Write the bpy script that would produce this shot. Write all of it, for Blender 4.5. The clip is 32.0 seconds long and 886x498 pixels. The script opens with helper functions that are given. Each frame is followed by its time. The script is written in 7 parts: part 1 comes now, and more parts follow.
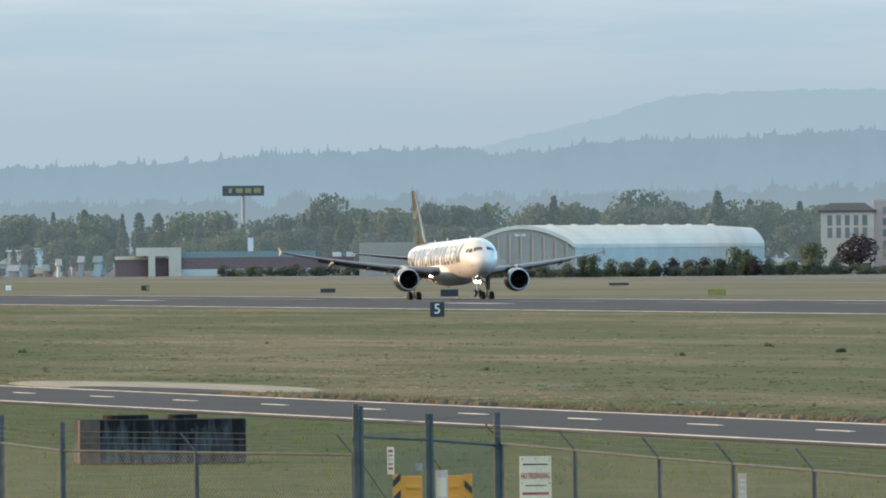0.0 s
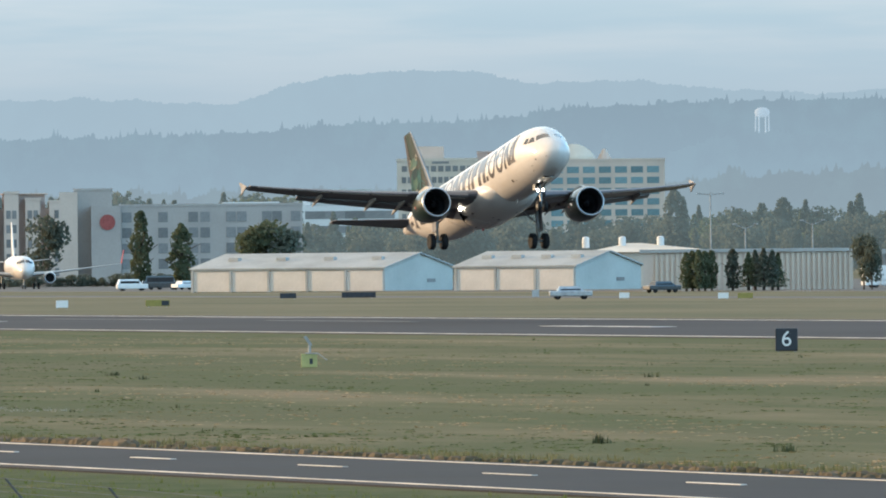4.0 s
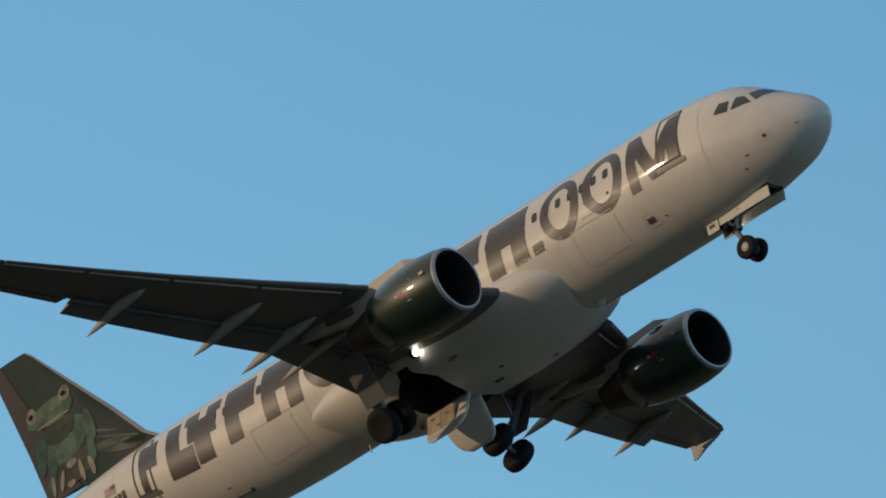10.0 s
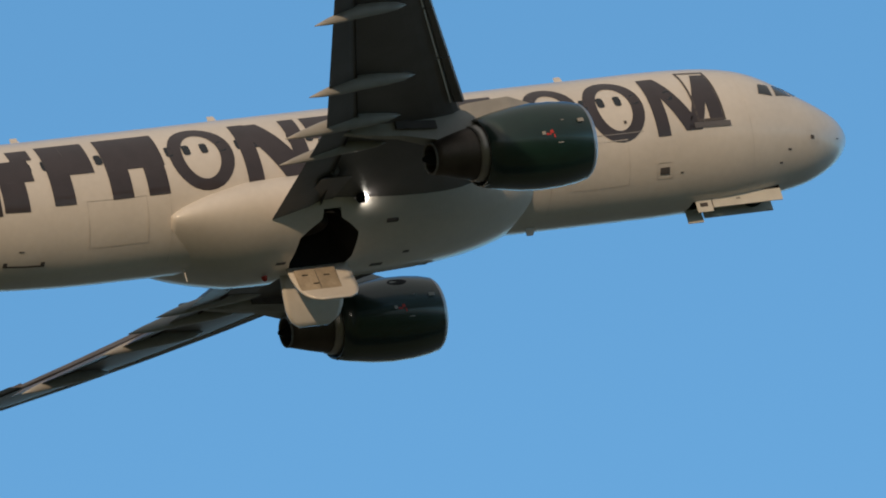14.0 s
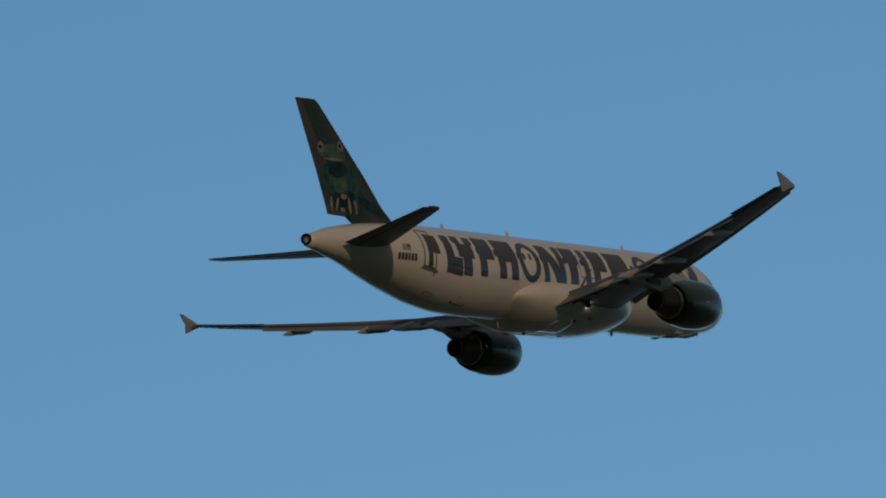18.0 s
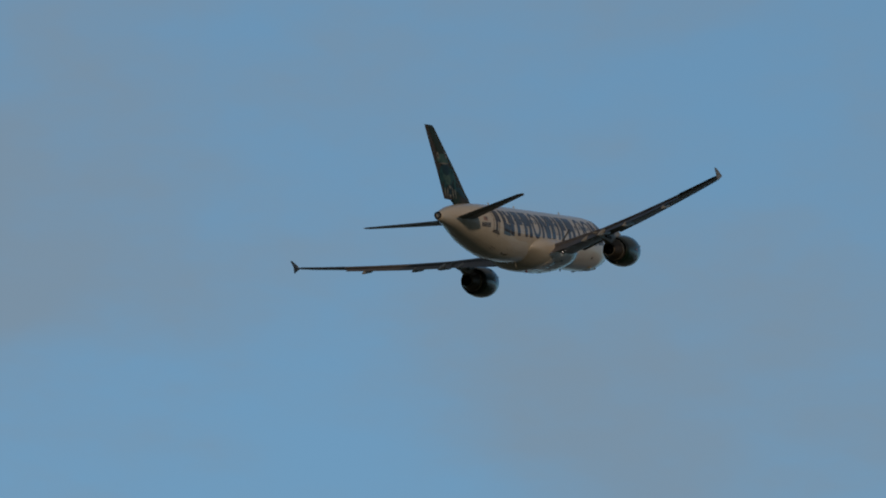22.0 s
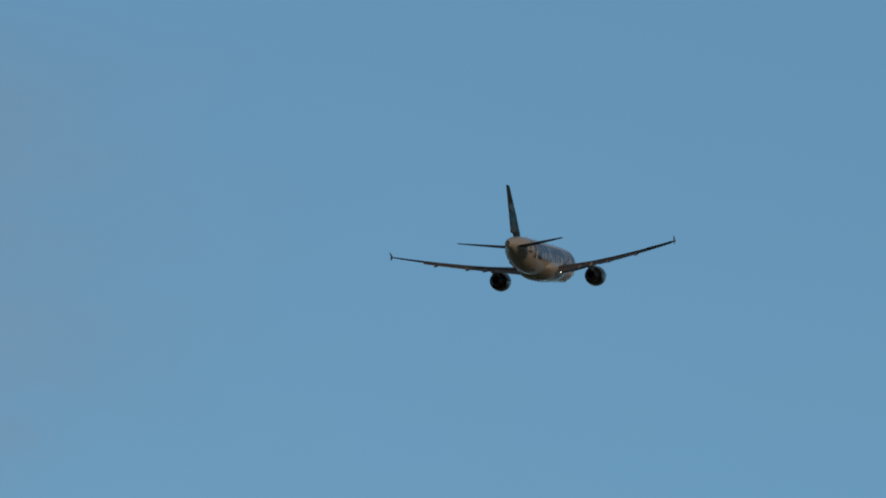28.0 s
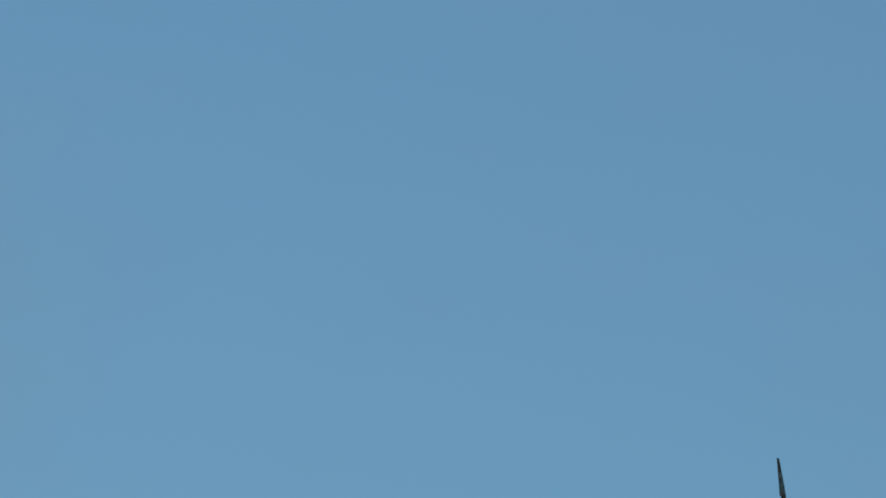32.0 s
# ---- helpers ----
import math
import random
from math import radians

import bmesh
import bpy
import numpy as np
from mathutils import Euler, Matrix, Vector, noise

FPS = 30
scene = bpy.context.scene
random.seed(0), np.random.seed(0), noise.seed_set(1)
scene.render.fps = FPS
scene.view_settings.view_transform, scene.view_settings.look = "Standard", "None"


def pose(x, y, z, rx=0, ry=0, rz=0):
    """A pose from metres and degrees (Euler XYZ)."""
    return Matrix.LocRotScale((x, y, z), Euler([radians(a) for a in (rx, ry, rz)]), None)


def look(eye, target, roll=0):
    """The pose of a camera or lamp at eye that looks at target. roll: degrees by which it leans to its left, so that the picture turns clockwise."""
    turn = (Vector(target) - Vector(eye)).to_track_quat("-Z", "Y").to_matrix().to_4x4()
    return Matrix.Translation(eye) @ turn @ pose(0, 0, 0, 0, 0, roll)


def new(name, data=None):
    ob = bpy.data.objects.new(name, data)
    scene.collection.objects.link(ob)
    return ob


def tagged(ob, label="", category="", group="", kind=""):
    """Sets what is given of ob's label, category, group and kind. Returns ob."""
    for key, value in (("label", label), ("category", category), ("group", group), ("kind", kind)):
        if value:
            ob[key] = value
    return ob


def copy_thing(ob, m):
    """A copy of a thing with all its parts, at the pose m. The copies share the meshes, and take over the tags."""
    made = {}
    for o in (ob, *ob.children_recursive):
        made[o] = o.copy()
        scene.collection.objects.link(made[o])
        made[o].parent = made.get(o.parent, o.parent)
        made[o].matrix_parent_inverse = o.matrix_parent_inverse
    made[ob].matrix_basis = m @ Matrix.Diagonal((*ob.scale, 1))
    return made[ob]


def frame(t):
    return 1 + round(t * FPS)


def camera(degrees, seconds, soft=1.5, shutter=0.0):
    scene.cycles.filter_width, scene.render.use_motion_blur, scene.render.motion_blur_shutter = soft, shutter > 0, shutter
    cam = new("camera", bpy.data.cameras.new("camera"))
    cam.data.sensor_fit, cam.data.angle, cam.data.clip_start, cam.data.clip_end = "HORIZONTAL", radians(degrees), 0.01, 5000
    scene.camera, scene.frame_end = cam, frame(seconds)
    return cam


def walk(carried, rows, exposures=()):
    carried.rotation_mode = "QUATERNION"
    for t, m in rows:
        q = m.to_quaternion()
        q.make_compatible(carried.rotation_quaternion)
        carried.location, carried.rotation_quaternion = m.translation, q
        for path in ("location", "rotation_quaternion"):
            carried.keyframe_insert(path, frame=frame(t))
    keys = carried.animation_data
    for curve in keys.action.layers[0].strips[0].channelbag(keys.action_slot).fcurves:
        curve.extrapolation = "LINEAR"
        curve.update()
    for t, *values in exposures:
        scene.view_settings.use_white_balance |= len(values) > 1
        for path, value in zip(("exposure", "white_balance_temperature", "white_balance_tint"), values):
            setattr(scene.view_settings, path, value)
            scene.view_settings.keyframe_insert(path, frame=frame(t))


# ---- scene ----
cam = camera(4.4865, 32.0, soft=1.9)
EYE = (0.0, 0.0, 4.64)
AIM = [  # seconds, azimuth, elevation, roll
    (0.0, -78.026, 0.027, -0.58), (0.5, -77.559, 0.023, -0.59), (1.0, -77.044, 0.017, -0.60),
    (1.5, -76.506, 0.014, -0.59), (2.0, -75.947, 0.010, -0.55), (2.5, -75.343, 0.003, -0.47),
    (3.0, -74.650, 0.005, -0.43), (3.5, -73.884, 0.011, -0.49), (4.0, -73.066, 0.048, -0.58),
    (4.5, -72.061, 0.232, -0.60), (5.0, -70.947, 0.527, -0.53), (5.5, -69.683, 0.937, -0.42),
    (6.0, -68.252, 1.454, -0.31), (6.5, -66.627, 2.074, -0.24), (7.0, -64.772, 2.825, -0.25),
    (7.5, -62.664, 3.713, -0.26), (8.0, -60.142, 4.800, -0.26), (8.5, -57.161, 6.114, -0.25),
    (9.0, -53.725, 7.611, -0.26), (9.5, -49.679, 9.449, -0.28), (10.0, -44.865, 11.531, -0.29),
    (10.5, -39.142, 13.827, -0.25), (11.0, -32.489, 16.411, -0.21), (11.5, -25.035, 18.899, -0.20),
    (12.0, -16.413, 21.311, -0.20), (12.5, -7.142, 23.213, -0.21), (13.0, 1.811, 24.343, -0.19),
    (13.5, 10.606, 24.892, -0.15), (14.0, 18.714, 25.127, -0.09), (14.5, 25.580, 25.194, -0.06),
    (15.0, 31.868, 25.191, -0.05), (15.5, 37.679, 24.908, -0.08), (16.0, 42.524, 24.363, -0.09),
    (16.5, 46.552, 23.701, -0.07), (17.0, 49.942, 23.002, -0.05), (17.5, 52.864, 22.332, -0.03),
    (18.0, 55.336, 21.670, -0.03), (18.5, 57.439, 21.032, -0.02), (19.0, 59.499, 20.510, -0.00),
    (19.5, 61.321, 20.016, -0.00), (20.0, 62.816, 19.597, -0.02), (20.5, 64.213, 19.174, -0.03),
    (21.0, 65.461, 18.747, -0.04), (21.5, 66.618, 18.358, -0.04), (22.0, 67.699, 18.004, -0.03),
    (22.5, 68.662, 17.674, -0.02), (23.0, 69.507, 17.365, -0.01), (23.5, 70.370, 17.054, -0.00),
    (24.0, 71.105, 16.788, 0.01), (24.5, 71.755, 16.559, 0.01), (25.0, 72.317, 16.342, 0.01),
    (25.5, 72.806, 16.136, 0.01), (26.0, 73.243, 15.944, 0.01), (26.5, 73.651, 15.767, 0.01),
    (27.0, 74.015, 15.612, 0.01), (27.5, 74.306, 15.512, 0.01), (28.0, 74.511, 15.480, 0.02),
    (28.5, 74.662, 15.476, 0.02), (29.0, 74.785, 15.506, 0.01), (29.5, 74.900, 15.539, 0.01),
    (30.0, 75.012, 15.579, 0.01), (30.5, 75.120, 15.622, 0.01), (31.0, 75.208, 15.662, 0.01),
    (31.5, 75.279, 15.703, 0.01), (32.0, 75.352, 15.747, 0.01),
]
FLIGHT = [  # seconds, x, y, z, heading, pitch, bank
    (0.0, -1129.52, 240.24, 3.94, 0.17, 1.36, -0.34), (1.0, -1043.44, 240.44, 4.03, 0.17, 3.10, 0.10),
    (2.0, -956.11, 240.53, 4.50, 0.04, 5.68, 0.85), (3.0, -866.47, 240.08, 5.94, 0.07, 7.73, 0.93),
    (4.0, -776.22, 239.46, 9.40, 0.15, 10.42, -0.10), (4.5, -731.63, 239.35, 12.02, 0.08, 11.74, -0.34),
    (5.0, -686.86, 239.39, 15.29, 0.11, 12.85, -0.32), (5.5, -642.06, 239.63, 19.22, 0.24, 13.75, -0.10),
    (6.0, -597.42, 240.05, 23.64, 0.35, 14.53, 0.15), (6.5, -553.18, 240.70, 28.67, 0.32, 15.17, 0.35),
    (7.0, -509.50, 241.69, 34.12, 0.32, 15.65, 0.21), (7.5, -465.79, 242.75, 39.86, 0.49, 16.11, 0.06),
    (8.0, -422.26, 243.98, 45.96, 0.65, 16.64, -0.10), (8.5, -379.14, 245.52, 52.47, 0.78, 16.98, -0.47),
    (9.0, -336.47, 247.44, 59.38, 1.08, 17.18, -1.04), (9.5, -293.44, 249.11, 66.51, 1.11, 17.33, -1.64),
    (10.0, -250.32, 250.56, 73.82, 1.08, 17.48, -1.78), (10.5, -208.12, 252.76, 81.54, 1.03, 17.66, -1.38),
    (11.0, -166.05, 255.04, 89.45, 1.14, 17.80, -0.99), (11.5, -124.13, 257.51, 97.55, 1.31, 17.50, -0.61),
    (12.0, -82.35, 260.49, 105.96, 1.59, 17.10, -0.50), (12.5, -40.38, 263.65, 114.56, 1.80, 16.83, -1.23),
    (13.0, 1.87, 266.11, 122.96, 1.96, 16.61, -1.81), (13.5, 44.07, 267.78, 131.04, 2.33, 16.33, -1.68),
    (14.0, 86.08, 269.52, 139.14, 2.62, 16.26, -1.47), (14.5, 127.77, 271.08, 147.13, 2.67, 16.13, -1.46),
    (15.0, 169.18, 272.53, 155.02, 2.52, 15.86, -1.28), (15.5, 210.61, 274.28, 163.03, 2.25, 15.53, -0.97),
    (16.0, 252.41, 276.55, 171.37, 1.95, 15.20, -0.63), (16.5, 294.20, 278.78, 179.69, 1.91, 14.98, -0.45),
    (17.0, 335.95, 280.96, 187.98, 1.94, 14.84, -0.31), (17.5, 377.62, 283.09, 196.23, 1.87, 14.82, -0.13),
    (18.0, 419.36, 285.23, 204.49, 1.78, 14.91, 0.01), (18.5, 461.05, 287.29, 212.68, 1.82, 14.92, 0.08),
    (19.0, 503.00, 289.50, 220.96, 1.96, 14.93, -0.01), (19.5, 544.89, 291.68, 229.19, 1.99, 14.96, -0.66),
    (20.0, 586.13, 293.53, 237.11, 2.03, 14.88, -1.78), (20.5, 627.34, 295.41, 245.00, 2.19, 14.93, -3.37),
    (21.0, 668.27, 297.24, 252.77, 2.37, 15.06, -4.86), (22.0, 748.34, 300.43, 267.62, 2.89, 14.72, -5.86),
    (23.0, 827.95, 303.89, 282.28, 3.33, 14.64, -5.58), (24.0, 910.75, 308.82, 297.92, 3.72, 14.61, -4.73),
    (25.0, 993.38, 314.17, 313.42, 3.99, 14.33, -3.51), (26.0, 1075.99, 319.95, 328.82, 4.14, 13.77, -2.19),
    (27.0, 1158.91, 326.12, 344.19, 4.20, 12.97, -1.05), (28.0, 1242.39, 332.59, 359.57, 4.17, 12.09, -0.34),
    (29.0, 1325.96, 339.06, 374.80, 4.09, 11.76, -0.13), (30.0, 1410.07, 345.59, 390.02, 3.88, 12.09, 0.15),
    (31.0, 1494.76, 352.15, 405.25, 3.88, 12.27, 0.25), (32.0, 1580.03, 358.73, 420.47, 3.86, 12.27, 0.25),
]


def aim_pose(az, el, roll):
    a, e = radians(az), radians(el)
    way = Vector((math.sin(a) * math.cos(e), math.cos(a) * math.cos(e), math.sin(e)))
    return look(EYE, Vector(EYE) + way * 100, roll)


def flight_pose(x, y, z, heading, pitch, bank):
    return Matrix.Translation((x, y, z)) @ (Matrix.Rotation(radians(heading), 4, "Z") @ Matrix.Rotation(-radians(pitch), 4, "Y")
                                            @ Matrix.Rotation(radians(bank), 4, "X"))


EXPOSURES = [  # seconds, stops, kelvin, tint
    (0.0, 1.72, 6840, 10), (2.0, 1.73, 6840, 10), (4.5, 1.77, 6840, 10), (5.5, 0.80, 6700, 10), (6.5, 0.20, 6600, 10), (8.0, -0.30, 6500, 10), (8.5, -0.27, 6500, 10), (9.0, -0.20, 6500, 10), (10.0, -0.08, 6500, 10),
    (10.5, 0.08, 6500, 10), (11.0, 0.22, 6500, 10), (12.0, 0.26, 6500, 10), (13.0, 0.36, 6500, 10), (14.0, 0.24, 6500, 10), (15.0, 0.16, 6500, 10), (15.5, 0.00, 6500, 10), (17.5, -1.04, 6450, 10),
    (18.5, -1.34, 6450, 10), (20.0, -1.49, 6450, 10), (22.0, -1.34, 6450, 10), (24.5, -1.40, 6450, 10), (27.0, -1.47, 6450, 10), (32.0, -1.47, 6450, 10)]
walk(cam, [(t, aim_pose(a, e, r)) for t, a, e, r in AIM], EXPOSURES)

# ---- light: a low, warm, hazy evening sun behind the camera, and a sky that is pale near the horizon ----
SUN_AZ, SUN_EL = 216.0, 8.5
world = bpy.data.worlds.new("evening_sky")
scene.world = world
world.use_nodes = True
wn, wl = world.node_tree.nodes, world.node_tree.links
wn.clear()


def wnode(kind, **kw):
    n = wn.new(kind)
    for k, v in kw.items():
        n.inputs[k].default_value = v
    return n


sky = wn.new("ShaderNodeTexSky")
sky.sky_type, sky.sun_disc = "NISHITA", False
sky.sun_elevation, sky.sun_rotation = radians(SUN_EL), radians(SUN_AZ)
sky.air_density, sky.dust_density, sky.ozone_density = 1.0, 0.3, 3.5
tc = wn.new("ShaderNodeTexCoord")
sep = wn.new("ShaderNodeSeparateXYZ")
wl.new(tc.outputs["Generated"], sep.inputs[0])
def wmath(op, a, b, clamp=False):
    n = wn.new("ShaderNodeMath")
    n.operation, n.use_clamp = op, clamp
    for k, v in ((0, a), (1, b)):
        if isinstance(v, (int, float)):
            n.inputs[k].default_value = v
        else:
            wl.new(v, n.inputs[k])
    return n.outputs[0]


def wrange(v, lo, hi, a, b):
    n = wn.new("ShaderNodeMapRange")
    n.interpolation_type = "SMOOTHSTEP"
    for k, x in ((1, lo), (2, hi), (3, a), (4, b)):
        n.inputs[k].default_value = x
    wl.new(v, n.inputs[0])
    return n.outputs[0]


def wnoise(scale, stretch, detail=6.0):
    mp = wn.new("ShaderNodeMapping")
    mp.inputs["Scale"].default_value = stretch
    wl.new(tc.outputs["Generated"], mp.inputs[0])
    t = wnode("ShaderNodeTexNoise", Scale=scale, Detail=detail, Roughness=0.58)
    wl.new(mp.outputs[0], t.inputs["Vector"])
    return t.outputs["Fac"]


def wcolour(fac, a, b):
    n = wn.new("ShaderNodeMix")
    n.data_type = "RGBA"
    wl.new(fac, n.inputs[0])
    for k, v in ((6, a), (7, b)):
        if isinstance(v, tuple):
            n.inputs[k].default_value = (*v, 1)
        else:
            wl.new(v, n.inputs[k])
    return n.outputs[2]


streaks = wnoise(1.6, (8.0, 8.0, 60.0), 4.0)
wisps = wnoise(1.1, (20.0, 20.0, 46.0), 5.0)
low = wrange(sep.outputs["Z"], 0.04, 0.17, 1.0, 0.0)
dot = wn.new("ShaderNodeVectorMath")
dot.operation = "DOT_PRODUCT"
wl.new(tc.outputs["Generated"], dot.inputs[0])
dot.inputs[1].default_value = (-0.87, -0.42, 0.25)
bank = wrange(wmath("ADD", dot.outputs["Value"], wmath("MULTIPLY", wmath("SUBTRACT", streaks, 0.5), 0.5)), 0.42, 0.72, 0.0, 1.0)
gap = wmath("MULTIPLY", wrange(sep.outputs["Z"], 0.112, 0.150, 0.0, 1.0), wmath("MULTIPLY", wrange(sep.outputs["Z"], 0.19, 0.27, 1.0, 0.0), wrange(sep.outputs["Y"], 0.49, 0.55, 0.0, 1.0)))
bank = wmath("MULTIPLY", bank, wmath("SUBTRACT", 1.0, gap))  # the low bank ends in the north-west
veil = wmath("MULTIPLY", wmath("MULTIPLY", wrange(wisps, 0.32, 0.70, 0.16, 0.66), wrange(sep.outputs["Y"], 0.26, 0.34, 0.12, 1.0)), wmath("MULTIPLY", wrange(sep.outputs["X"], 0.60, 0.84, 0.0, 1.0), wrange(sep.outputs["Y"], 0.40, 0.47, 1.0, 0.0)))
fill_overcast = wrange(wmath("SUBTRACT", sep.outputs["Z"], wmath("MULTIPLY", sep.outputs["Y"], 0.55)), 0.38, 0.72, 0.0, 0.85)  # thin warm cloud overhead and to the south, out of view, added as fill light
cover = wmath("MAXIMUM", wmath("MAXIMUM", low, bank), fill_overcast, True)
teal = wcolour(wrange(sep.outputs["Z"], 0.030, 0.085, 0.0, 1.0), (1.76, 1.92, 1.86), (1.48, 1.94, 2.22))
grey = wcolour(wmath("MULTIPLY", wrange(streaks, 0.42, 0.70, 0.0, 0.8), wrange(sep.outputs["Z"], 0.105, 0.14, 1.0, 0.1)), teal, (1.54, 1.66, 1.86))
bands = wnoise(2.2, (9.0, 9.0, 90.0), 4.0)
horizon = wcolour(wrange(sep.outputs["Z"], 0.010, 0.024, 0.0, 1.0), (0.847, 1.100, 1.339), wcolour(wrange(bands, 0.38, 0.66, 0.0, 1.0), (0.912, 1.248, 1.512), (1.152, 1.392, 1.596)))
pale = wcolour(wrange(sep.outputs["Z"], 0.020, 0.034, 0.0, 1.0), horizon, grey)
pale = wcolour(fill_overcast, pale, (1.22, 1.10, 0.95))
lift = wn.new("ShaderNodeVectorMath")
lift.operation = "SCALE"
wl.new(pale, lift.inputs[0])
wl.new(wmath("MULTIPLY", wrange(sep.outputs["Z"], 0.3, 0.9, 1.0, 1.5), wmath("ADD", wmath("MULTIPLY", wrange(sep.outputs["Z"], 0.022, 0.042, 0.0, 0.6), bank), 1.0)), lift.inputs["Scale"])
deep = wnode("ShaderNodeHueSaturation", Hue=0.492, Saturation=1.04, Value=1.66)
wl.new(sky.outputs[0], deep.inputs["Color"])
open_sky = wn.new("ShaderNodeVectorMath")
open_sky.operation = "SCALE"
wl.new(deep.outputs[0], open_sky.inputs[0])
wl.new(wmath("ADD", wrange(sep.outputs["X"], 0.40, 0.92, 0.0, 0.72), wrange(sep.outputs["X"], -0.85, -0.50, 1.10, 0.73)), open_sky.inputs["Scale"])  # paler towards east and west than to the north
east = wnode("ShaderNodeHueSaturation", Hue=0.497, Saturation=0.94, Value=1.0)
wl.new(open_sky.outputs[0], east.inputs["Color"])
clear = wcolour(wrange(sep.outputs["X"], 0.45, 0.80, 0.0, 1.0), open_sky.outputs[0], east.outputs[0])  # hazier in the east
final = wcolour(veil, wcolour(cover, clear, lift.outputs[0]), (3.62, 4.26, 4.78))  # thin mauve cloud in the east
ragged = wmath("ADD", sep.outputs["Z"], wmath("MULTIPLY", wmath("SUBTRACT", wisps, 0.5), 0.022))
cloud = wmath("MULTIPLY", wmath("MULTIPLY", wrange(ragged, 0.112, 0.122, 0.0, 1.0), wrange(ragged, 0.126, 0.134, 1.0, 0.0)),
              wmath("MULTIPLY", wrange(sep.outputs["X"], -0.827, -0.813, 0.75, 0.0), wrange(sep.outputs["X"], -0.89, -0.86, 0.0, 1.0)))
final = wcolour(cloud, final, (1.80, 2.06, 2.52))  # one mauve cloud in the west
bg = wnode("ShaderNodeBackground", Strength=0.15)
wl.new(final, bg.inputs[0])
wl.new(bg.outputs[0], wn.new("ShaderNodeOutputWorld").inputs[0])

sun = new("sun", bpy.data.lights.new("sun", "SUN"))
sun.data.energy, sun.data.angle, sun.data.color = 1.72, radians(1.2), (1.0, 0.72, 0.45)
sd = Vector((math.sin(radians(SUN_AZ)) * math.cos(radians(SUN_EL)), math.cos(radians(SUN_AZ)) * math.cos(radians(SUN_EL)), math.sin(radians(SUN_EL))))
sun.matrix_basis = look(sd * 50, (0, 0, 0))


# ---- materials ----
def material(name, color, rough=0.6, metal=0.0, vary=0.12, scale=2.0, fine=30.0, bump=0.0, tint=None, coat=0.0, emit=0.0, spread=0.0):
    """A surface with variation at two scales; tint: the colour that large patches lean to; spread: change from piece to piece."""
    m = bpy.data.materials.new(name)
    m.use_nodes = True
    n, l = m.node_tree.nodes, m.node_tree.links
    b = n["Principled BSDF"]
    b.inputs["Roughness"].default_value, b.inputs["Metallic"].default_value = rough, metal
    b.inputs["Specular IOR Level"].default_value = 0.5 if rough < 0.55 else 0.25
    b.inputs["Coat Weight"].default_value = coat
    b.inputs["Coat Roughness"].default_value = 0.12
    if emit:
        b.inputs["Emission Color"].default_value, b.inputs["Emission Strength"].default_value = (*color, 1), emit
    co = n.new("ShaderNodeTexCoord")
    big, small = n.new("ShaderNodeTexNoise"), n.new("ShaderNodeTexNoise")
    for t, s, d in ((big, scale, 5), (small, fine, 3)):
        t.inputs["Scale"].default_value, t.inputs["Detail"].default_value = s, d
        l.new(co.outputs["Object"], t.inputs["Vector"])
    mix = n.new("ShaderNodeMix")
    mix.data_type = "RGBA"
    other = tint or tuple(c * (1 - 2.2 * vary) for c in color)
    mix.inputs[6].default_value, mix.inputs[7].default_value = (*color, 1), (*other, 1)
    step = n.new("ShaderNodeMapRange")
    step.inputs[1].default_value, step.inputs[2].default_value = 0.38, 0.68
    l.new(big.outputs["Fac"], step.inputs[0])
    l.new(step.outputs[0], mix.inputs[0])
    hsv = n.new("ShaderNodeHueSaturation")
    val = n.new("ShaderNodeMapRange")
    val.inputs[3].default_value, val.inputs[4].default_value = 1 - vary * 1.3, 1 + vary * 1.3
    l.new(small.outputs["Fac"], val.inputs[0])
    last = val.outputs[0]
    if spread:
        info, sp, mul = n.new("ShaderNodeObjectInfo"), n.new("ShaderNodeMapRange"), n.new("ShaderNodeMath")
        sp.inputs[3].default_value, sp.inputs[4].default_value = 1 - spread, 1 + spread
        l.new(info.outputs["Random"], sp.inputs[0])
        mul.operation = "MULTIPLY"
        l.new(sp.outputs[0], mul.inputs[0])
        l.new(val.outputs[0], mul.inputs[1])
        last = mul.outputs[0]
    l.new(last, hsv.inputs["Value"])
    l.new(mix.outputs[2], hsv.inputs["Color"])
    l.new(hsv.outputs[0], b.inputs["Base Color"])
    if bump:
        bp = n.new("ShaderNodeBump")
        bp.inputs["Strength"].default_value, bp.inputs["Distance"].default_value = bump, 0.05
        l.new(small.outputs["Fac"], bp.inputs["Height"])
        l.new(bp.outputs[0], b.inputs["Normal"])
    return m


WHITE = material("white_paint", (0.69, 0.645, 0.600), 0.5, vary=0.05, scale=0.35, fine=5, coat=0.6)
SATIN = material("satin_white_paint", (0.66, 0.64, 0.59), 0.55, vary=0.05)
DARKTEXT = material("dark_livery_paint", (0.050, 0.040, 0.045), 0.45, vary=0.08, coat=0.6)
GREY = material("grey_wing_paint", (0.146, 0.136, 0.142), 0.42, vary=0.08, scale=0.8, fine=8)
LIGHTGREY = material("light_grey_paint", (0.34, 0.325, 0.305), 0.45, vary=0.06)
GREEN = material("dark_green_cowl_paint", (0.004, 0.022, 0.016), 0.4, vary=0.1, coat=0.8)
FENCE = material("wingtip_paint", (0.26, 0.26, 0.27), 0.5, vary=0.06)
FIN = material("dark_fin_paint", (0.058, 0.060, 0.060), 0.60, vary=0.2, scale=0.5, tint=(0.022, 0.050, 0.043))
FIN.node_tree.nodes["Principled BSDF"].inputs["Specular IOR Level"].default_value = 0.08
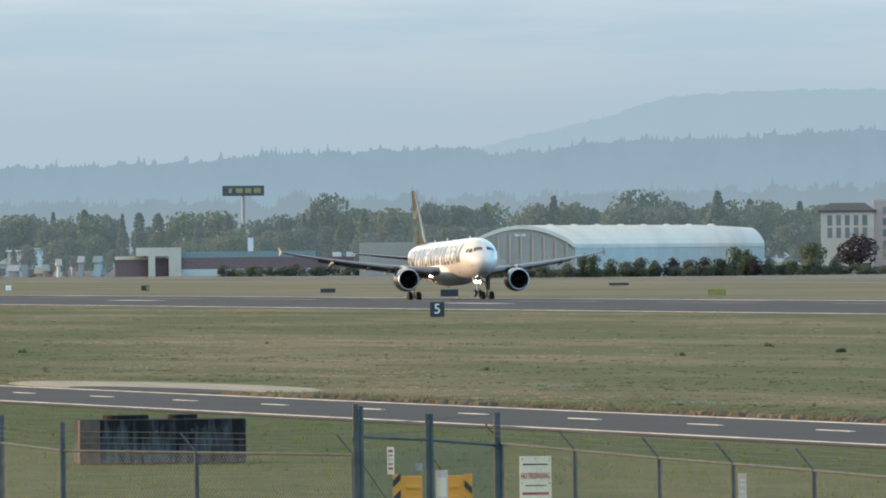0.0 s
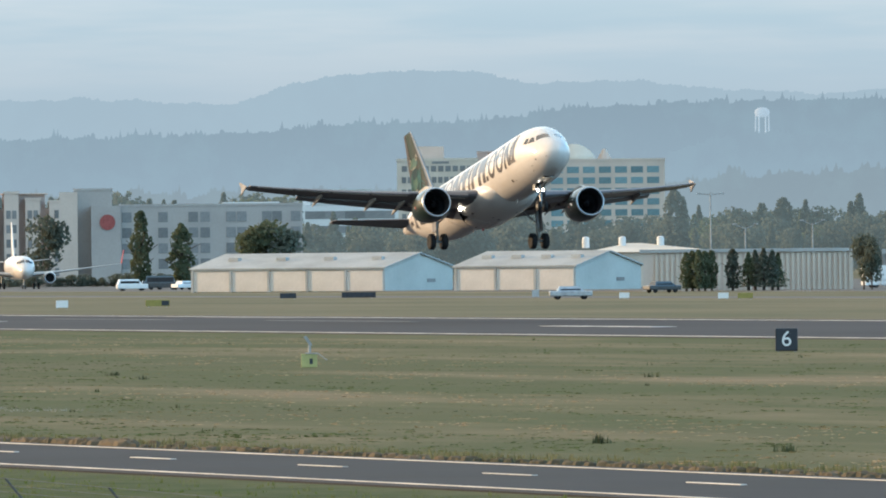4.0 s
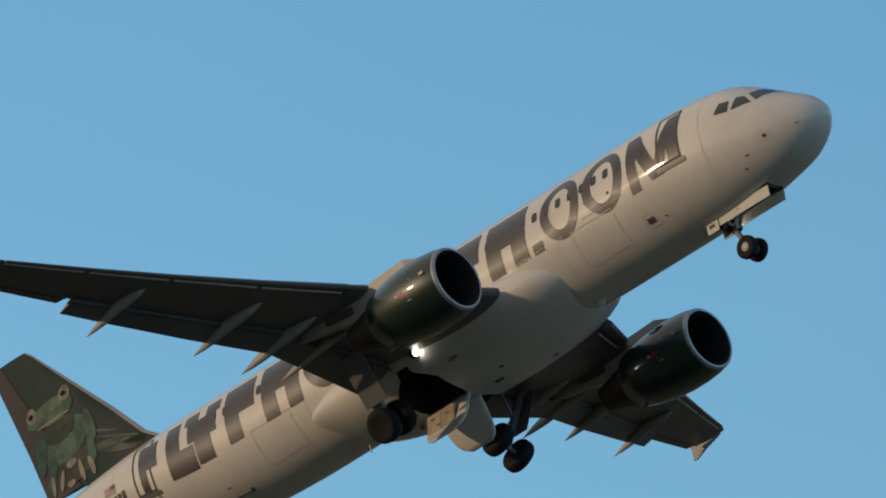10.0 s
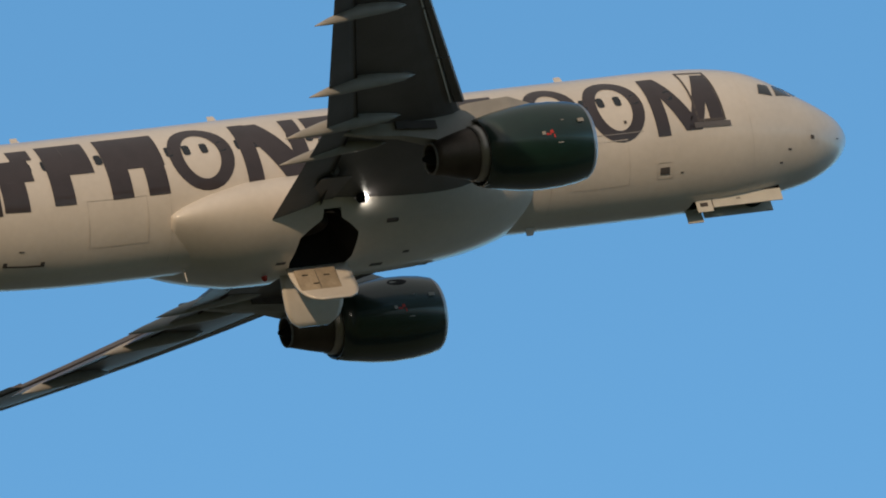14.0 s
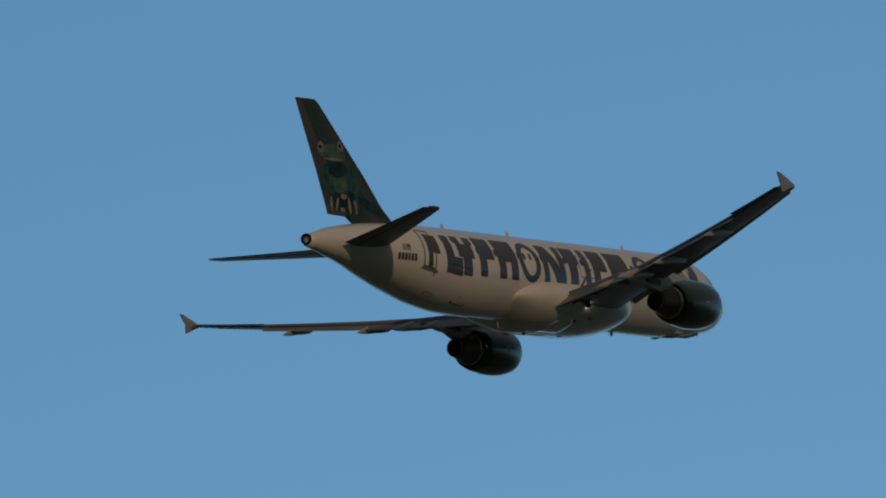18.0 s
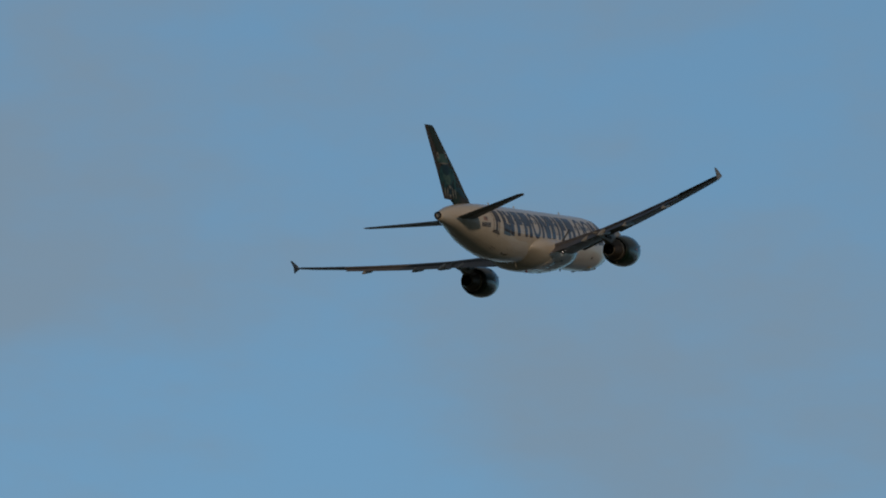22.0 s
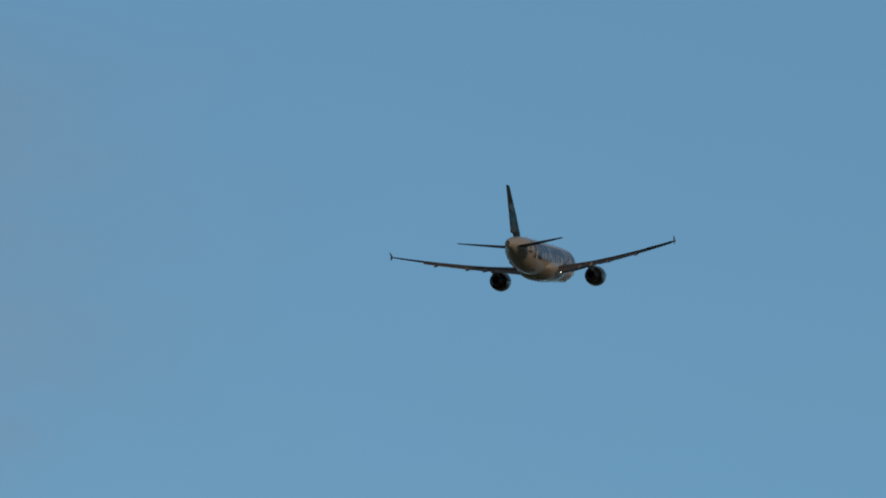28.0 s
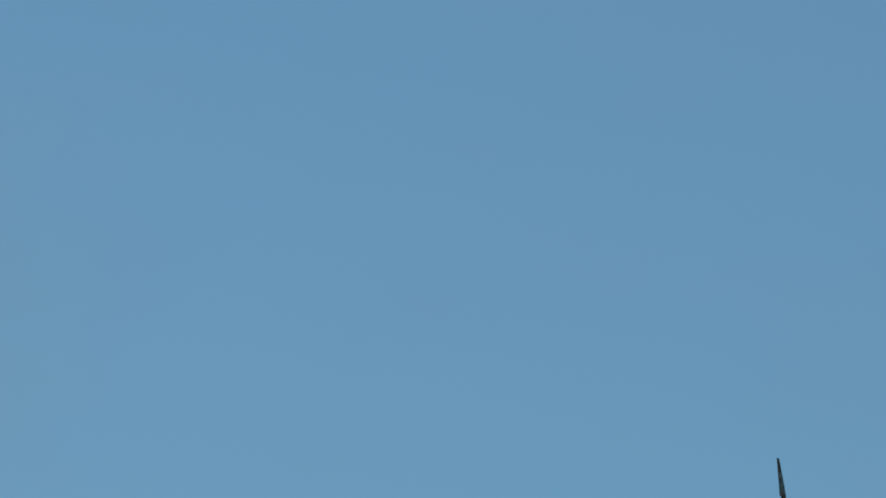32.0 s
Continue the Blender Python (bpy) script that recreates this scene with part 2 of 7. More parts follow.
RUDDER = material("grey_rudder_paint", (0.078, 0.074, 0.075), 0.62, vary=0.12, scale=0.5)
LIP = material("brushed_inlet_metal", (0.46, 0.46, 0.47), 0.45, 0.8, vary=0.04)
BRONZE = material("heat_stained_nozzle_metal", (0.10, 0.078, 0.062), 0.5, 0.7, vary=0.15, scale=1.5)
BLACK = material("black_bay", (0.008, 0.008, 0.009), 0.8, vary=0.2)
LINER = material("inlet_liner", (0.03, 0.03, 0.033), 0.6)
FAN = material("dark_fan_blade", (0.03, 0.03, 0.033), 0.4, 0.6)
RUBBER = material("tyre_rubber", (0.014, 0.014, 0.015), 0.8, vary=0.1)
STRUT = material("gear_steel", (0.24, 0.24, 0.24), 0.4, 0.5)
HUB = material("wheel_hub_metal", (0.24, 0.235, 0.22), 0.55, 0.4)
GLASSDARK = material("dark_window_glass", (0.012, 0.014, 0.017), 0.06, vary=0.05, coat=1.0)
PALESEAM = material("pale_seam_grey", (0.655, 0.612, 0.57), 0.5)
SEAM = material("panel_seam_grey", (0.10, 0.09, 0.09), 0.6)
GLOW = material("landing_light_glow", (1.0, 0.93, 0.80), 0.3, vary=0.0, emit=16.0)
REDMARK = material("red_marking", (0.55, 0.04, 0.03), 0.5)
FROGGREEN = material("pale_green_livery", (0.070, 0.125, 0.085), 0.35, vary=0.25, scale=2.5, tint=(0.02, 0.06, 0.05))
FROGTEAL = material("teal_livery", (0.025, 0.095, 0.085), 0.35, vary=0.25, scale=2.5, tint=(0.01, 0.04, 0.04))
FROGCREAM = material("cream_livery", (0.24, 0.225, 0.18), 0.35, vary=0.2, scale=3)
FROGDARK = material("shadow_green_livery", (0.012, 0.035, 0.028), 0.35, vary=0.3, scale=2)
for gloss in (WHITE, DARKTEXT, GREEN):
    gloss.node_tree.nodes["Principled BSDF"].inputs["Coat Roughness"].default_value = 0.075
for flat in (FROGGREEN, FROGTEAL, FROGCREAM, FROGDARK, RUDDER):
    flat.node_tree.nodes["Principled BSDF"].inputs["Specular IOR Level"].default_value = 0.10
DOORTAN = material("tan_door_lining", (0.42, 0.35, 0.27), 0.6, vary=0.15, scale=2.0, fine=12)
SLEEVE = material("bright_nozzle_sleeve", (0.36, 0.33, 0.30), 0.40, 0.8, vary=0.08)


# ---- mesh helpers ----
def part(name, bm, mat, parent=None, label="", at=None, smooth=False):
    """Links a bmesh, or a mesh, as one object under a thing or a part."""
    if isinstance(bm, bmesh.types.BMesh):
        me = bpy.data.meshes.new(name)
        bm.normal_update()
        bm.to_mesh(me)
        bm.free()
        me.materials.append(mat)
        if smooth:
            for p in me.polygons:
                p.use_smooth = True
    else:
        me = bm
    ob = new(name, me)
    if parent is not None:
        ob.parent = parent
    if at is not None:
        ob.matrix_basis = at
    if label:
        ob["label"] = label
    return ob


def thing(name, label, category, m=None, group="", kind=""):
    ob = new(name)
    ob.empty_display_size = 0.1
    if m is not None:
        ob.matrix_basis = m
    return tagged(ob, label, category, group, kind)


def solid(name, bm, mat, label, category, m=None, group="", kind="", smooth=False):
    return tagged(part(name, bm, mat, None, "", m, smooth), label, category, group, kind)


def box(x0, x1, y0, y1, z0, z1, bm=None, bevel=0.0):
    bm = bm or bmesh.new()
    vs = [bm.verts.new((x, y, z)) for z in (z0, z1) for y in (y0, y1) for x in (x0, x1)]
    fs = [bm.faces.new([vs[i] for i in q]) for q in ((0, 2, 3, 1), (4, 5, 7, 6), (0, 1, 5, 4), (2, 6, 7, 3), (0, 4, 6, 2), (1, 3, 7, 5))]
    if bevel:
        bmesh.ops.bevel(bm, geom=list({e for f in fs for e in f.edges}), offset=bevel, segments=2, affect="EDGES", profile=0.6)
    return bm


def rings(sections, bm=None, closed=True, caps=True, skip=None):
    """Skin over sections of equal point counts."""
    bm = bm or bmesh.new()
    rows = [[bm.verts.new(p) for p in s] for s in sections]
    n = len(rows[0])
    for i in range(len(rows) - 1):
        for j in range(n if closed else n - 1):
            if skip and skip(i, j):
                continue
            k = (j + 1) % n
            bm.faces.new((rows[i][j], rows[i][k], rows[i + 1][k], rows[i + 1][j]))
    if caps:
        bm.faces.new(rows[0][::-1])
        bm.faces.new(rows[-1])
    bmesh.ops.recalc_face_normals(bm, faces=bm.faces) if not skip else None
    return bm


def lathe(profile, n=40, axis="X", cx=0.0, cy=0.0, cz=0.0, bm=None, caps=False):
    """Turns (along, radius) pairs round an axis."""
    secs = []
    for a, r in profile:
        ring = []
        for k in range(n):
            c, s = math.cos(2 * math.pi * k / n) * r, math.sin(2 * math.pi * k / n) * r
            ring.append({"X": (cx + a, cy + c, cz + s), "Y": (cx + c, cy + a, cz + s), "Z": (cx + c, cy + s, cz + a)}[axis])
        secs.append(ring)
    return rings(secs, bm, True, caps)


def rod(a, b, r, n=10, bm=None, r2=None):
    a, b = Vector(a), Vector(b)
    q = (b - a).to_track_quat("Z", "Y").to_matrix()
    r2 = r if r2 is None else r2
    secs = [[p + q @ Vector((math.cos(2 * math.pi * k / n) * rr, math.sin(2 * math.pi * k / n) * rr, 0)) for k in range(n)] for p, rr in ((a, r), (b, r2))]
    return rings(secs, bm, True, True)


def smooth_table(xs, ys):
    """A curve through the points with no overshoot."""
    xs, ys = np.array(xs, float), np.array(ys, float)
    d = np.diff(ys) / np.diff(xs)
    m = np.zeros(len(xs))
    m[0], m[-1] = d[0], d[-1]
    for i in range(1, len(xs) - 1):
        m[i] = 0 if d[i - 1] * d[i] <= 0 else 2 * d[i - 1] * d[i] / (d[i - 1] + d[i])

    def f(x):
        i = int(min(max(np.searchsorted(xs, x) - 1, 0), len(xs) - 2))
        h = xs[i + 1] - xs[i]
        u = (x - xs[i]) / h
        return float((2 * u**3 - 3 * u**2 + 1) * ys[i] + (u**3 - 2 * u**2 + u) * h * m[i] + (-2 * u**3 + 3 * u**2) * ys[i + 1] + (u**3 - u**2) * h * m[i + 1])
    return f


# ---- the airliner: x forward, y to port, z up; stations s run aft from the nose, x = NOSE - s ----
NOSE = 18.13
STA = (0.0, 0.05, 0.18, 0.44, 0.92, 1.50, 2.2, 2.8, 3.5, 4.5, 5.5, 6.5, 23.5, 26.0, 28.0, 30.0, 32.0, 34.0, 35.5, 36.8, 37.5)
f_w = smooth_table(STA, (0.03, 0.16, 0.37, 0.66, 0.98, 1.26, 1.47, 1.62, 1.77, 1.90, 1.96, 1.975, 1.975, 1.97, 1.90, 1.72, 1.42, 1.02, 0.70, 0.42, 0.28))
f_t = smooth_table(STA, (-0.33, -0.18, 0.02, 0.30, 0.62, 0.96, 1.40, 1.72, 1.92, 2.03, 2.06, 2.07, 2.07, 2.07, 2.07, 2.05, 1.98, 1.82, 1.62, 1.32, 1.14))
f_b = smooth_table(STA, (-0.39, -0.54, -0.74, -1.01, -1.31, -1.54, -1.69, -1.80, -1.91, -2.01, -2.05, -2.07, -2.07, -1.98, -1.70, -1.25, -0.72, -0.15, 0.18, 0.44, 0.58))


f_t0, f_b0 = f_t, f_b
f_t = lambda s: f_t0(s) - 0.022 * max(0.0, 5.6 - s) - 0.006 * max(0.0, s - 26.0)
f_b = lambda s: f_b0(s) - 0.022 * max(0.0, 5.6 - s) - 0.006 * max(0.0, s - 26.0)


def skin(s, th, off=0.0, side=-1):
    """A point of the fuselage's skin: th in degrees above the middle, off metres outwards."""
    def p(s, th):
        t, b = f_t(s), f_b(s)
        return Vector((NOSE - s, side * f_w(s) * math.cos(th), (t + b) / 2 + (t - b) / 2 * math.sin(th)))
    a = radians(th)
    q = p(s, a)
    if off:
        nrm = (p(s + 0.02, a) - p(s - 0.02, a)).cross(p(s, a + 0.02) - p(s, a - 0.02)) if s > 0.06 else Vector((1, 0, 0))
        nrm.normalize()
        if nrm.dot(q - Vector((NOSE - s, 0, (f_t(s) + f_b(s)) / 2))) < 0:
            nrm = -nrm
        q = q + nrm * off
    return q


def drape(quads, off=0.012, n=3, m=6, side=-1):
    """Thin patches laid on the fuselage: each four (station, angle) corners in turn."""
    bm = bmesh.new()
    for a, b, c, d in quads:
        grid = []
        for i in range(n + 1):
            row = []
            for j in range(m + 1):
                u, v = i / n, j / m
                s = (a[0] * (1 - u) + b[0] * u) * (1 - v) + (d[0] * (1 - u) + c[0] * u) * v
                t = (a[1] * (1 - u) + b[1] * u) * (1 - v) + (d[1] * (1 - u) + c[1] * u) * v
                row.append(bm.verts.new(skin(s, t, off, side)))
            grid.append(row)
        for i in range(n):
            for j in range(m):
                bm.faces.new((grid[i][j], grid[i + 1][j], grid[i + 1][j + 1], grid[i][j + 1]))
    return bm


def frame_quads(s0, s1, t0, t1, w=0.05):
    k = w / 2.0 * 57.3
    return [((s0, t0), (s0 + w, t0), (s0 + w, t1), (s0, t1)), ((s1 - w, t0), (s1, t0), (s1, t1), (s1 - w, t1)),
            ((s0, t0), (s1, t0), (s1, t0 + k), (s0, t0 + k)), ((s0, t1 - k), (s1, t1 - k), (s1, t1), (s0, t1))]


def foil(chord, thick, n=14):
    """Section points (aft, up) from the trailing edge over the top to the nose and back below."""
    up = []
    for i in range(n + 1):
        u = 0.5 * (1 - math.cos(math.pi * i / n))
        t = 5 * thick * (0.2969 * math.sqrt(u) - 0.126 * u - 0.3516 * u**2 + 0.2843 * u**3 - 0.1036 * u**4)
        up.append((u, t))
    top = [(u * chord, t * chord * 1.05) for u, t in reversed(up)]
    low = [(u * chord, -t * chord * 0.85) for u, t in up[1:-1]]
    return top + low


def wing_loft(stations, side, cut=1.0, vertical=False, start=0.0, drop=0.0, dy=0.0, droop=0.0):
    """stations: (span, leading edge, chord, height, thickness). cut and start: the part of the chord that is kept."""
    secs = []
    for y, le, ch, z, th in stations:
        pts = []
        for a, b in foil(ch, th):
            u = a / ch
            if cut < 1.0 and u > cut:
                a, b = cut * ch, b * 0.9
            if start > 0.0 and u < start:
                a, b = start * ch, b * 0.7
            if droop:
                a2 = a - start * ch
                a, b = start * ch + a2 * math.cos(droop), b - a2 * math.sin(droop)
            x = NOSE - (le + a + dy)
            pts.append((x, 0.0 + b, z) if vertical else (x, side * y, z + b - drop))
        secs.append(pts)
    return rings(secs)


def tyre(r, w, rim=0.5):
    """A wheel's tyre round the y axis."""
    prof = [(-w * 0.40, r * rim), (-w * 0.5, r * 0.72), (-w * 0.46, r * 0.9), (-w * 0.3, r * 0.985), (0, r), (w * 0.3, r * 0.985), (w * 0.46, r * 0.9), (w * 0.5, r * 0.72), (w * 0.40, r * rim)]
    return lathe(prof, 28, "Y", caps=True)


def build_airliner():
    jet = thing("airliner", "white twin-engine airliner with dark livery and a painted frog fin", "airplane")
    # fuselage, with the wheel bays left open
    ss = sorted(set([0, .02, .05, .10, .18, .30, .44, .66, .92, 1.25] + [1.6 + .3 * i for i in range(17)] + [6.7 + .55 * i for i in range(32)] + [24.3 + .4 * i for i in range(33)]))
    ss = [s for s in ss if s < 37.4] + [37.5]
    N = 72
    secs = []
    for s in ss:
        t, b, w = f_t(s), f_b(s), f_w(s)
        secs.append([(NOSE - s, w * math.cos(2 * math.pi * k / N), (t + b) / 2 + (t - b) / 2 * math.sin(2 * math.pi * k / N)) for k in range(N)])

    def holes(i, j):
        s, a = (ss[i] + ss[i + 1]) / 2, (j + 0.5) * 360 / N
        return (16.0 < s < 18.8 and 200 < a < 340) or (2.75 < s < 5.4 and 259 < a < 281)
    fus = part("fuselage", rings(secs, skip=holes), WHITE, jet, "white fuselage with a warm grey belly", smooth=True)
    part("tail_cone_exhaust", lathe([(-19.38, 0.27), (-19.52, 0.25), (-19.50, 0.20), (-19.2, 0.16), (-19.15, 0.02)], 24, "X", 0, 0, 0.86), BLACK, fus, "dark auxiliary exhaust ring", smooth=True)
    # cockpit panes
    panes = (((1.22, 78), (1.72, 82), (2.12, 49), (1.80, 37)), ((2.22, 43), (2.46, 40), (2.56, 20), (1.93, 32)), ((2.66, 34), (3.00, 32), (3.16, 18), (2.69, 18.5)))
    for side in (-1, 1):
        for q in panes:
            part("cockpit_window", drape([q], 0.012, 5, 5, side), GLASSDARK, fus, "dark cockpit pane")
    # cabin windows share one mesh
    pts = [(0.115 * math.copysign(abs(math.cos(a)) ** 0.55, math.cos(a)), 0.17 * math.copysign(abs(math.sin(a)) ** 0.55, math.sin(a))) for a in [2 * math.pi * k / 16 for k in range(16)]]
    for side in (-1, 1):
        wb = bmesh.new()
        wb.faces.new([wb.verts.new((px, side * (1.975 * math.cos(math.asin((0.66 + pz) / 2.07)) + 0.014), 0.66 + pz)) for px, pz in pts])
        win = part("cabin_window", wb, GLASSDARK, fus, "small dark cabin window", pose(NOSE - 6.11, 0, 0))
        for k in range(1, 42):
            s = 6.11 + 0.5335 * k
            if s < 28.6:
                part("cabin_window", win.data, None, fus, at=pose(NOSE - s, -side * max(0, 1.975 - f_w(s)), 0))
    # doors
    for side in (-1, 1):
        for s0, s1, t0, t1 in ((4.55, 5.47, -7.5, 47), (29.02, 29.95, -23, 43)):
            d = part("cabin_door", drape(frame_quads(s0, s1, t0, t1, 0.07), 0.018, 2, 8, side), SEAM, fus, "outlined cabin door")
            part("door_sill", drape([((s0 - 0.12, t0 - 5), (s1 + 0.12, t0 - 5), (s1 + 0.12, t0 - 0.5), (s0 - 0.12, t0 - 0.5))], 0.03, 3, 2, side), GREY, d, "scuffed metal sill")
    for s0, s1, t0, t1 in ((14.6, 15.15, -3, 29), (15.5, 16.05, -3, 29)):
        part("emergency_exit", drape(frame_quads(s0, s1, t0, t1, 0.035), 0.016, 2, 6), SEAM, fus, "outlined overwing exit")
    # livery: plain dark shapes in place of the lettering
    slots = (("f", 29.98, 28.45), ("l", 28.2, 26.9), ("y", 27.3, 25.6), ("b", 25.42, 23.82), ("r", 23.6, 21.83), ("o", 21.62, 19.70), ("n", 19.47, 17.45), ("t", 17.36, 15.9),
             ("i", 15.65, 15.05), ("b", 14.85, 13.35), ("r", 13.12, 11.35), ("d", 11.17, 10.73), ("o", 10.66, 8.93), ("o", 8.78, 6.98), ("m", 6.78, 4.62))
    for kind, s0, s1 in slots:
        top, low = np.interp((s0 + s1) / 2, (24.0, 26.0, 28.0, 29.5), (41.5, 39.0, 37.0, 34.0)), np.interp((s0 + s1) / 2, (24.0, 26.0, 28.0, 29.5), (-16.0, -18.5, -23.0, -32.0))
        def q(u0, v0, u1, v1, slope=0.0, s0=s0, s1=s1):
            S = lambda u, v: s0 + (s1 - s0) * u
            V = lambda v: low + (top - low) * v
            return ((S(u0, v0), V(v0)), (S(u1, v0), V(v0)), (S(u1 + slope, v1), V(v1)), (S(u0 + slope, v1), V(v1)))
        if kind == "o":
            quads = []
            for k in range(28):
                a0, a1 = 2 * math.pi * k / 28, 2 * math.pi * (k + 1) / 28
                e = [(0.5 + rx * math.cos(a), 0.5 + ry * math.sin(a)) for rx, ry, a in ((0.5, 0.52, a0), (0.5, 0.52, a1), (0.29, 0.36, a1), (0.29, 0.36, a0))]
                quads.append(tuple((s0 + (s1 - s0) * u, low + (top - low) * v) for u, v in e))
            bm = drape(quads, 0.013, 2, 2)
            bmesh.ops.remove_doubles(bm, verts=bm.verts, dist=0.004)
            part("livery_ring", bm, DARKTEXT, fus, "plain dark ring of the livery", smooth=True)
            continue
        quads = {"f": [q(0.24, 0.04, 0.46, 1), q(0.46, 0.50, 0.84, 0.98)], "b": [q(0.05, 0, 0.45, 1), q(0.45, 0.42, 0.92, 1)], "l": [q(0, 0, 0.5, 1), q(0.5, 0, 1, 0.42)],
                 "y": [q(0.28, 0, 0.72, 0.42), q(0.1, 0.42, 0.9, 0.78), q(0, 0.78, 0.38, 1), q(0.62, 0.78, 1, 1)], "r": [q(0, 0, 0.36, 0.4), q(0, 0.4, 1, 1), q(0.62, 0, 0.98, 0.4)],
                 "n": [q(0, 0, 0.24, 1), q(0.76, 0, 1, 1), q(0.58, 0.02, 0.98, 0.98, -0.56)], "m": [q(0, 0, 0.19, 0.98), q(0.80, 0.12, 1, 1), q(0.42, 0.04, 0.66, 0.98, -0.42), q(0.46, 0.04, 0.66, 0.98, 0.34)], "t": [q(0.22, 0, 0.74, 0.55), q(0.06, 0.55, 0.94, 1)], "i": [q(0.1, 0, 0.9, 1)], "d": [q(0, 0, 1, 0.16)]}[kind]
        part("livery_bar", drape(quads, 0.016, 3, 10), DARKTEXT, fus, "plain dark block of the livery", smooth=True)
    # registration as plain bars, small flag, hatches and ports
    for k in range(6):
        part("registration_bar", drape([((31.78 - .225 * k, -24 + k), (31.61 - .225 * k, -24 + k), (31.61 - .225 * k, -11 + k), (31.78 - .225 * k, -11 + k))], 0.013, 1, 2), DARKTEXT, fus, "plain dark bar")
    flag = part("flag_marking", drape([((31.50, -4.0), (30.92, -4.0), (30.92, 8), (31.50, 8))], 0.013, 2, 3), material("flag_pink", (0.45, 0.30, 0.28), 0.5), fus, "small faded flag marking")
    part("flag_canton", drape([((31.15, 2.5), (30.92, 2.5), (30.92, 8), (31.15, 8))], 0.018, 2, 3), material("flag_blue", (0.06, 0.07, 0.16), 0.5), flag)
    for s0, t0, ds, dt, mat in ((1.62, -24, .13, 5, SEAM), (6.50, -46.5, .30, 6, SEAM), (2.45, -37, .12, 2, SEAM), (2.75, -50, .10, 2, SEAM), (7.66, -2.6, .09, 2.6, SEAM), (8.69, 1, .07, 2.2, SEAM), (30.05, -68, .16, 4, SATIN),
                                (29.02, -34, .14, 9, LIGHTGREY), (25.7, -66.5, 1.1, 1.8, SEAM), (25.65, -66.5, .12, 5, SEAM), (26.75, -66.5, .12, 5, SEAM), (6.05, -47, .10, 1.2, SEAM), (0.62, -24, .12, 2, SEAM), (26.3, -52, .16, 1, SEAM)):
        part("skin_port", drape([((s0, t0), (s0 + ds, t0), (s0 + ds, t0 + dt), (s0, t0 + dt))], 0.013, 2, 2), mat, fus, "small dark port" if mat is SEAM else "small pale port")
    for s0, s1, t0, t1 in ((1.50, 1.86, -28, -14), (6.40, 6.90, -50, -36)):
        part("port_frame", drape(frame_quads(s0, s1, t0, t1, 0.02), 0.014, 2, 4), PALESEAM, fus, "thin outline round a port")
    part("port_frame", drape(frame_quads(28.32, 29.0, -68, -61, 0.03), 0.014, 2, 4), SEAM, fus, "dark outlined hatch")
    part("skin_seam", drape([((7.2, -10.4), (9.0, -10.4), (9.0, -9.9), (7.2, -9.9))], 0.013, 6, 1), LIGHTGREY, fus, "scuffed skin step")
    for s0, s1, t0, t1 in ((7.75, 9.6, -52, -15), (22.6, 24.4, -52, -15)):
        part("cargo_door", drape(frame_quads(s0, s1, t0, t1, 0.02), 0.013, 4, 6), PALESEAM, fus, "faintly outlined cargo door")
    for s0 in (3.75, 10.2, 21.9, 27.6, 31.0):
        part("skin_seam", drape([((s0, -88), (s0 + 0.014, -88), (s0 + 0.014, 88), (s0, 88))], 0.012, 1, 48), PALESEAM, fus, "thin skin seam", smooth=True)
    for s0, z0 in ((8.2, 1), (19.0, 1), (25.0, 1), (10.45, -1)):
        bm = box(NOSE - s0 - 0.22, NOSE - s0 + 0.12, -0.015, 0.015, 2.05 if z0 > 0 else -2.30, 2.36 if z0 > 0 else -2.04)
        for v in bm.verts:
            if abs(v.co.z) > 2.2 and v.co.x > NOSE - s0:
                v.co.x -= 0.15
        part("blade_antenna", bm, WHITE, fus, "white blade antenna")
    mast = rings([[(NOSE - 21.20 - d, y * w, z) for d, y in ((0, -1), (0.18 * w + 0.02, -1), (0.18 * w + 0.02, 1), (0, 1))] for z, w in ((-2.0, 0.035), (-2.46, 0.012))])
    part("drain_mast", mast, WHITE, fus, "white drain mast")
    part("beacon", lathe([(-2.72, 0.02), (-2.68, 0.07), (-2.58, 0.09)], 12, "Z", NOSE - 18.9), REDMARK, fus, "red belly beacon", smooth=True)

    # belly fairing with open wheel bays
    fs = [10.3, 10.5, 10.8, 11.2, 11.7, 12.3, 13.0, 13.8, 14.8, 15.6, 16.1] + [16.38 + 0.1 * i for i in range(21)] + [18.8, 19.6, 20.4, 20.9, 21.3, 21.6, 21.8, 21.92]
    w_ = smooth_table((10.3, 10.8, 11.7, 13.0, 14.8, 19.2, 20.5, 21.5, 21.92), (0.9, 1.5, 2.0, 2.25, 2.33, 2.31, 2.17, 1.93, 1.70))
    h_ = smooth_table((10.3, 10.8, 11.7, 13.0, 14.8, 19.2, 20.5, 21.5, 21.92), (0.45, 0.72, 1.0, 1.22, 1.34, 1.32, 1.05, 0.66, 0.40))
    NB = 144

    def mouth(a):
        """Half the length of the wheel bay's opening at an angle of the fairing's section."""
        a = a % 360
        a = a if a < 270 else 540 - a
        return float(np.interp(a, (203, 211, 219, 228, 255, 264), (0.26, 0.30, 0.62, 0.90, 0.95, 0.85)))

    def belly(s, a, off=0.0):
        if 16.35 < s < 18.41:
            s = 17.38 + (s - 17.38) * mouth(math.degrees(a))
        return Vector((NOSE - s, (w_(s) + off) * math.cos(a), -1.22 + (h_(s) + off) * math.sin(a)))

    def bay(i, j):
        s, a = (fs[i] + fs[i + 1]) / 2, (j + .5) * 360 / NB
        a = a if a < 270 else 540 - a
        return 201 < a < 264 and abs(s - 17.38) < 1.0
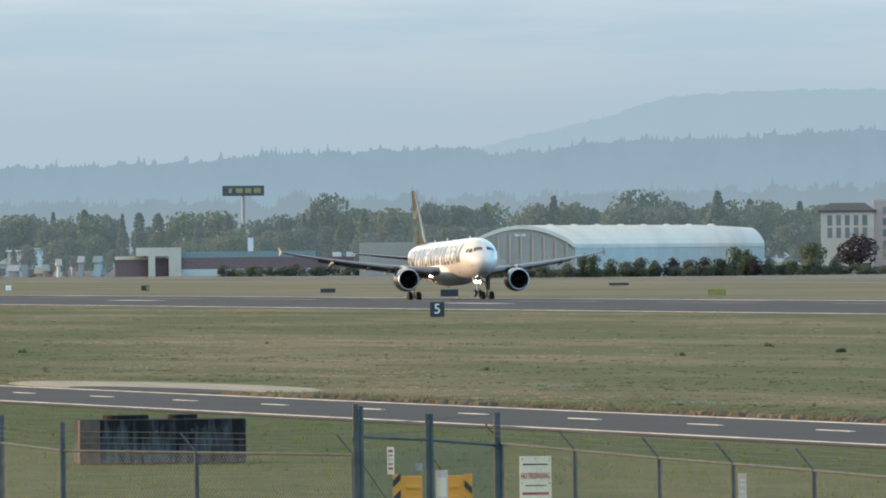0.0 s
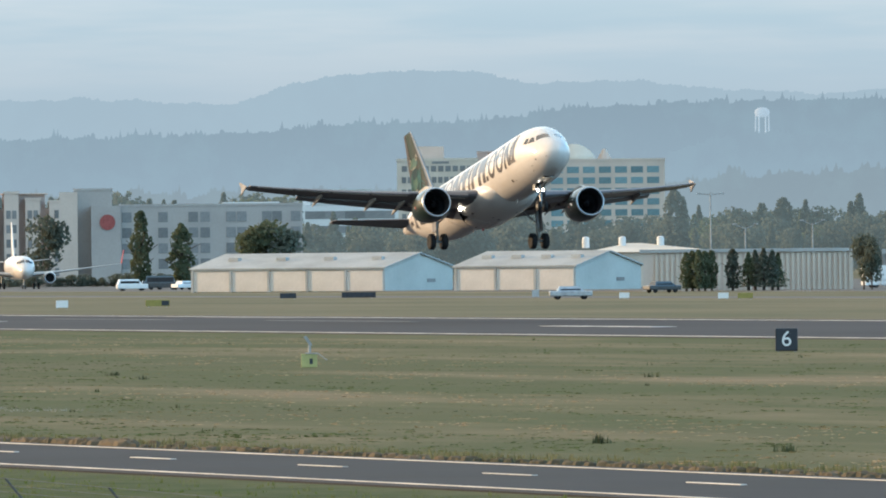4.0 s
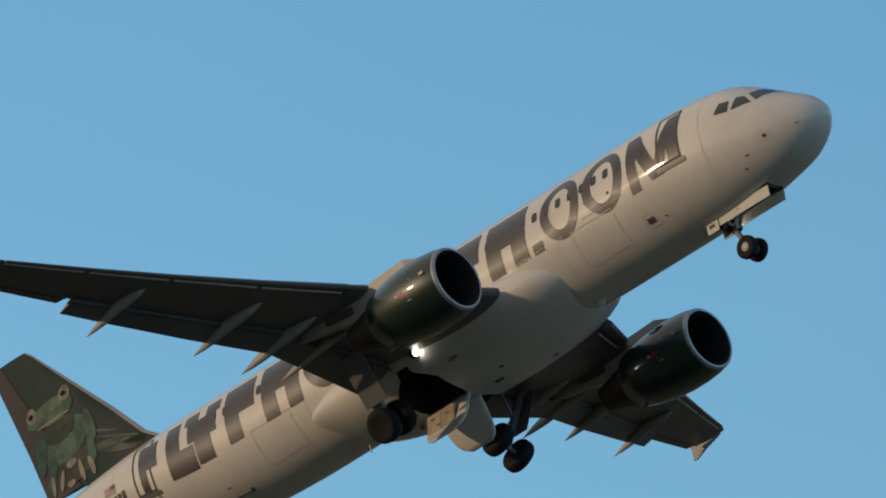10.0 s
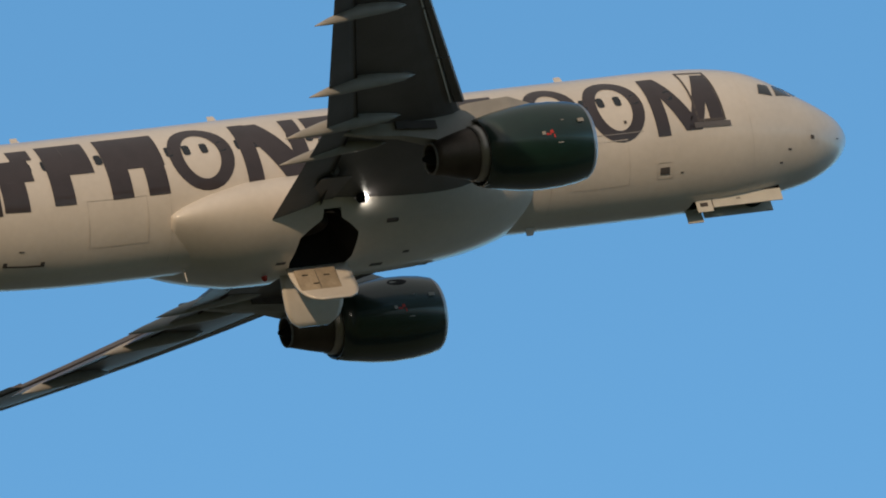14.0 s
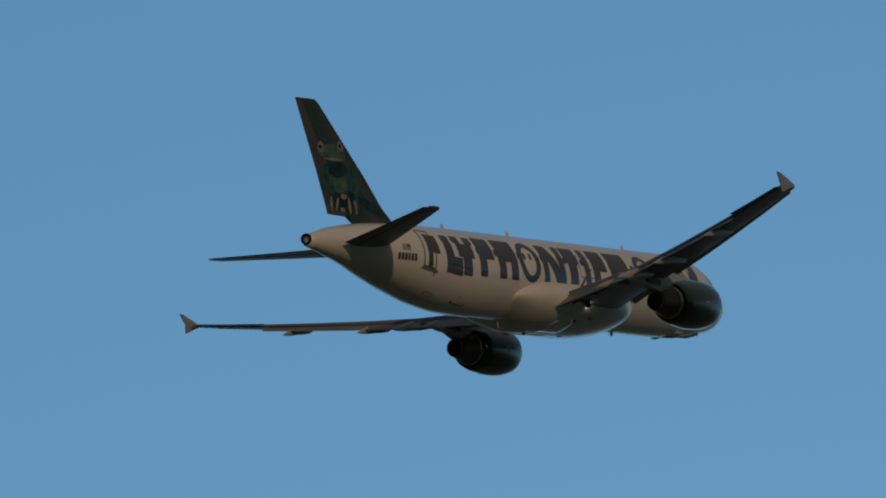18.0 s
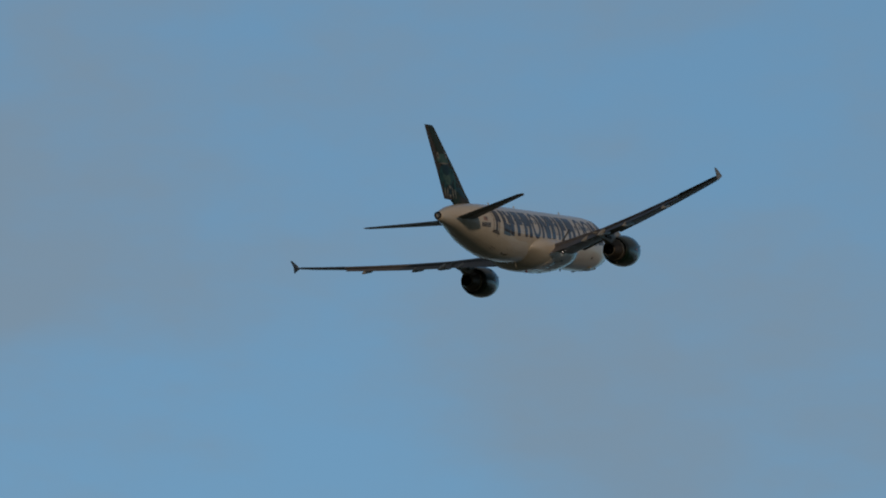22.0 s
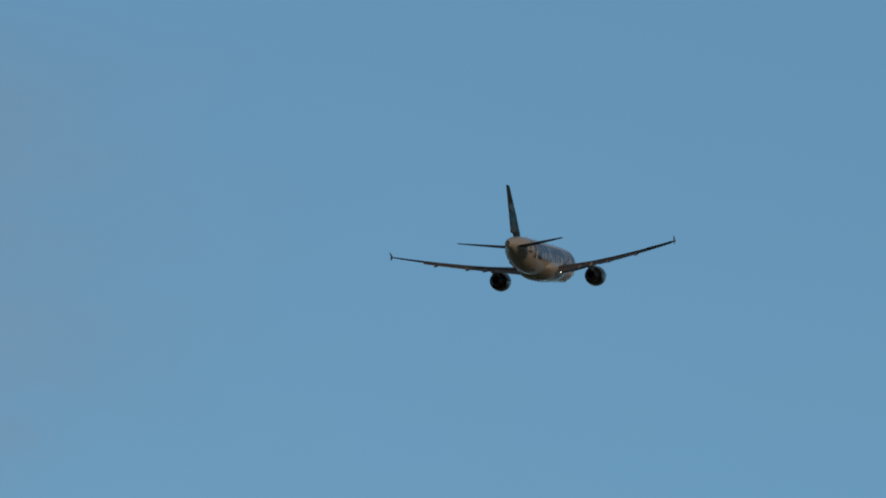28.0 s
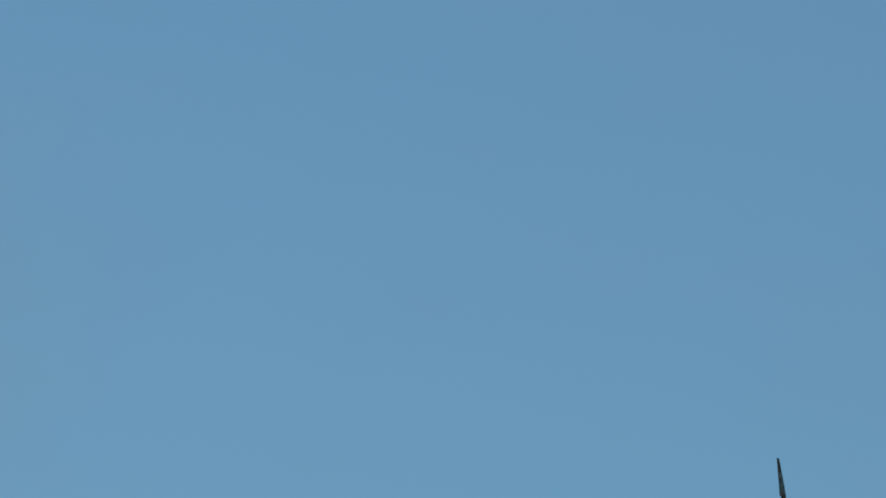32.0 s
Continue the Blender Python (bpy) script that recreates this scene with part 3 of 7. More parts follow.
    fair = part("belly_fairing", rings([[belly(s, 2 * math.pi * k / NB) for k in range(NB)] for s in fs], skip=bay), WHITE, jet, "bulged white belly fairing", smooth=True)
    for s0, y, w, l in ((15.50, -1.75, .10, .17), (15.42, 0.1, .08, .18), (14.72, -0.5, .05, .09), (18.60, -0.6, .06, .14), (13.6, 0.9, .05, .12)):
        z = -1.22 - h_(s0) * math.sqrt(max(0.0, 1 - (y / w_(s0)) ** 2))
        part("belly_vent", box(NOSE - s0 - l, NOSE - s0 + l, y - w, y + w, z - .012, z + .10), SEAM, fair, "small dark belly vent")
    for side in (-1, 1):
        rim = [(17.38 - mouth(a), a) for a in range(203, 265, 4)] + [(17.38 + mouth(a), a) for a in range(263, 202, -4)]
        loop = []
        for s0, a in rim:
            a = radians(a if side < 0 else 540 - a)
            loop.append(Vector((NOSE - s0, w_(s0) * math.cos(a) * 0.995, -1.22 + h_(s0) * math.sin(a) * 0.995)))
        heart = Vector((NOSE - 17.38, side * 1.1, -0.75))
        secs = [[p + (heart - p) * k for p in loop] for k in (0.0, 0.35, 0.8, 0.97)]
        part("wheel_bay", rings(secs, caps=False), BLACK, fair, "dark open wheel bay")
    bm = box(NOSE - 5.4, NOSE - 2.7, -0.36, 0.36, -1.9, -1.1)
    bmesh.ops.delete(bm, geom=[f for f in bm.faces if f.calc_center_median().z < -1.85], context="FACES")
    part("nose_wheel_bay", bm, BLACK, fus, "dark nose wheel bay")

    # wings: span, leading edge station, chord, height, thickness
    plan = ((1.5, 12.28, 6.95, -1.26, 0.15), (3.0, 13.09, 6.05, -1.08, 0.145), (4.7, 14.00, 5.06, -0.88, 0.13), (6.4, 14.92, 4.07, -0.68, 0.12), (9.0, 16.30, 3.46, -0.34, 0.115),
            (11.6, 17.68, 2.85, 0.06, 0.11), (13.4, 18.63, 2.42, 0.36, 0.108), (15.2, 19.58, 2.00, 0.68, 0.105), (16.75, 20.40, 1.66, 0.98, 0.10))
    for side in (-1, 1):
        wing = part("wing", wing_loft(plan, side, cut=0.82), GREY, jet, "grey swept wing, dark from below", smooth=False)
        part("aileron", wing_loft(plan[6:8] + ((16.55, 20.30, 1.70, 0.94, 0.10),), side, start=0.82), GREY, wing, "grey aileron")
        part("inboard_flap", wing_loft(((2.1, 12.60, 6.60, -1.19, 0.15), plan[2], (6.3, 14.87, 4.12, -0.69, 0.12)), side, start=0.76, drop=0.13, dy=0.10, droop=radians(17)), GREY, wing, "grey flap set for take-off")
        part("outboard_flap", wing_loft(((6.5, 14.97, 4.03, -0.67, 0.12),) + plan[4:6] + ((13.3, 18.58, 2.44, 0.34, 0.108),), side, start=0.74, drop=0.12, dy=0.10, droop=radians(17)), GREY, wing, "grey flap set for take-off")
        # slats just ahead of the leading edge
        for y0, y1 in ((2.9, 4.9), (6.6, 9.0), (9.05, 11.5), (11.55, 13.9), (13.95, 16.3)):
            ys = [p[0] for p in plan]
            at_ = lambda y, k: float(np.interp(y, ys, [p[k] for p in plan]))
            secs = []
            for y in (y0, y1):
                ch = at_(y, 2)
                r = ch * at_(y, 4) * 0.30
                z = at_(y, 3)
                le = at_(y, 1)
                prof = [(0.16 * ch, 0.9 * r), (0.07 * ch, 0.95 * r), (-0.01 * ch, 0.45 * r), (-0.055 * ch, -0.5 * r), (-0.04 * ch, -0.95 * r), (0.02 * ch, -0.75 * r), (0.05 * ch, 0.25 * r)]
                secs.append([(NOSE - (le + a), side * y, z + b * 1.15 - 0.02) for a, b in prof])
            slat = part("slat", rings(secs), GREY, wing, "slightly lowered leading-edge slat")
            # thin white strip that paints the sun's glint along the slat gap
            strip_ = [[(NOSE - (at_(y, 1) + 0.045 * at_(y, 2) + a), side * y, at_(y, 3) - at_(y, 2) * at_(y, 4) * 0.36 + b) for a, b in ((0, 0), (0.05, -0.01), (0.05, 0.03), (0, 0.04))] for y in (y0 + 0.05, y1 - 0.05)]
            part("trailing_edge", rings(strip_), WHITE, slat, "thin white strip painted as a sun glint on the slat")
        for y, le, ln, r in ((5.0, 16.6, 3.4, 0.20), (6.4, 16.7, 3.6, 0.24), (8.45, 17.0, 3.3, 0.23), (12.0, 18.5, 2.85, 0.20)):
            z = float(np.interp(y, [p[0] for p in plan], [p[3] for p in plan])) - 0.22
            prof = [(0.0, 0.02), (0.3, 0.6), (0.8, 0.95), (1.4, 1.0), (2.0, 0.8), (2.5, 0.45), (2.9, 0.05)]
            secs = [[(NOSE - (le + a * ln / 2.9), side * y + math.cos(t) * r * w * 0.62, z - 0.20 * max(0, a - 1.2) + math.sin(t) * r * w) for t in [2 * math.pi * k / 14 for k in range(14)]] for a, w in prof]
            part("flap_track_fairing", rings(secs), LIGHTGREY, wing, "pale canoe-shaped flap track fairing", smooth=True)
        # wingtip fence
        out = [(20.75, 1.00), (21.45, 1.30), (22.15, 1.55), (22.38, 1.56), (22.10, 1.05), (22.12, 0.63), (21.98, 0.62), (21.5, 0.80)]
        bm = bmesh.new()
        front = [bm.verts.new((NOSE - s, side * (16.90 + 0.12 * abs(z - 1.0)), z)) for s, z in out]
        back = [bm.verts.new((NOSE - s, side * (16.96 + 0.12 * abs(z - 1.0)), z)) for s, z in out]
        bm.faces.new(front)
        bm.faces.new(back[::-1])
        for k in range(len(out)):
            bm.faces.new((front[k], front[(k + 1) % len(out)], back[(k + 1) % len(out)], back[k]))
        bmesh.ops.recalc_face_normals(bm, faces=bm.faces)
        part("wingtip_fence", bm, FENCE, wing, "pale grey wingtip fence")
        part("root_landing_light", lathe([(0.17, 0.005), (0.15, 0.05), (0.09, 0.09), (0.02, 0.11)], 16, "X", NOSE - 16.5, side * 2.40, -1.56), GLOW, wing, "lit landing light")
        part("light_housing", lathe([(0.02, 0.112), (0.03, 0.13), (0.03, 0.145), (-0.12, 0.14), (-0.22, 0.02)], 16, "X", NOSE - 16.5, side * 2.40, -1.56), BLACK, wing, "dark light housing")
        # engine: fan cowl, inlet lip, fan, nozzle, plug and pylon
        ex, ey, ez = NOSE - 11.25, side * 5.73, -2.02
        cowl = part("engine", lathe([(-0.13, 1.075), (-0.4, 1.14), (-0.9, 1.19), (-1.5, 1.20), (-2.1, 1.15), (-2.7, 1.05), (-3.2, 0.93), (-3.2, 0.88), (-2.6, 0.88)], 56, "X", ex, ey, ez), GREEN, jet, "glossy dark green engine cowl", smooth=True)
        part("inlet_lip", lathe([(-0.14, 1.077), (-0.06, 1.06), (0.0, 1.01), (-0.02, 0.965)], 56, "X", ex, ey, ez), LIP, cowl, "brushed metal inlet lip", smooth=True)
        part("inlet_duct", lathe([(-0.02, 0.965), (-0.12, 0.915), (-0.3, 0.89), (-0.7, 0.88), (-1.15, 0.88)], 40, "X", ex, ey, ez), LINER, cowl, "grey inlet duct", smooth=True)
        bm = bmesh.new()
        for k in range(36):
            a = 2 * math.pi * k / 36
            v = []
            for r, tw in ((0.24, 0.02), (0.87, 0.055)):
                for d in (-1, 1):
                    aa = a + d * tw / r * 0.9
                    v.append(bm.verts.new((ex - 1.05 + d * 0.10 * (1 if r < .5 else 0.5), ey + r * math.cos(aa), ez + r * math.sin(aa))))
            bm.faces.new((v[0], v[1], v[3], v[2]))
        part("fan_disc", bm, FAN, cowl, "dark disc of narrow fan vanes")
        part("fan_hub", lathe([(-0.6, 0.01), (-0.75, 0.12), (-1.0, 0.24), (-1.2, 0.26)], 24, "X", ex, ey, ez), FAN, cowl, "dark pointed fan hub", smooth=True)
        # flat black disc stands for the unlit depth behind the vanes
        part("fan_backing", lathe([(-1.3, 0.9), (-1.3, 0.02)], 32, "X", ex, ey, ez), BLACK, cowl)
        part("nozzle_sleeve", lathe([(-2.7, 0.84), (-3.2, 0.80), (-3.42, 0.755), (-3.42, 0.72), (-3.2, 0.72)], 40, "X", ex, ey, ez), SLEEVE, cowl, "bright metal nozzle sleeve", smooth=True)
        part("nozzle", lathe([(-3.3, 0.73), (-3.5, 0.71), (-3.9, 0.62), (-4.4, 0.49), (-4.62, 0.44), (-4.60, 0.405), (-4.2, 0.42)], 40, "X", ex, ey, ez), BRONZE, cowl, "bronze heat-stained exhaust nozzle", smooth=True)
        part("nozzle_rim", lathe([(-4.60, 0.452), (-4.64, 0.448), (-4.64, 0.40), (-4.60, 0.40)], 32, "X", ex, ey, ez), HUB, cowl, "thin bright nozzle rim", smooth=True)
        part("exhaust_plug", lathe([(-4.2, 0.26), (-4.6, 0.18), (-4.86, 0.05), (-4.88, 0.005)], 24, "X", ex, ey, ez), BLACK, cowl, "dark exhaust plug", smooth=True)
        # two black discs put in as the shade inside the nozzles
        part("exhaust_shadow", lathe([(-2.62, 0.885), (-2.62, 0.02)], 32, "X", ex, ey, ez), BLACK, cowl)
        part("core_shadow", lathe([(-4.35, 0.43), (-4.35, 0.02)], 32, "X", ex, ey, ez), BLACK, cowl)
        part("drain_pipe", rod((ex - 3.1, ey, ez - 0.93), (ex - 3.32, ey, ez - 1.0), 0.04, 8), HUB, cowl, "small bright drain pipe")
        # oval vent on the inner shoulder of the cowl
        bm = bmesh.new()
        ring = []
        for k in range(20):
            a = 2 * math.pi * k / 20
            phi = radians(90 + side * 52) + 0.13 * math.sin(a)
            x = -1.30 + 0.30 * math.cos(a)
            r = float(np.interp(-x, (0.9, 1.5, 2.1), (1.19, 1.20, 1.15))) + 0.006
            ring.append(bm.verts.new((ex + x, ey + r * math.cos(phi), ez + r * math.sin(phi))))
        bm.faces.new(ring)
        part("cowl_vent", bm, BLACK, cowl, "dark oval cowl vent")
        for d in (-1, 1):
            for x, z, w, h, mat in ((-1.42, -0.10, .05, .05, REDMARK), (-1.52, -0.16, .07, .03, REDMARK), (-1.36, -0.20, .02, .08, REDMARK), (-1.66, -0.12, .05, .05, LIGHTGREY), (-0.46, 0.16, .09, .05, LIGHTGREY), (-1.2, -0.42, .08, .012, LIGHTGREY), (-1.0, 0.22, .04, .01, LIGHTGREY)):
                part("cowl_marking", box(ex + x - w, ex + x + w, ey + d * math.sqrt(1.192 ** 2 - z * z) - .008, ey + d * math.sqrt(1.192 ** 2 - z * z) + .008, ez + z - h, ez + z + h), mat, cowl, "small stencil mark")
        pyl = [[(x, ey + d * w, z) for d, z in ((-1, z0), (1, z0), (1, z1), (-1, z1))] for x, w, z0, z1 in
               ((ex - 1.0, 0.05, ez + 1.12, ez + 1.20), (ex - 1.9, 0.20, ez + 0.9, ez + 1.50), (ex - 3.2, 0.26, ez + 0.5, ez + 1.40), (ex - 4.3, 0.24, ez + 0.42, ez + 1.2), (ex - 5.6, 0.10, ez + 0.80, ez + 1.1))]
        pylon = part("pylon", rings(pyl), LIGHTGREY, cowl, "grey engine pylon", smooth=False)
        tailing = [[(ex - x, ey + d * w, z) for d, z in ((-1, z0), (-0.4, z1), (0.4, z1), (1, z0))] for x, w, z0, z1 in ((3.3, 0.22, -0.95, -1.45), (4.6, 0.30, -0.85, -1.38), (6.0, 0.26, -0.80, -1.22), (7.6, 0.06, -0.80, -0.92))]
        part("pylon_fairing", rings(tailing), LIGHTGREY, pylon, "pale fairing behind the pylon")
        for d in (-1, 1):
            part("pylon_panel", rings([[(ex - x, ey + d * w, z) for x, z in ((4.3, -1.02), (5.5, -0.92), (5.5, -1.14), (4.3, -1.26))] for w in (0.20, 0.30)]), SEAM, pylon, "dark panel")
        # tailplane
        tail = part("tailplane", wing_loft(((0.4, 31.75, 3.85, 0.58, 0.10), (3.0, 33.35, 2.72, 0.86, 0.10), (6.02, 35.20, 1.50, 1.20, 0.09), (6.22, 35.55, 1.16, 1.22, 0.07)), side, cut=0.70), GREY, jet, "grey swept tailplane")
        part("elevator", wing_loft(((0.9, 32.06, 3.62, 0.635, 0.10), (3.0, 33.35, 2.72, 0.86, 0.10), (6.02, 35.20, 1.50, 1.20, 0.09)), side, start=0.705), GREY, tail, "grey elevator")
    # fin and its painted frog
    finst = [(0, 28.7, 6.4, 1.85, 0.035), (0, 29.75, 5.6, 2.2, 0.065), (0, 30.50, 4.95, 2.72, 0.085), (0, 31.72, 4.06, 4.15, 0.10), (0, 34.80, 1.92, 7.50, 0.10), (0, 35.08, 1.68, 7.73, 0.07)]
    fin = part("fin", wing_loft([(z, le, ch, z, th) for _, le, ch, z, th in finst], 1, cut=0.70, vertical=True), FIN, jet, "dark fin with a painted frog")
    part("rudder", wing_loft([(z, le, ch, z, th) for _, le, ch, z, th in finst[1:]], 1, start=0.705, vertical=True), RUDDER, fin, "pale grey painted rudder")
    part("leading_edge", wing_loft([(z, le - 0.02, ch, z, th * 1.06) for _, le, ch, z, th in finst[1:]], 1, cut=0.035, vertical=True), LIGHTGREY, fin, "pale leading edge strip")
    build_frog(fin)
    return jet


def build_frog(fin):
    """The painted frog as plain thin shapes on the fin's starboard face."""
    def face_y(s, z):
        le = float(np.interp(z, (2.2, 2.72, 4.15, 7.5), (29.75, 30.50, 31.72, 34.80)))
        ch = float(np.interp(z, (2.2, 2.72, 4.15, 7.5), (5.6, 4.95, 4.06, 1.92)))
        u = min(max((s - le) / ch, 0.01), 1.0)
        t = float(np.interp(z, (2.2, 2.72, 4.15, 7.5), (0.065, 0.085, 0.10, 0.10)))
        return -(5 * t * (0.2969 * math.sqrt(u) - 0.126 * u - 0.3516 * u**2 + 0.2843 * u**3 - 0.1036 * u**4)) * ch * 0.85

    def blob(name, mat, s, z, rs, rz, turn=0.0, off=0.02, n=22, label=""):
        bm = bmesh.new()
        c, t = bm.verts.new((NOSE - s, face_y(s, z) - off, z)), radians(turn)
        ring = []
        for k in range(n):
            a = 2 * math.pi * k / n
            q = 1 + 0.06 * math.sin(3 * a + s * 7)
            u, v = rs * q * math.cos(a), rz * q * math.sin(a)
            ss, zz = s + u * math.cos(t) - v * math.sin(t), z + u * math.sin(t) + v * math.cos(t)
            ring.append(bm.verts.new((NOSE - ss, face_y(ss, zz) - off, zz)))
        for k in range(n):
            bm.faces.new((c, ring[k], ring[(k + 1) % n]))
        part(name, bm, mat, fin, label)
    blob("painted_leaf", FROGTEAL, 31.7, 3.05, 0.95, 0.05, 22, 0.014, label="teal leaf edge")
    blob("painted_leaf", FROGDARK, 31.6, 2.75, 1.2, 0.26, 16, 0.012, label="dark green painted leaf")
    blob("painted_leaf", FROGDARK, 33.9, 2.95, 1.25, 0.55, 0, 0.012, label="dark green painted leaf")
    blob("painted_leaf", FROGTEAL, 32.1, 3.45, 0.55, 0.045, 24, 0.014, label="teal leaf vein")
    blob("painted_body", FROGTEAL, 34.1, 4.0, 1.35, 0.72, 0, 0.016, label="teal painted frog body")
    blob("painted_belly", FROGGREEN, 34.15, 3.75, 0.80, 0.45, 0, 0.02, label="pale painted belly")
    blob("painted_chest", FROGDARK, 34.2, 4.42, 0.85, 0.42, 0, 0.022, label="shadowed painted chest")
    blob("painted_head", FROGGREEN, 34.38, 5.18, 1.15, 0.42, 0, 0.024, label="green painted frog head")
    blob("painted_mouth", FROGCREAM, 34.3, 4.86, 0.85, 0.06, 0, 0.027, label="pale painted mouth line")
    for s, z in ((35.28, 5.42), (33.60, 5.54)):
        blob("painted_eye", FROGCREAM, s, z, 0.26, 0.27, 0, 0.030, label="pale painted eye")
        blob("painted_pupil", BLACK, s + 0.04, z, 0.13, 0.09, 0, 0.034, label="dark painted pupil")
    for s, z, rs, rz, tn in ((35.2, 3.95, 0.26, 0.72, 14), (34.85, 3.15, 0.18, 0.50, 34), (32.75, 3.95, 0.24, 0.62, -6), (32.85, 3.15, 0.20, 0.50, 3)):
        blob("painted_leg", FROGTEAL, s, z, rs, rz, tn, 0.026, label="teal painted leg")
    for s, z, rs, rz, tn in ((34.95, 2.72, 0.10, 0.36, 6), (34.5, 2.7, 0.10, 0.36, 22), (34.1, 2.45, 0.20, 0.12, 0), (33.5, 2.66, 0.11, 0.40, -4), (33.0, 2.62, 0.12, 0.36, -10), (33.9, 3.1, 0.26, 0.14, 0)):
        blob("painted_toe", FROGCREAM, s, z, rs, rz, tn, 0.030, label="cream painted toe")


jet = build_airliner()


def build_gear(jet):
    """Legs and doors that swing; each is built round its hinge."""
    moving = {}
    for side, nm in ((-1, "R"), (1, "L")):
        leg = part("main_gear_leg", rod((0, 0, 0.05), (0, 0, -1.45), 0.15, 14), STRUT, jet, "steel main gear leg", pose(NOSE - 17.83, side * 3.80, -1.24))
        part("piston", rod((0, 0, -1.4), (0, 0, -2.44), 0.10, 12), HUB, leg, "bright piston")
        part("side_stay", rod((0, -side * 0.1, -1.1), (0, -side * 1.1, -0.25), 0.06, 8), STRUT, leg)
        part("torque_link", box(-0.34, -0.08, -0.07, 0.07, -2.0, -1.4, bevel=0.03), STRUT, leg)
        part("axle", rod((0, -0.6, -2.44), (0, 0.6, -2.44), 0.09, 10), STRUT, leg)
        part("leg_door", box(-0.45, 0.5, side * 0.20 - 0.02, side * 0.20 + 0.02, -1.75, 0.0, bevel=0.015), GREY, leg, "grey leg fairing door")
        for d in (-1, 1):
            part("tyre", tyre(0.58, 0.43), RUBBER, leg, "black main tyre", pose(0, d * 0.46, -2.44), True)
            part("wheel_hub", lathe([(-0.14, 0.02), (-0.16, 0.22), (-0.1, 0.29), (0.1, 0.29), (0.16, 0.22), (0.14, 0.02)], 20, "Y", 0, d * 0.46, -2.44), HUB, leg, "metal wheel hub")
        moving["leg" + nm] = (leg, leg.matrix_basis.copy())
        # belly door, hinged near the keel; curved like the fairing
        bm = bmesh.new()
        hinge = Vector((NOSE - 17.6, side * 0.24, -2.50))
        rows = []
        for i in range(13):
            row = []
            for j in range(9):
                a = 263.5 - 40.0 * j / 8
                half = (0.93, 0.93, 0.93, 0.92, 0.90, 0.87, 0.81, 0.70, 0.45)[j]
                s = 17.38 + half * (i / 6 - 1)
                a = radians(a if side < 0 else 540 - a)
                row.append(Vector((NOSE - s, 2.33 * math.cos(a), -1.22 + 1.34 * math.sin(a))) - hinge)
            rows.append(row)
        outer = [[bm.verts.new(p) for p in r] for r in rows]
        inner = [[bm.verts.new(p + Vector((0, 0, 0.07))) for p in r] for r in rows]
        for i in range(12):
            for j in range(8):
                bm.faces.new((outer[i][j], outer[i + 1][j], outer[i + 1][j + 1], outer[i][j + 1]))
                bm.faces.new((inner[i][j], inner[i][j + 1], inner[i + 1][j + 1], inner[i + 1][j]))
        for i in range(12):
            for j in (0, 8):
                bm.faces.new((outer[i][j], outer[i + 1][j], inner[i + 1][j], inner[i][j]))
        for j in range(8):
            for i in (0, 12):
                bm.faces.new((outer[i][j], outer[i][j + 1], inner[i][j + 1], inner[i][j]))
        bmesh.ops.recalc_face_normals(bm, faces=bm.faces)
        door = part("main_gear_door", bm, WHITE, jet, "white belly gear door", Matrix.Translation(hinge), True)
        part("inner_panel", box(-0.62, 0.62, min(-side * -0.25, side * 1.0), max(-side * -0.25, side * 1.0), 0.14, 0.20, bevel=0.02), DOORTAN, door, "tan inner stiffening panel")
        for x, y in ((-0.35, 0.45), (0.3, 0.5), (-0.1, 0.75)):
            part("panel_slot", box(x - 0.09, x + 0.09, side * y - 0.02, side * y + 0.02, 0.197, 0.204), BLACK, door, "small dark slot")
        part("panel_seam", box(-0.01, 0.01, min(side * 0.3, side * 0.95), max(side * 0.3, side * 0.95), 0.196, 0.203), SEAM, door)
        moving["door" + nm] = (door, door.matrix_basis.copy())
        # small door over the leg's well, hinged at the wing root
        def well(a, s, off=0.0):
            a = radians(a if side < 0 else 540 - a)
            return Vector((NOSE - s, (2.33 + off) * math.cos(a), -1.22 + (1.34 + off) * math.sin(a)))
        hinge = well(200.0, 17.38)
        secs = []
        for k in range(9):
            a = 200.0 + 24.5 * k / 8
            half = float(np.interp(a, (203, 211, 219, 228), (0.27, 0.31, 0.63, 0.91)))
            secs.append([well(a, 17.38 + d * half, off) - hinge for d, off in ((-1, 0.004), (0, 0.004), (1, 0.004), (1, -0.04), (0, -0.04), (-1, -0.04))])
        small = part("leg_well_door", rings(secs), WHITE, jet, "small white leg well door", Matrix.Translation(hinge))
        moving["well" + nm] = (small, small.matrix_basis.copy())
    leg = part("nose_gear_leg", rod((0, 0, 0.1), (0.1, 0, -1.35), 0.09, 12), STRUT, jet, "steel nose gear leg", pose(NOSE - 5.0, 0, -1.87))
    part("piston", rod((0.1, 0, -1.3), (0.14, 0, -1.70), 0.065, 10), HUB, leg, "bright piston")
    part("axle", rod((0.14, -0.34, -1.70), (0.14, 0.34, -1.70), 0.05, 8), STRUT, leg)
    part("drag_stay", rod((0.08, 0, -0.75), (0.95, 0, 0.05), 0.05, 8), STRUT, leg)
    part("torque_link", box(-0.14, -0.02, -0.05, 0.05, -1.6, -1.1, bevel=0.02), STRUT, leg)
    for d in (-1, 1):
        part("tyre", tyre(0.385, 0.22), RUBBER, leg, "black nose tyre", pose(0.14, d * 0.25, -1.70), True)
        part("wheel_hub", lathe([(-0.09, 0.02), (-0.10, 0.14), (-0.06, 0.19), (0.06, 0.19), (0.10, 0.14), (0.09, 0.02)], 16, "Y", 0.14, d * 0.25, -1.70), HUB, leg, "metal wheel hub")
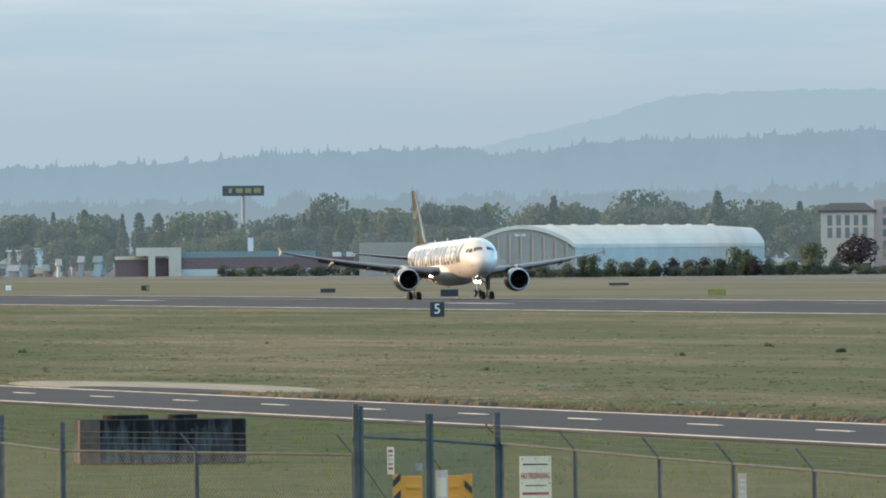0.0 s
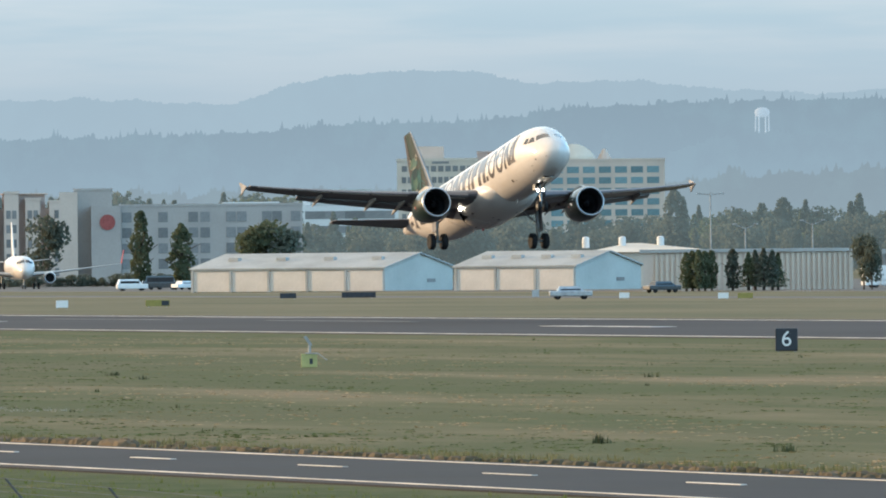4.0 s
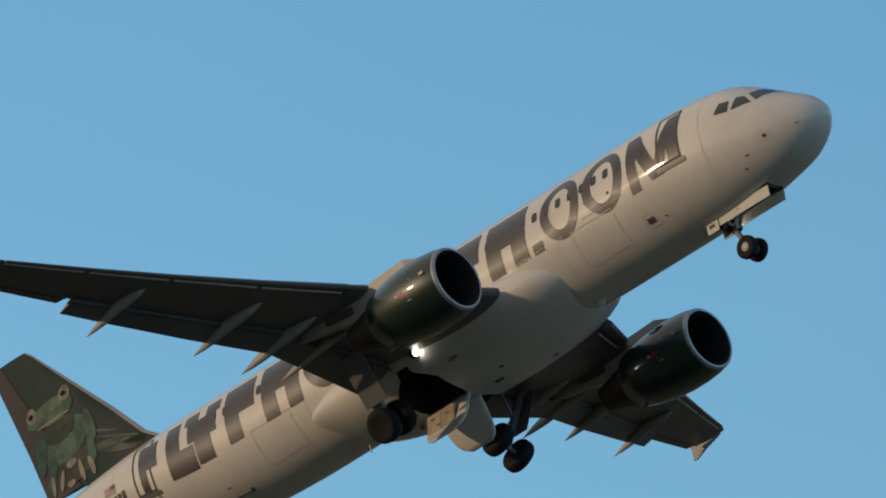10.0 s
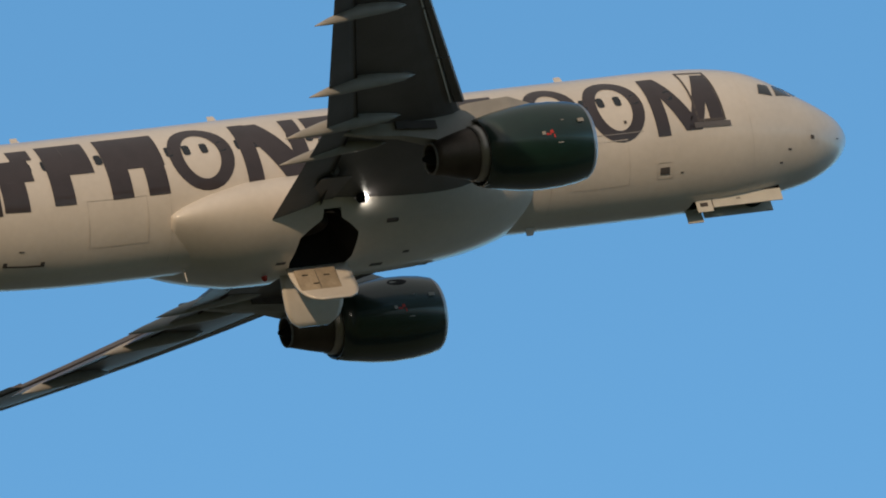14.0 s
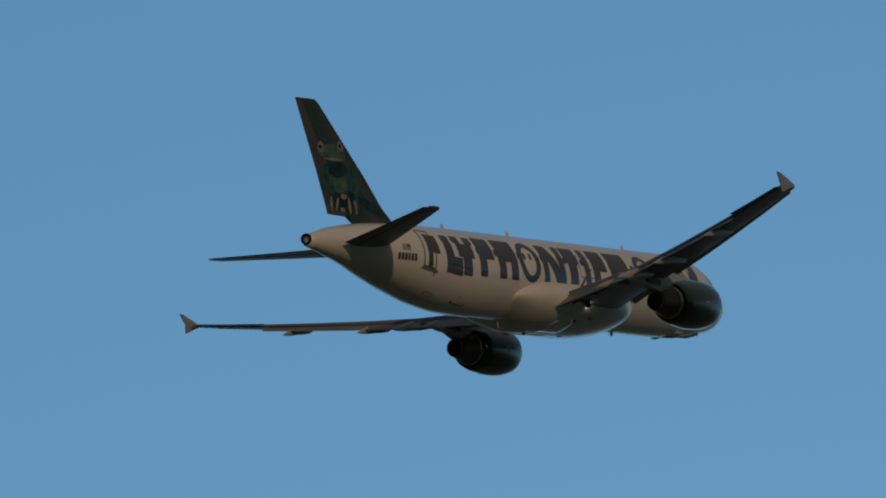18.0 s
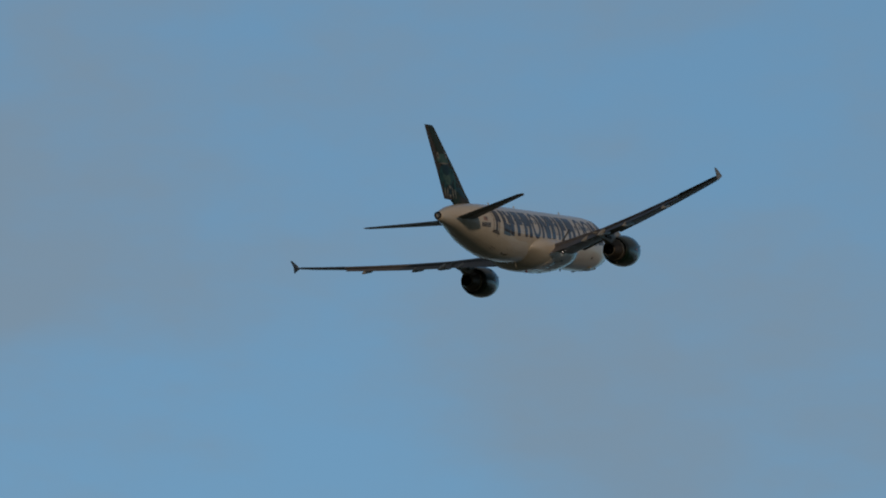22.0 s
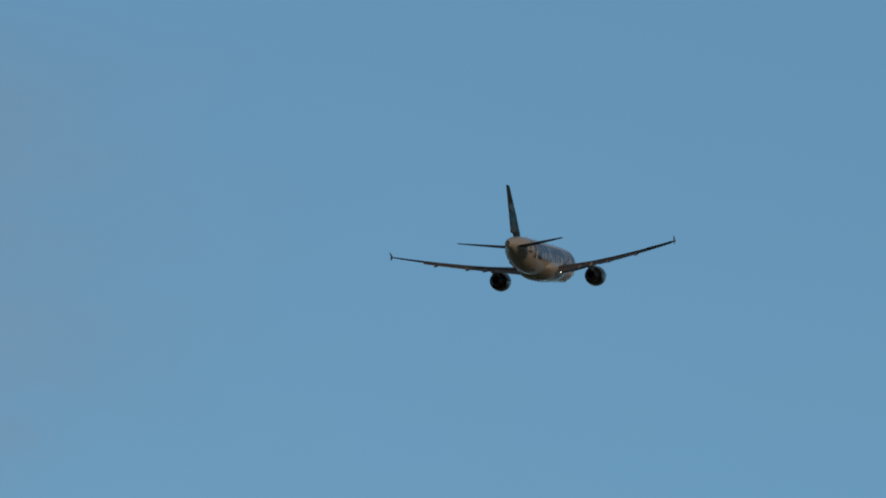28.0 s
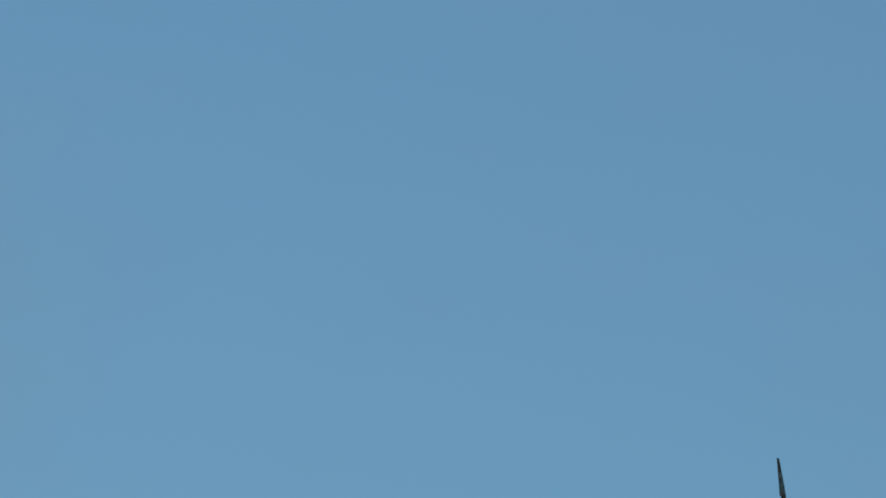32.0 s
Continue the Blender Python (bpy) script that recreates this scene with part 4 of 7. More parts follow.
        part("taxi_light", lathe([(-0.15, 0.005), (-0.16, 0.13)], 16, "X", 0.12, d * 0.2, -0.55), GLOW, leg, "lit nose gear light")
        part("light_housing", lathe([(-0.16, 0.132), (0.06, 0.134), (0.06, 0.15), (-0.16, 0.15), (-0.28, 0.02)], 16, "X", 0.12, d * 0.2, -0.55), BLACK, leg, "dark light housing")
    moving["legN"] = (leg, leg.matrix_basis.copy())
    for side, nm in ((-1, "NR"), (1, "NL")):
        bm = box(-1.1, 1.1, -0.36 if side > 0 else 0.0, 0.0 if side > 0 else 0.36, -0.02, 0.02, bevel=0.012)
        door = part("nose_gear_door", bm, SATIN, jet, "white nose gear door", pose(NOSE - 3.80, side * 0.37, -1.90))
        part("door_stencil", box(-0.35, -0.22, (0.13 if side < 0 else -0.19), (0.19 if side < 0 else -0.13), -0.024, -0.021), LIGHTGREY, door, "small grey stencil")
        moving["door" + nm] = (door, door.matrix_basis.copy())
        aft = part("nose_gear_aft_door", box(-0.25, 0.24, -0.02, 0.02, -0.42, 0.0, bevel=0.01), SATIN, jet, "small white aft gear door", pose(NOSE - 5.18, side * 0.37, -1.95))
        part("door_number_bar", box(-0.14, 0.10, side * 0.021 - 0.003, side * 0.021 + 0.003, -0.26, -0.14), SEAM, aft, "plain dark bar")
        moving["aft" + nm] = (aft, aft.matrix_basis.copy())
    return moving


gear = build_gear(jet)


# ---- the ground ----
def ground_material():
    m = bpy.data.materials.new("airfield_grass")
    m.use_nodes = True
    n, l = m.node_tree.nodes, m.node_tree.links
    b = n["Principled BSDF"]
    b.inputs["Roughness"].default_value = 0.95
    b.inputs["Specular IOR Level"].default_value = 0.1
    co = n.new("ShaderNodeTexCoord")

    def noise_at(scale, detail, stretch=(1, 1, 1)):
        mp, t = n.new("ShaderNodeMapping"), n.new("ShaderNodeTexNoise")
        mp.inputs["Scale"].default_value = stretch
        t.inputs["Scale"].default_value, t.inputs["Detail"].default_value, t.inputs["Roughness"].default_value = scale, detail, 0.6
        l.new(co.outputs["Object"], mp.inputs[0])
        l.new(mp.outputs[0], t.inputs["Vector"])
        return t.outputs["Fac"]

    def mixed(fac, lo, hi, a, c):
        r, x = n.new("ShaderNodeMapRange"), n.new("ShaderNodeMix")
        x.data_type = "RGBA"
        r.inputs[1].default_value, r.inputs[2].default_value = lo, hi
        l.new(fac, r.inputs[0])
        l.new(r.outputs[0], x.inputs[0])
        for k, v in ((6, a), (7, c)):
            if isinstance(v, tuple):
                x.inputs[k].default_value = (*v, 1)
            else:
                l.new(v, x.inputs[k])
        return x.outputs[2]
    base = mixed(noise_at(0.05, 3, (0.35, 1, 1)), 0.34, 0.68, (0.074, 0.088, 0.032), (0.116, 0.106, 0.054))
    base = mixed(noise_at(0.05, 4, (0.22, 1.2, 1)), 0.47, 0.68, base, (0.232, 0.172, 0.104))
    base = mixed(noise_at(0.11, 4, (0.35, 1, 2.3)), 0.48, 0.85, base, (0.074, 0.090, 0.033))
    base = mixed(noise_at(0.35, 3, (0.5, 1, 1)), 0.50, 0.9, base, (0.092, 0.096, 0.042))
    sep = n.new("ShaderNodeSeparateXYZ")
    l.new(co.outputs["Object"], sep.inputs[0])
    near = n.new("ShaderNodeMapRange")
    for k, v in ((1, 62.0), (2, 73.0), (3, 1.0), (4, 0.0)):
        near.inputs[k].default_value = v
    l.new(sep.outputs["Y"], near.inputs[0])
    x = n.new("ShaderNodeMix")
    x.data_type = "RGBA"
    l.new(near.outputs[0], x.inputs[0])
    far = n.new("ShaderNodeMapRange")  # mown shorter and drier beyond the runway
    for k, v in ((1, 225.0), (2, 262.0), (3, 0.0), (4, 0.8)):
        far.inputs[k].default_value = v
    l.new(sep.outputs["Y"], far.inputs[0])
    dry = n.new("ShaderNodeMix")
    dry.data_type = "RGBA"
    l.new(far.outputs[0], dry.inputs[0])
    l.new(base, dry.inputs[6])
    l.new(mixed(noise_at(0.03, 3, (0.3, 1, 1)), 0.38, 0.66, (0.128, 0.122, 0.072), (0.205, 0.168, 0.108)), dry.inputs[7])
    l.new(dry.outputs[2], x.inputs[6])
    l.new(mixed(noise_at(0.6, 4, (0.7, 1, 1)), 0.35, 0.75, (0.042, 0.064, 0.016), (0.098, 0.098, 0.042)), x.inputs[7])
    fine = n.new("ShaderNodeHueSaturation")
    v = n.new("ShaderNodeMapRange")
    v.inputs[1].default_value, v.inputs[2].default_value, v.inputs[3].default_value, v.inputs[4].default_value = 0.3, 0.7, 0.88, 1.14
    l.new(noise_at(3.0, 4), v.inputs[0])
    l.new(v.outputs[0], fine.inputs["Value"])
    l.new(x.outputs[2], fine.inputs["Color"])
    l.new(fine.outputs[0], b.inputs["Base Color"])
    bp = n.new("ShaderNodeBump")
    bp.inputs["Strength"].default_value, bp.inputs["Distance"].default_value = 0.4, 0.12
    l.new(noise_at(2.5, 4), bp.inputs["Height"])
    l.new(bp.outputs[0], b.inputs["Normal"])
    return m


GRASS = ground_material()
ASPHALT = material("runway_asphalt", (0.029, 0.028, 0.032), 0.9, vary=0.10, scale=0.02, fine=0.6, tint=(0.021, 0.020, 0.024))
ROADTAR = material("road_asphalt", (0.024, 0.024, 0.027), 0.9, vary=0.14, scale=0.10, fine=2.0, tint=(0.017, 0.017, 0.019))
LINE = material("worn_white_line", (0.58, 0.57, 0.54), 0.7, vary=0.2, scale=0.3, fine=3)
CONCRETE = material("apron_concrete", (0.125, 0.12, 0.11), 0.85, vary=0.12, scale=0.02, fine=0.5)
GRAVEL = material("pale_gravel", (0.34, 0.29, 0.21), 0.95, vary=0.15, scale=0.3, fine=4)

bm = bmesh.new()
R_GROUND = 4850.0
mid = bm.verts.new((0, 0, 0))
last = None
for r in (60, 200, 500, 1000, 2000, 3400, R_GROUND):
    ring = [bm.verts.new((r * math.cos(2 * math.pi * k / 96), r * math.sin(2 * math.pi * k / 96), 0)) for k in range(96)]
    for k in range(96):
        j = (k + 1) % 96
        if last is None:
            bm.faces.new((mid, ring[k], ring[j]))
        else:
            bm.faces.new((last[k], ring[k], ring[j], last[j]))
    last = ring
ground = solid("ground", bm, GRASS, "flat airfield grass, green with dry tan patches", "ground", kind="structure")


def strip(name, x0, x1, y0, y1, z, mat, label, category, step=50.0, wob=0.0):
    """A thin slab along the field."""
    bm = bmesh.new()
    n = max(2, int((x1 - x0) / step))
    rnd = random.Random(int(y0 * 10))
    secs = []
    for i in range(n + 1):
        x = x0 + (x1 - x0) * i / n
        a, b = y0 + rnd.uniform(-wob, wob), y1 + rnd.uniform(-wob, wob)
        secs.append([(x, a, -0.2), (x, b, -0.2), (x, b, z), (x, a, z)])
    return solid(name, rings(secs, bm), mat, label, category, kind="structure")


runway = strip("runway", -4500, 3500, 195.0, 259.0, 0.03, ASPHALT, "dark asphalt runway with tyre-worn centre", "runway")
for y0, nm in ((197.6, "runway_edge_line"), (253.6, "runway_edge_line")):
    part(nm, box(-4400, 3400, y0, y0 + 0.9, 0.02, 0.045), LINE, runway, "white runway edge line")
WORN = material("faded_centre_paint", (0.16, 0.16, 0.16), 0.8, vary=0.15, scale=0.3, fine=3)
for k in range(30):
    x = -2600 + 61 * k
    part("centre_dash", box(x, x + 36, 238.2, 239.1, 0.02, 0.042), WORN, runway, "faded centre dash")
for k in range(9):
    x = -1364 + 160 * k
    for y in (224.5, 249.5):
        part("touchdown_bar", box(x, x + 22.9, y, y + 1.8, 0.02, 0.045), LINE if y < 230 else WORN, runway, "white touchdown bar")
taxiway = strip("taxiway", -4300, 2500, 388.0, 404.0, 0.03, CONCRETE, "pale concrete taxiway beyond the grass", "taxiway")
apron = strip("apron", -4200, 1200, 462.0, 700.0, 0.035, CONCRETE, "pale concrete apron before the hangars", "apron")
turned = lambda x, y, k: Matrix.Translation((x, y, 0)) @ Matrix.Rotation(math.atan(k), 4, "Z") @ Matrix.Translation((-x, -y, 0))
runway.matrix_basis = turned(-870, 203, 0.019)
road = strip("perimeter_road", -1600, 700, 63.1, 73.4, 0.04, ROADTAR, "dark asphalt perimeter road with dashed centre line", "road", 12.0, 0.12)
road.matrix_basis = turned(-300, 68.9, 0.033)
for y0 in (63.95, 72.55):
    part("road_edge_line", box(-1500, 600, y0, y0 + 0.14, 0.03, 0.056), LINE, road, "thin white edge line")
for k in range(45):
    x = -522.7 + 12.69 * k
    part("centre_dash", box(x, x + 3.2, 68.83, 68.97, 0.03, 0.056), LINE, road, "white centre dash")
solid("tar_patch", lathe([(0.0, 8.0), (0.054, 7.7), (0.057, 0.02)], 40, "Z"), ROADTAR, "dark asphalt turn-off beside the road", "road", pose(-386, 71.6, 0, 0, 0, 2) @ Matrix.Diagonal((1.6, 0.20, 1, 1)), kind="structure")
solid("gravel_patch", lathe([(0.0, 12.0), (0.045, 11.5), (0.05, 0.02)], 40, "Z"), GRAVEL, "bare pale gravel beside the road", "gravel", pose(-398, 74.0, 0, 0, 0, 3) @ Matrix.Diagonal((1.7, 0.26, 1, 1)), kind="structure")

# ---- where things stand: u is an arc along the horizon (349.3 to a degree), r the distance ----
ARC = 20014.0


def spot(u, r, z=0.0):
    a = radians(-78.03 + (u - 784) / 349.3)
    return Vector((r * math.sin(a), r * math.cos(a), z))


def site(u, r, turn=0.0):
    """Stands at (u, r): x to the right across the view, y away from the camera; turn in degrees."""
    a = -(-78.03 + (u - 784) / 349.3)
    return Matrix.Translation(spot(u, r)) @ Matrix.Rotation(radians(a + turn), 4, "Z")


def rise(v, r):
    return EYE[2] + r * v / ARC


CREAM = material("cream_wall", (0.60, 0.505, 0.41), 0.8, vary=0.07, scale=0.15, fine=2)
PALEWALL = material("off_white_metal_door", (0.66, 0.585, 0.51), 0.6, vary=0.06, scale=0.3, fine=3)
BLUEWALL = material("pale_blue_metal_wall", (0.50, 0.50, 0.455), 0.75, vary=0.06, scale=0.2, fine=2)
GREYROOF = material("grey_metal_roof", (0.40, 0.40, 0.38), 0.7, vary=0.10, scale=0.2, fine=2)
WHITEROOF = material("white_metal_roof", (0.72, 0.63, 0.52), 0.85, vary=0.06, scale=0.1, fine=1)
TANWALL = material("tan_stucco", (0.60, 0.485, 0.405), 0.85, vary=0.07, scale=0.1, fine=2)
GREYWALL = material("grey_stucco", (0.40, 0.365, 0.335), 0.85, vary=0.07, scale=0.1, fine=2)
PINKWALL = material("warm_grey_stucco", (0.50, 0.385, 0.335), 0.85, vary=0.07, scale=0.1, fine=2)
DARKWIN = material("dark_building_glass", (0.19, 0.185, 0.18), 0.35, vary=0.1, spread=0.25)
TEALWIN = material("teal_building_glass", (0.13, 0.23, 0.25), 0.25, vary=0.1, spread=0.25)
REDWALL = material("dark_red_metal_wall", (0.20, 0.125, 0.125), 0.7, vary=0.1)
GREENROOF = material("grey_green_roof", (0.22, 0.28, 0.27), 0.6, vary=0.1)
CASTLEROOF = material("brown_roof", (0.125, 0.108, 0.102), 0.8)
REDDISC = material("faded_red_disc", (0.34, 0.09, 0.08), 0.6)
STEEL = material("galvanised_steel", (0.33, 0.34, 0.33), 0.6, 0.25, vary=0.1, scale=3)
WHITEPLAIN = material("white_plaster", (0.66, 0.66, 0.64), 0.7, vary=0.05)
LIGHTBLUE = material("pale_blue_wall", (0.47, 0.47, 0.44), 0.8, vary=0.05)


def pane_mesh(name, w, h, mat):
    me = bpy.data.meshes.new(name)
    b = box(-w / 2, w / 2, -0.06, 0.10, -h / 2, h / 2)
    b.to_mesh(me)
    b.free()
    me.materials.append(mat)
    return me


def windows(parent, x0, x1, z0, z1, cols, rows, y, w, h, mat=DARKWIN, skip=()):
    me = pane_mesh("window", w, h, mat)
    for i in range(cols):
        for j in range(rows):
            if (i, j) in skip:
                continue
            x = x0 + (x1 - x0) * (i + 0.5) / cols
            z = z0 + (z1 - z0) * (j + 0.5) / rows
            part("window", me, None, parent, "dark window" if mat is DARKWIN else "teal-tinted window", pose(x, y, z))


def block(parent, u0, u1, uc, r, ztop, y0, depth, mat, name="wall", z0=0.0, label="", parapet=0.0):
    """A storeyed block between two arcs, in the frame of the site at uc."""
    k = r / ARC
    x0, x1 = (u0 - uc) * k, (u1 - uc) * k
    w = part(name, box(x0, x1, y0, y0 + depth, z0, ztop), mat, parent, label)
    if parapet:
        part("parapet", box(x0 - 0.15, x1 + 0.15, y0 - 0.15, y0 + depth + 0.15, ztop + 0.004, ztop + parapet), mat, w)
    return x0, x1, w


def shed(u0, u1, u2, r, v_eave, v_ridge, doors, name_label):
    """A gabled hangar whose long side (u0 to u1) has sliding doors and whose blue gable (u1 to u2) faces the sun."""
    k = r / ARC
    turn = -30.0
    L, W = (u1 - u0) * k / math.cos(radians(turn)), (u2 - u1) * k / math.sin(radians(-turn))
    m = site(u1, r, turn)
    h = thing("hangar", name_label, "hangar", m, "metal hangars")
    e, rg = rise(v_eave, r), rise(v_ridge, r)
    # the corner at u1 is the origin; the long side runs to -x, the gable to +y
    part("long_wall", box(-L, 0, 0.0, 0.3, 0, e), BLUEWALL, h, "pale blue long wall")
    part("back_wall", box(-L, 0, W - 0.3, W, 0, e), BLUEWALL, h)
    for x in (-0.3, -L):
        bm = bmesh.new()
        secs = [[(x + d, 0.31, 0), (x + d, W - 0.31, 0), (x + d, W - 0.31, e), (x + d, W / 2, rg), (x + d, 0.31, e)] for d in (0.0, 0.3)]
        g = part("gable_wall", rings(secs, bm), BLUEWALL, h, "pale blue gable")
        if x > -1:
            part("gable_window", box(0.0, 0.06, W * 0.62, W * 0.74, e * 0.35, e * 0.5), DARKWIN, g, "small dark window")
    for a, b in ((-0.5, W / 2), (W / 2, W + 0.5)):
        za, zb = (e - 0.25, rg) if a < 0 else (rg, e - 0.25)
        bm = bmesh.new()
        secs = [[(x, a, za + 0.05), (x, b, zb + 0.05), (x, b, zb + 0.25), (x, a, za + 0.25)] for x in (-L - 0.4, 0.4)]
        part("roof", rings(secs, bm), GREYROOF, h, "grey metal roof")
    dw = L / doors
    me = pane_mesh("sliding_door", dw * 0.93, e * 0.86, PALEWALL)
    for i in range(doors):
        part("sliding_door", me, None, h, "off-white sliding door", pose(-L + dw * (i + 0.5), -0.12, e * 0.45))
        part("door_post", box(-L + dw * i - 0.2, -L + dw * i + 0.2, -0.3, -0.02, 0, e * 0.9), GREYROOF, h, "dark door post")
    part("door_track", box(-L, 0, -0.35, -0.02, e * 0.885, e * 0.95), GREYROOF, h)
    for i in range(4):
        x = -L * (0.12 + 0.25 * i)
        part("roof_vent", box(x - 0.8, x + 0.8, W * 0.25 - 0.5, W * 0.25 + 0.5, (e + rg) / 2 + 0.1, (e + rg) / 2 + 0.6), GREYROOF, h)
    return h


shed(2072, 2414, 2536, 1640, -14, 9, 5, "metal hangar with off-white sliding doors and a pale blue gable")
shed(2540, 2752, 2869, 1600, -14, 9, 3, "shorter metal hangar with off-white doors and a pale blue gable")


ENDWALL = material("tan_corrugated_wall", (0.40, 0.345, 0.285), 0.8, vary=0.07, scale=0.15, fine=2)


def arch_hangar():
    r, uc = 2300.0, 1019
    k = r / ARC
    h = thing("arched_hangar", "large hangar with a white arched roof and a pale end wall", "hangar", site(uc, r))
    w, L = (1019 - 829) * k, (1376 - 1019) * k
    e, top = rise(16, r), rise(50, r)
    n = 16
    arc = [(-w + w * i / n, e + (top - e) * math.sin(math.pi * i / n) ** 0.8) for i in range(n + 1)]
    bm = bmesh.new()
    part("end_wall", rings([[(x, y, z) for x, z in [(-w, 0), *arc, (0, 0)]] for y in (0.0, 0.6)], bm), ENDWALL, h, "pale ribbed end wall")
    # the roof sweeps back and to the right
    secs = []
    for f in (0.0, 0.25, 0.5, 0.75, 0.88, 1.0):
        sq = 1.0 if f < 0.8 else 1.0 - (f - 0.8) * 0.8
        secs.append([(x * (1 - 0.72 * f) + L * f, -0.5 + 150 * f, e + (z - e) * sq) for x, z in arc] + [(x * (1 - 0.72 * f) + L * f, -0.5 + 150 * f, e + (z - e) * sq - 0.8) for x, z in reversed(arc)])
    part("roof", rings(secs), WHITEROOF, h, "white arched roof", smooth=False)
    bm = bmesh.new()
    secs = [[(x, y, 0), (x, y + 0.4, 0), (x, y + 0.4, e - 0.1), (x, y, e - 0.1)] for x, y in ((0.05, 0.0), (L, 150.0))]
    part("side_wall", rings(secs, bm), BLUEWALL, h, "pale blue side wall")
    for i in range(9):
        x = -w + w * (i + 0.7) / 9.4
        part("buttress", box(x - 0.18, x + 0.18, -0.5, -0.01, 0, e + 0.8 * (top - e) * math.sin(math.pi * (i + 0.7) / 9.4) * 0.7), PINKWALL, h, "pale rib of the end wall")
    for i in range(5):
        x = -w * 0.95 + w * 0.2 * i
        part("hangar_door", box(x, x + w * 0.11, -0.12, -0.02, 0, e * 0.55), GREYWALL, h, "grey door panel")
    part("name_board", box(-w * 0.56, -w * 0.46, -0.2, -0.05, e + (top - e) * 0.42, e + (top - e) * 0.55), WHITEPLAIN, h, "small white board")
    for i in range(8):
        f = 0.12 + 0.1 * i
        part("roof_ventilator", lathe([(0, 0.9), (0.4, 1.0), (0.7, 0.6), (0.8, 0.05)], 12, "Z", -w * 0.5 * (1 - 0.72 * f) + L * f, -0.5 + 150 * f, top - 0.55), WHITEROOF, h, "low roof ventilator")
    return h


arch_hangar()


def low_buildings():
    r = 2700.0
    k = r / ARC
    b = thing("terminal_shed", "long low building with a dark red band and a cream porch", "building", site(420, r))
    block(b, 205, 636, 420, r, rise(-2, r), 0, 18, REDWALL, label="dark red wall")
    block(b, 322, 636, 420, r, rise(-22, r), -1.2, 1.0, BLUEWALL, "lower_wall", label="pale blue lower wall")
    block(b, 320, 560, 420, r, rise(9, r), 2, 16, GREENROOF, "upper_roof", rise(-1.5, r), "grey-green roof")
    block(b, 242, 322, 420, r, rise(17, r), -3, 10, CREAM, "porch", rise(2, r), "cream porch top")
    for u0, u1 in ((300, 322), (264, 276)):
        block(b, u0, u1, 420, r, rise(2, r), -3, 2, CREAM, "porch_pier", label="cream porch pier")
    block(b, 205, 262, 420, r, rise(2, r), -0.6, 0.4, CREAM, "fascia", rise(-4, r))
    block(b, 440, 450, 420, r, rise(33, r), 4, 1.2, WHITEPLAIN, "chimney", rise(9, r), "white chimney")
    for u in (505, 590, 615):
        block(b, u, u + 16, 420, r, rise(6, r), 4, 3, WHITEPLAIN, "roof_unit", rise(-2, r), "white roof unit")
    r = 2450.0
    a = thing("annex", "grey corrugated annex beside the arched hangar", "building", site(690, r))
    x0, x1, w = block(a, 637, 832, 690, r, rise(22, r), 0, 25, ENDWALL, label="grey corrugated wall")
    for i in range(26):
        x = x0 + (x1 - x0) * (i + 0.5) / 26
        part("rib", box(x - 0.12, x + 0.12, -0.15, -0.01, 0, rise(20, r)), GREYWALL, w)
    # far white sheds and houses
    for u, v0, v1, wd, rr, mat in ((292, 40, 58, 40, 3600, WHITEPLAIN), (318, 52, 64, 24, 3600, WHITEPLAIN), (300, 18, 32, 50, 3200, GREENROOF), (40, 40, 58, 26, 3300, TANWALL), (85, 44, 56, 10, 3300, TANWALL), (375, 44, 54, 20, 3500, WHITEPLAIN),
                                   (482, 40, 50, 14, 3400, TANWALL), (1410, 62, 72, 14, 3300, WHITEPLAIN), (68, 8, 16, 20, 3000, WHITEPLAIN), (30, 0, 12, 30, 2900, TANWALL), (10, -22, -10, 40, 2900, BLUEWALL), (100, -4, 10, 22, 2900, CREAM)):
        q = thing("far_house", "small pale building among the trees", "building", site(u, rr), "far houses")
        kk = rr / ARC
        z1 = rise(v1, rr)
        part("wall", box(-wd / 2 * kk, wd / 2 * kk, 0, 12, 0, z1), mat, q)
        bm = bmesh.new()
        secs = [[(x, -0.6, z1), (x, 12.6, z1), (x, 6, z1 + wd * kk * 0.12)] for x in (-wd / 2 * kk - 0.5, wd / 2 * kk + 0.5)]
        part("roof", rings(secs, bm), GREENROOF, q)
    hr = random.Random(31)
    for i in range(16):
        rr = 2780 + hr.uniform(-30, 40)
        kk, wd, z1 = rr / ARC, hr.uniform(5, 12), rise(hr.uniform(-32, -8), rr)
        q = thing("far_house", "small gabled house among trees behind the field", "building", site(-20 + 215 * (i + hr.random()) / 16, rr, hr.uniform(-5, 2)), "far houses")
        part("wall", box(-wd / 2 * kk, wd / 2 * kk, 0, 8, 0, z1), hr.choice((PINKWALL, GREYWALL, GREYWALL, BLUEWALL)), q)
        secs = [[(x, -0.5, z1), (x, 8.5, z1), (x, 4, z1 + 1.6)] for x in (-wd / 2 * kk - 0.4, wd / 2 * kk + 0.4)]
        part("roof", rings(secs), hr.choice((CASTLEROOF, GREYWALL, GREENROOF)), q)


low_buildings()


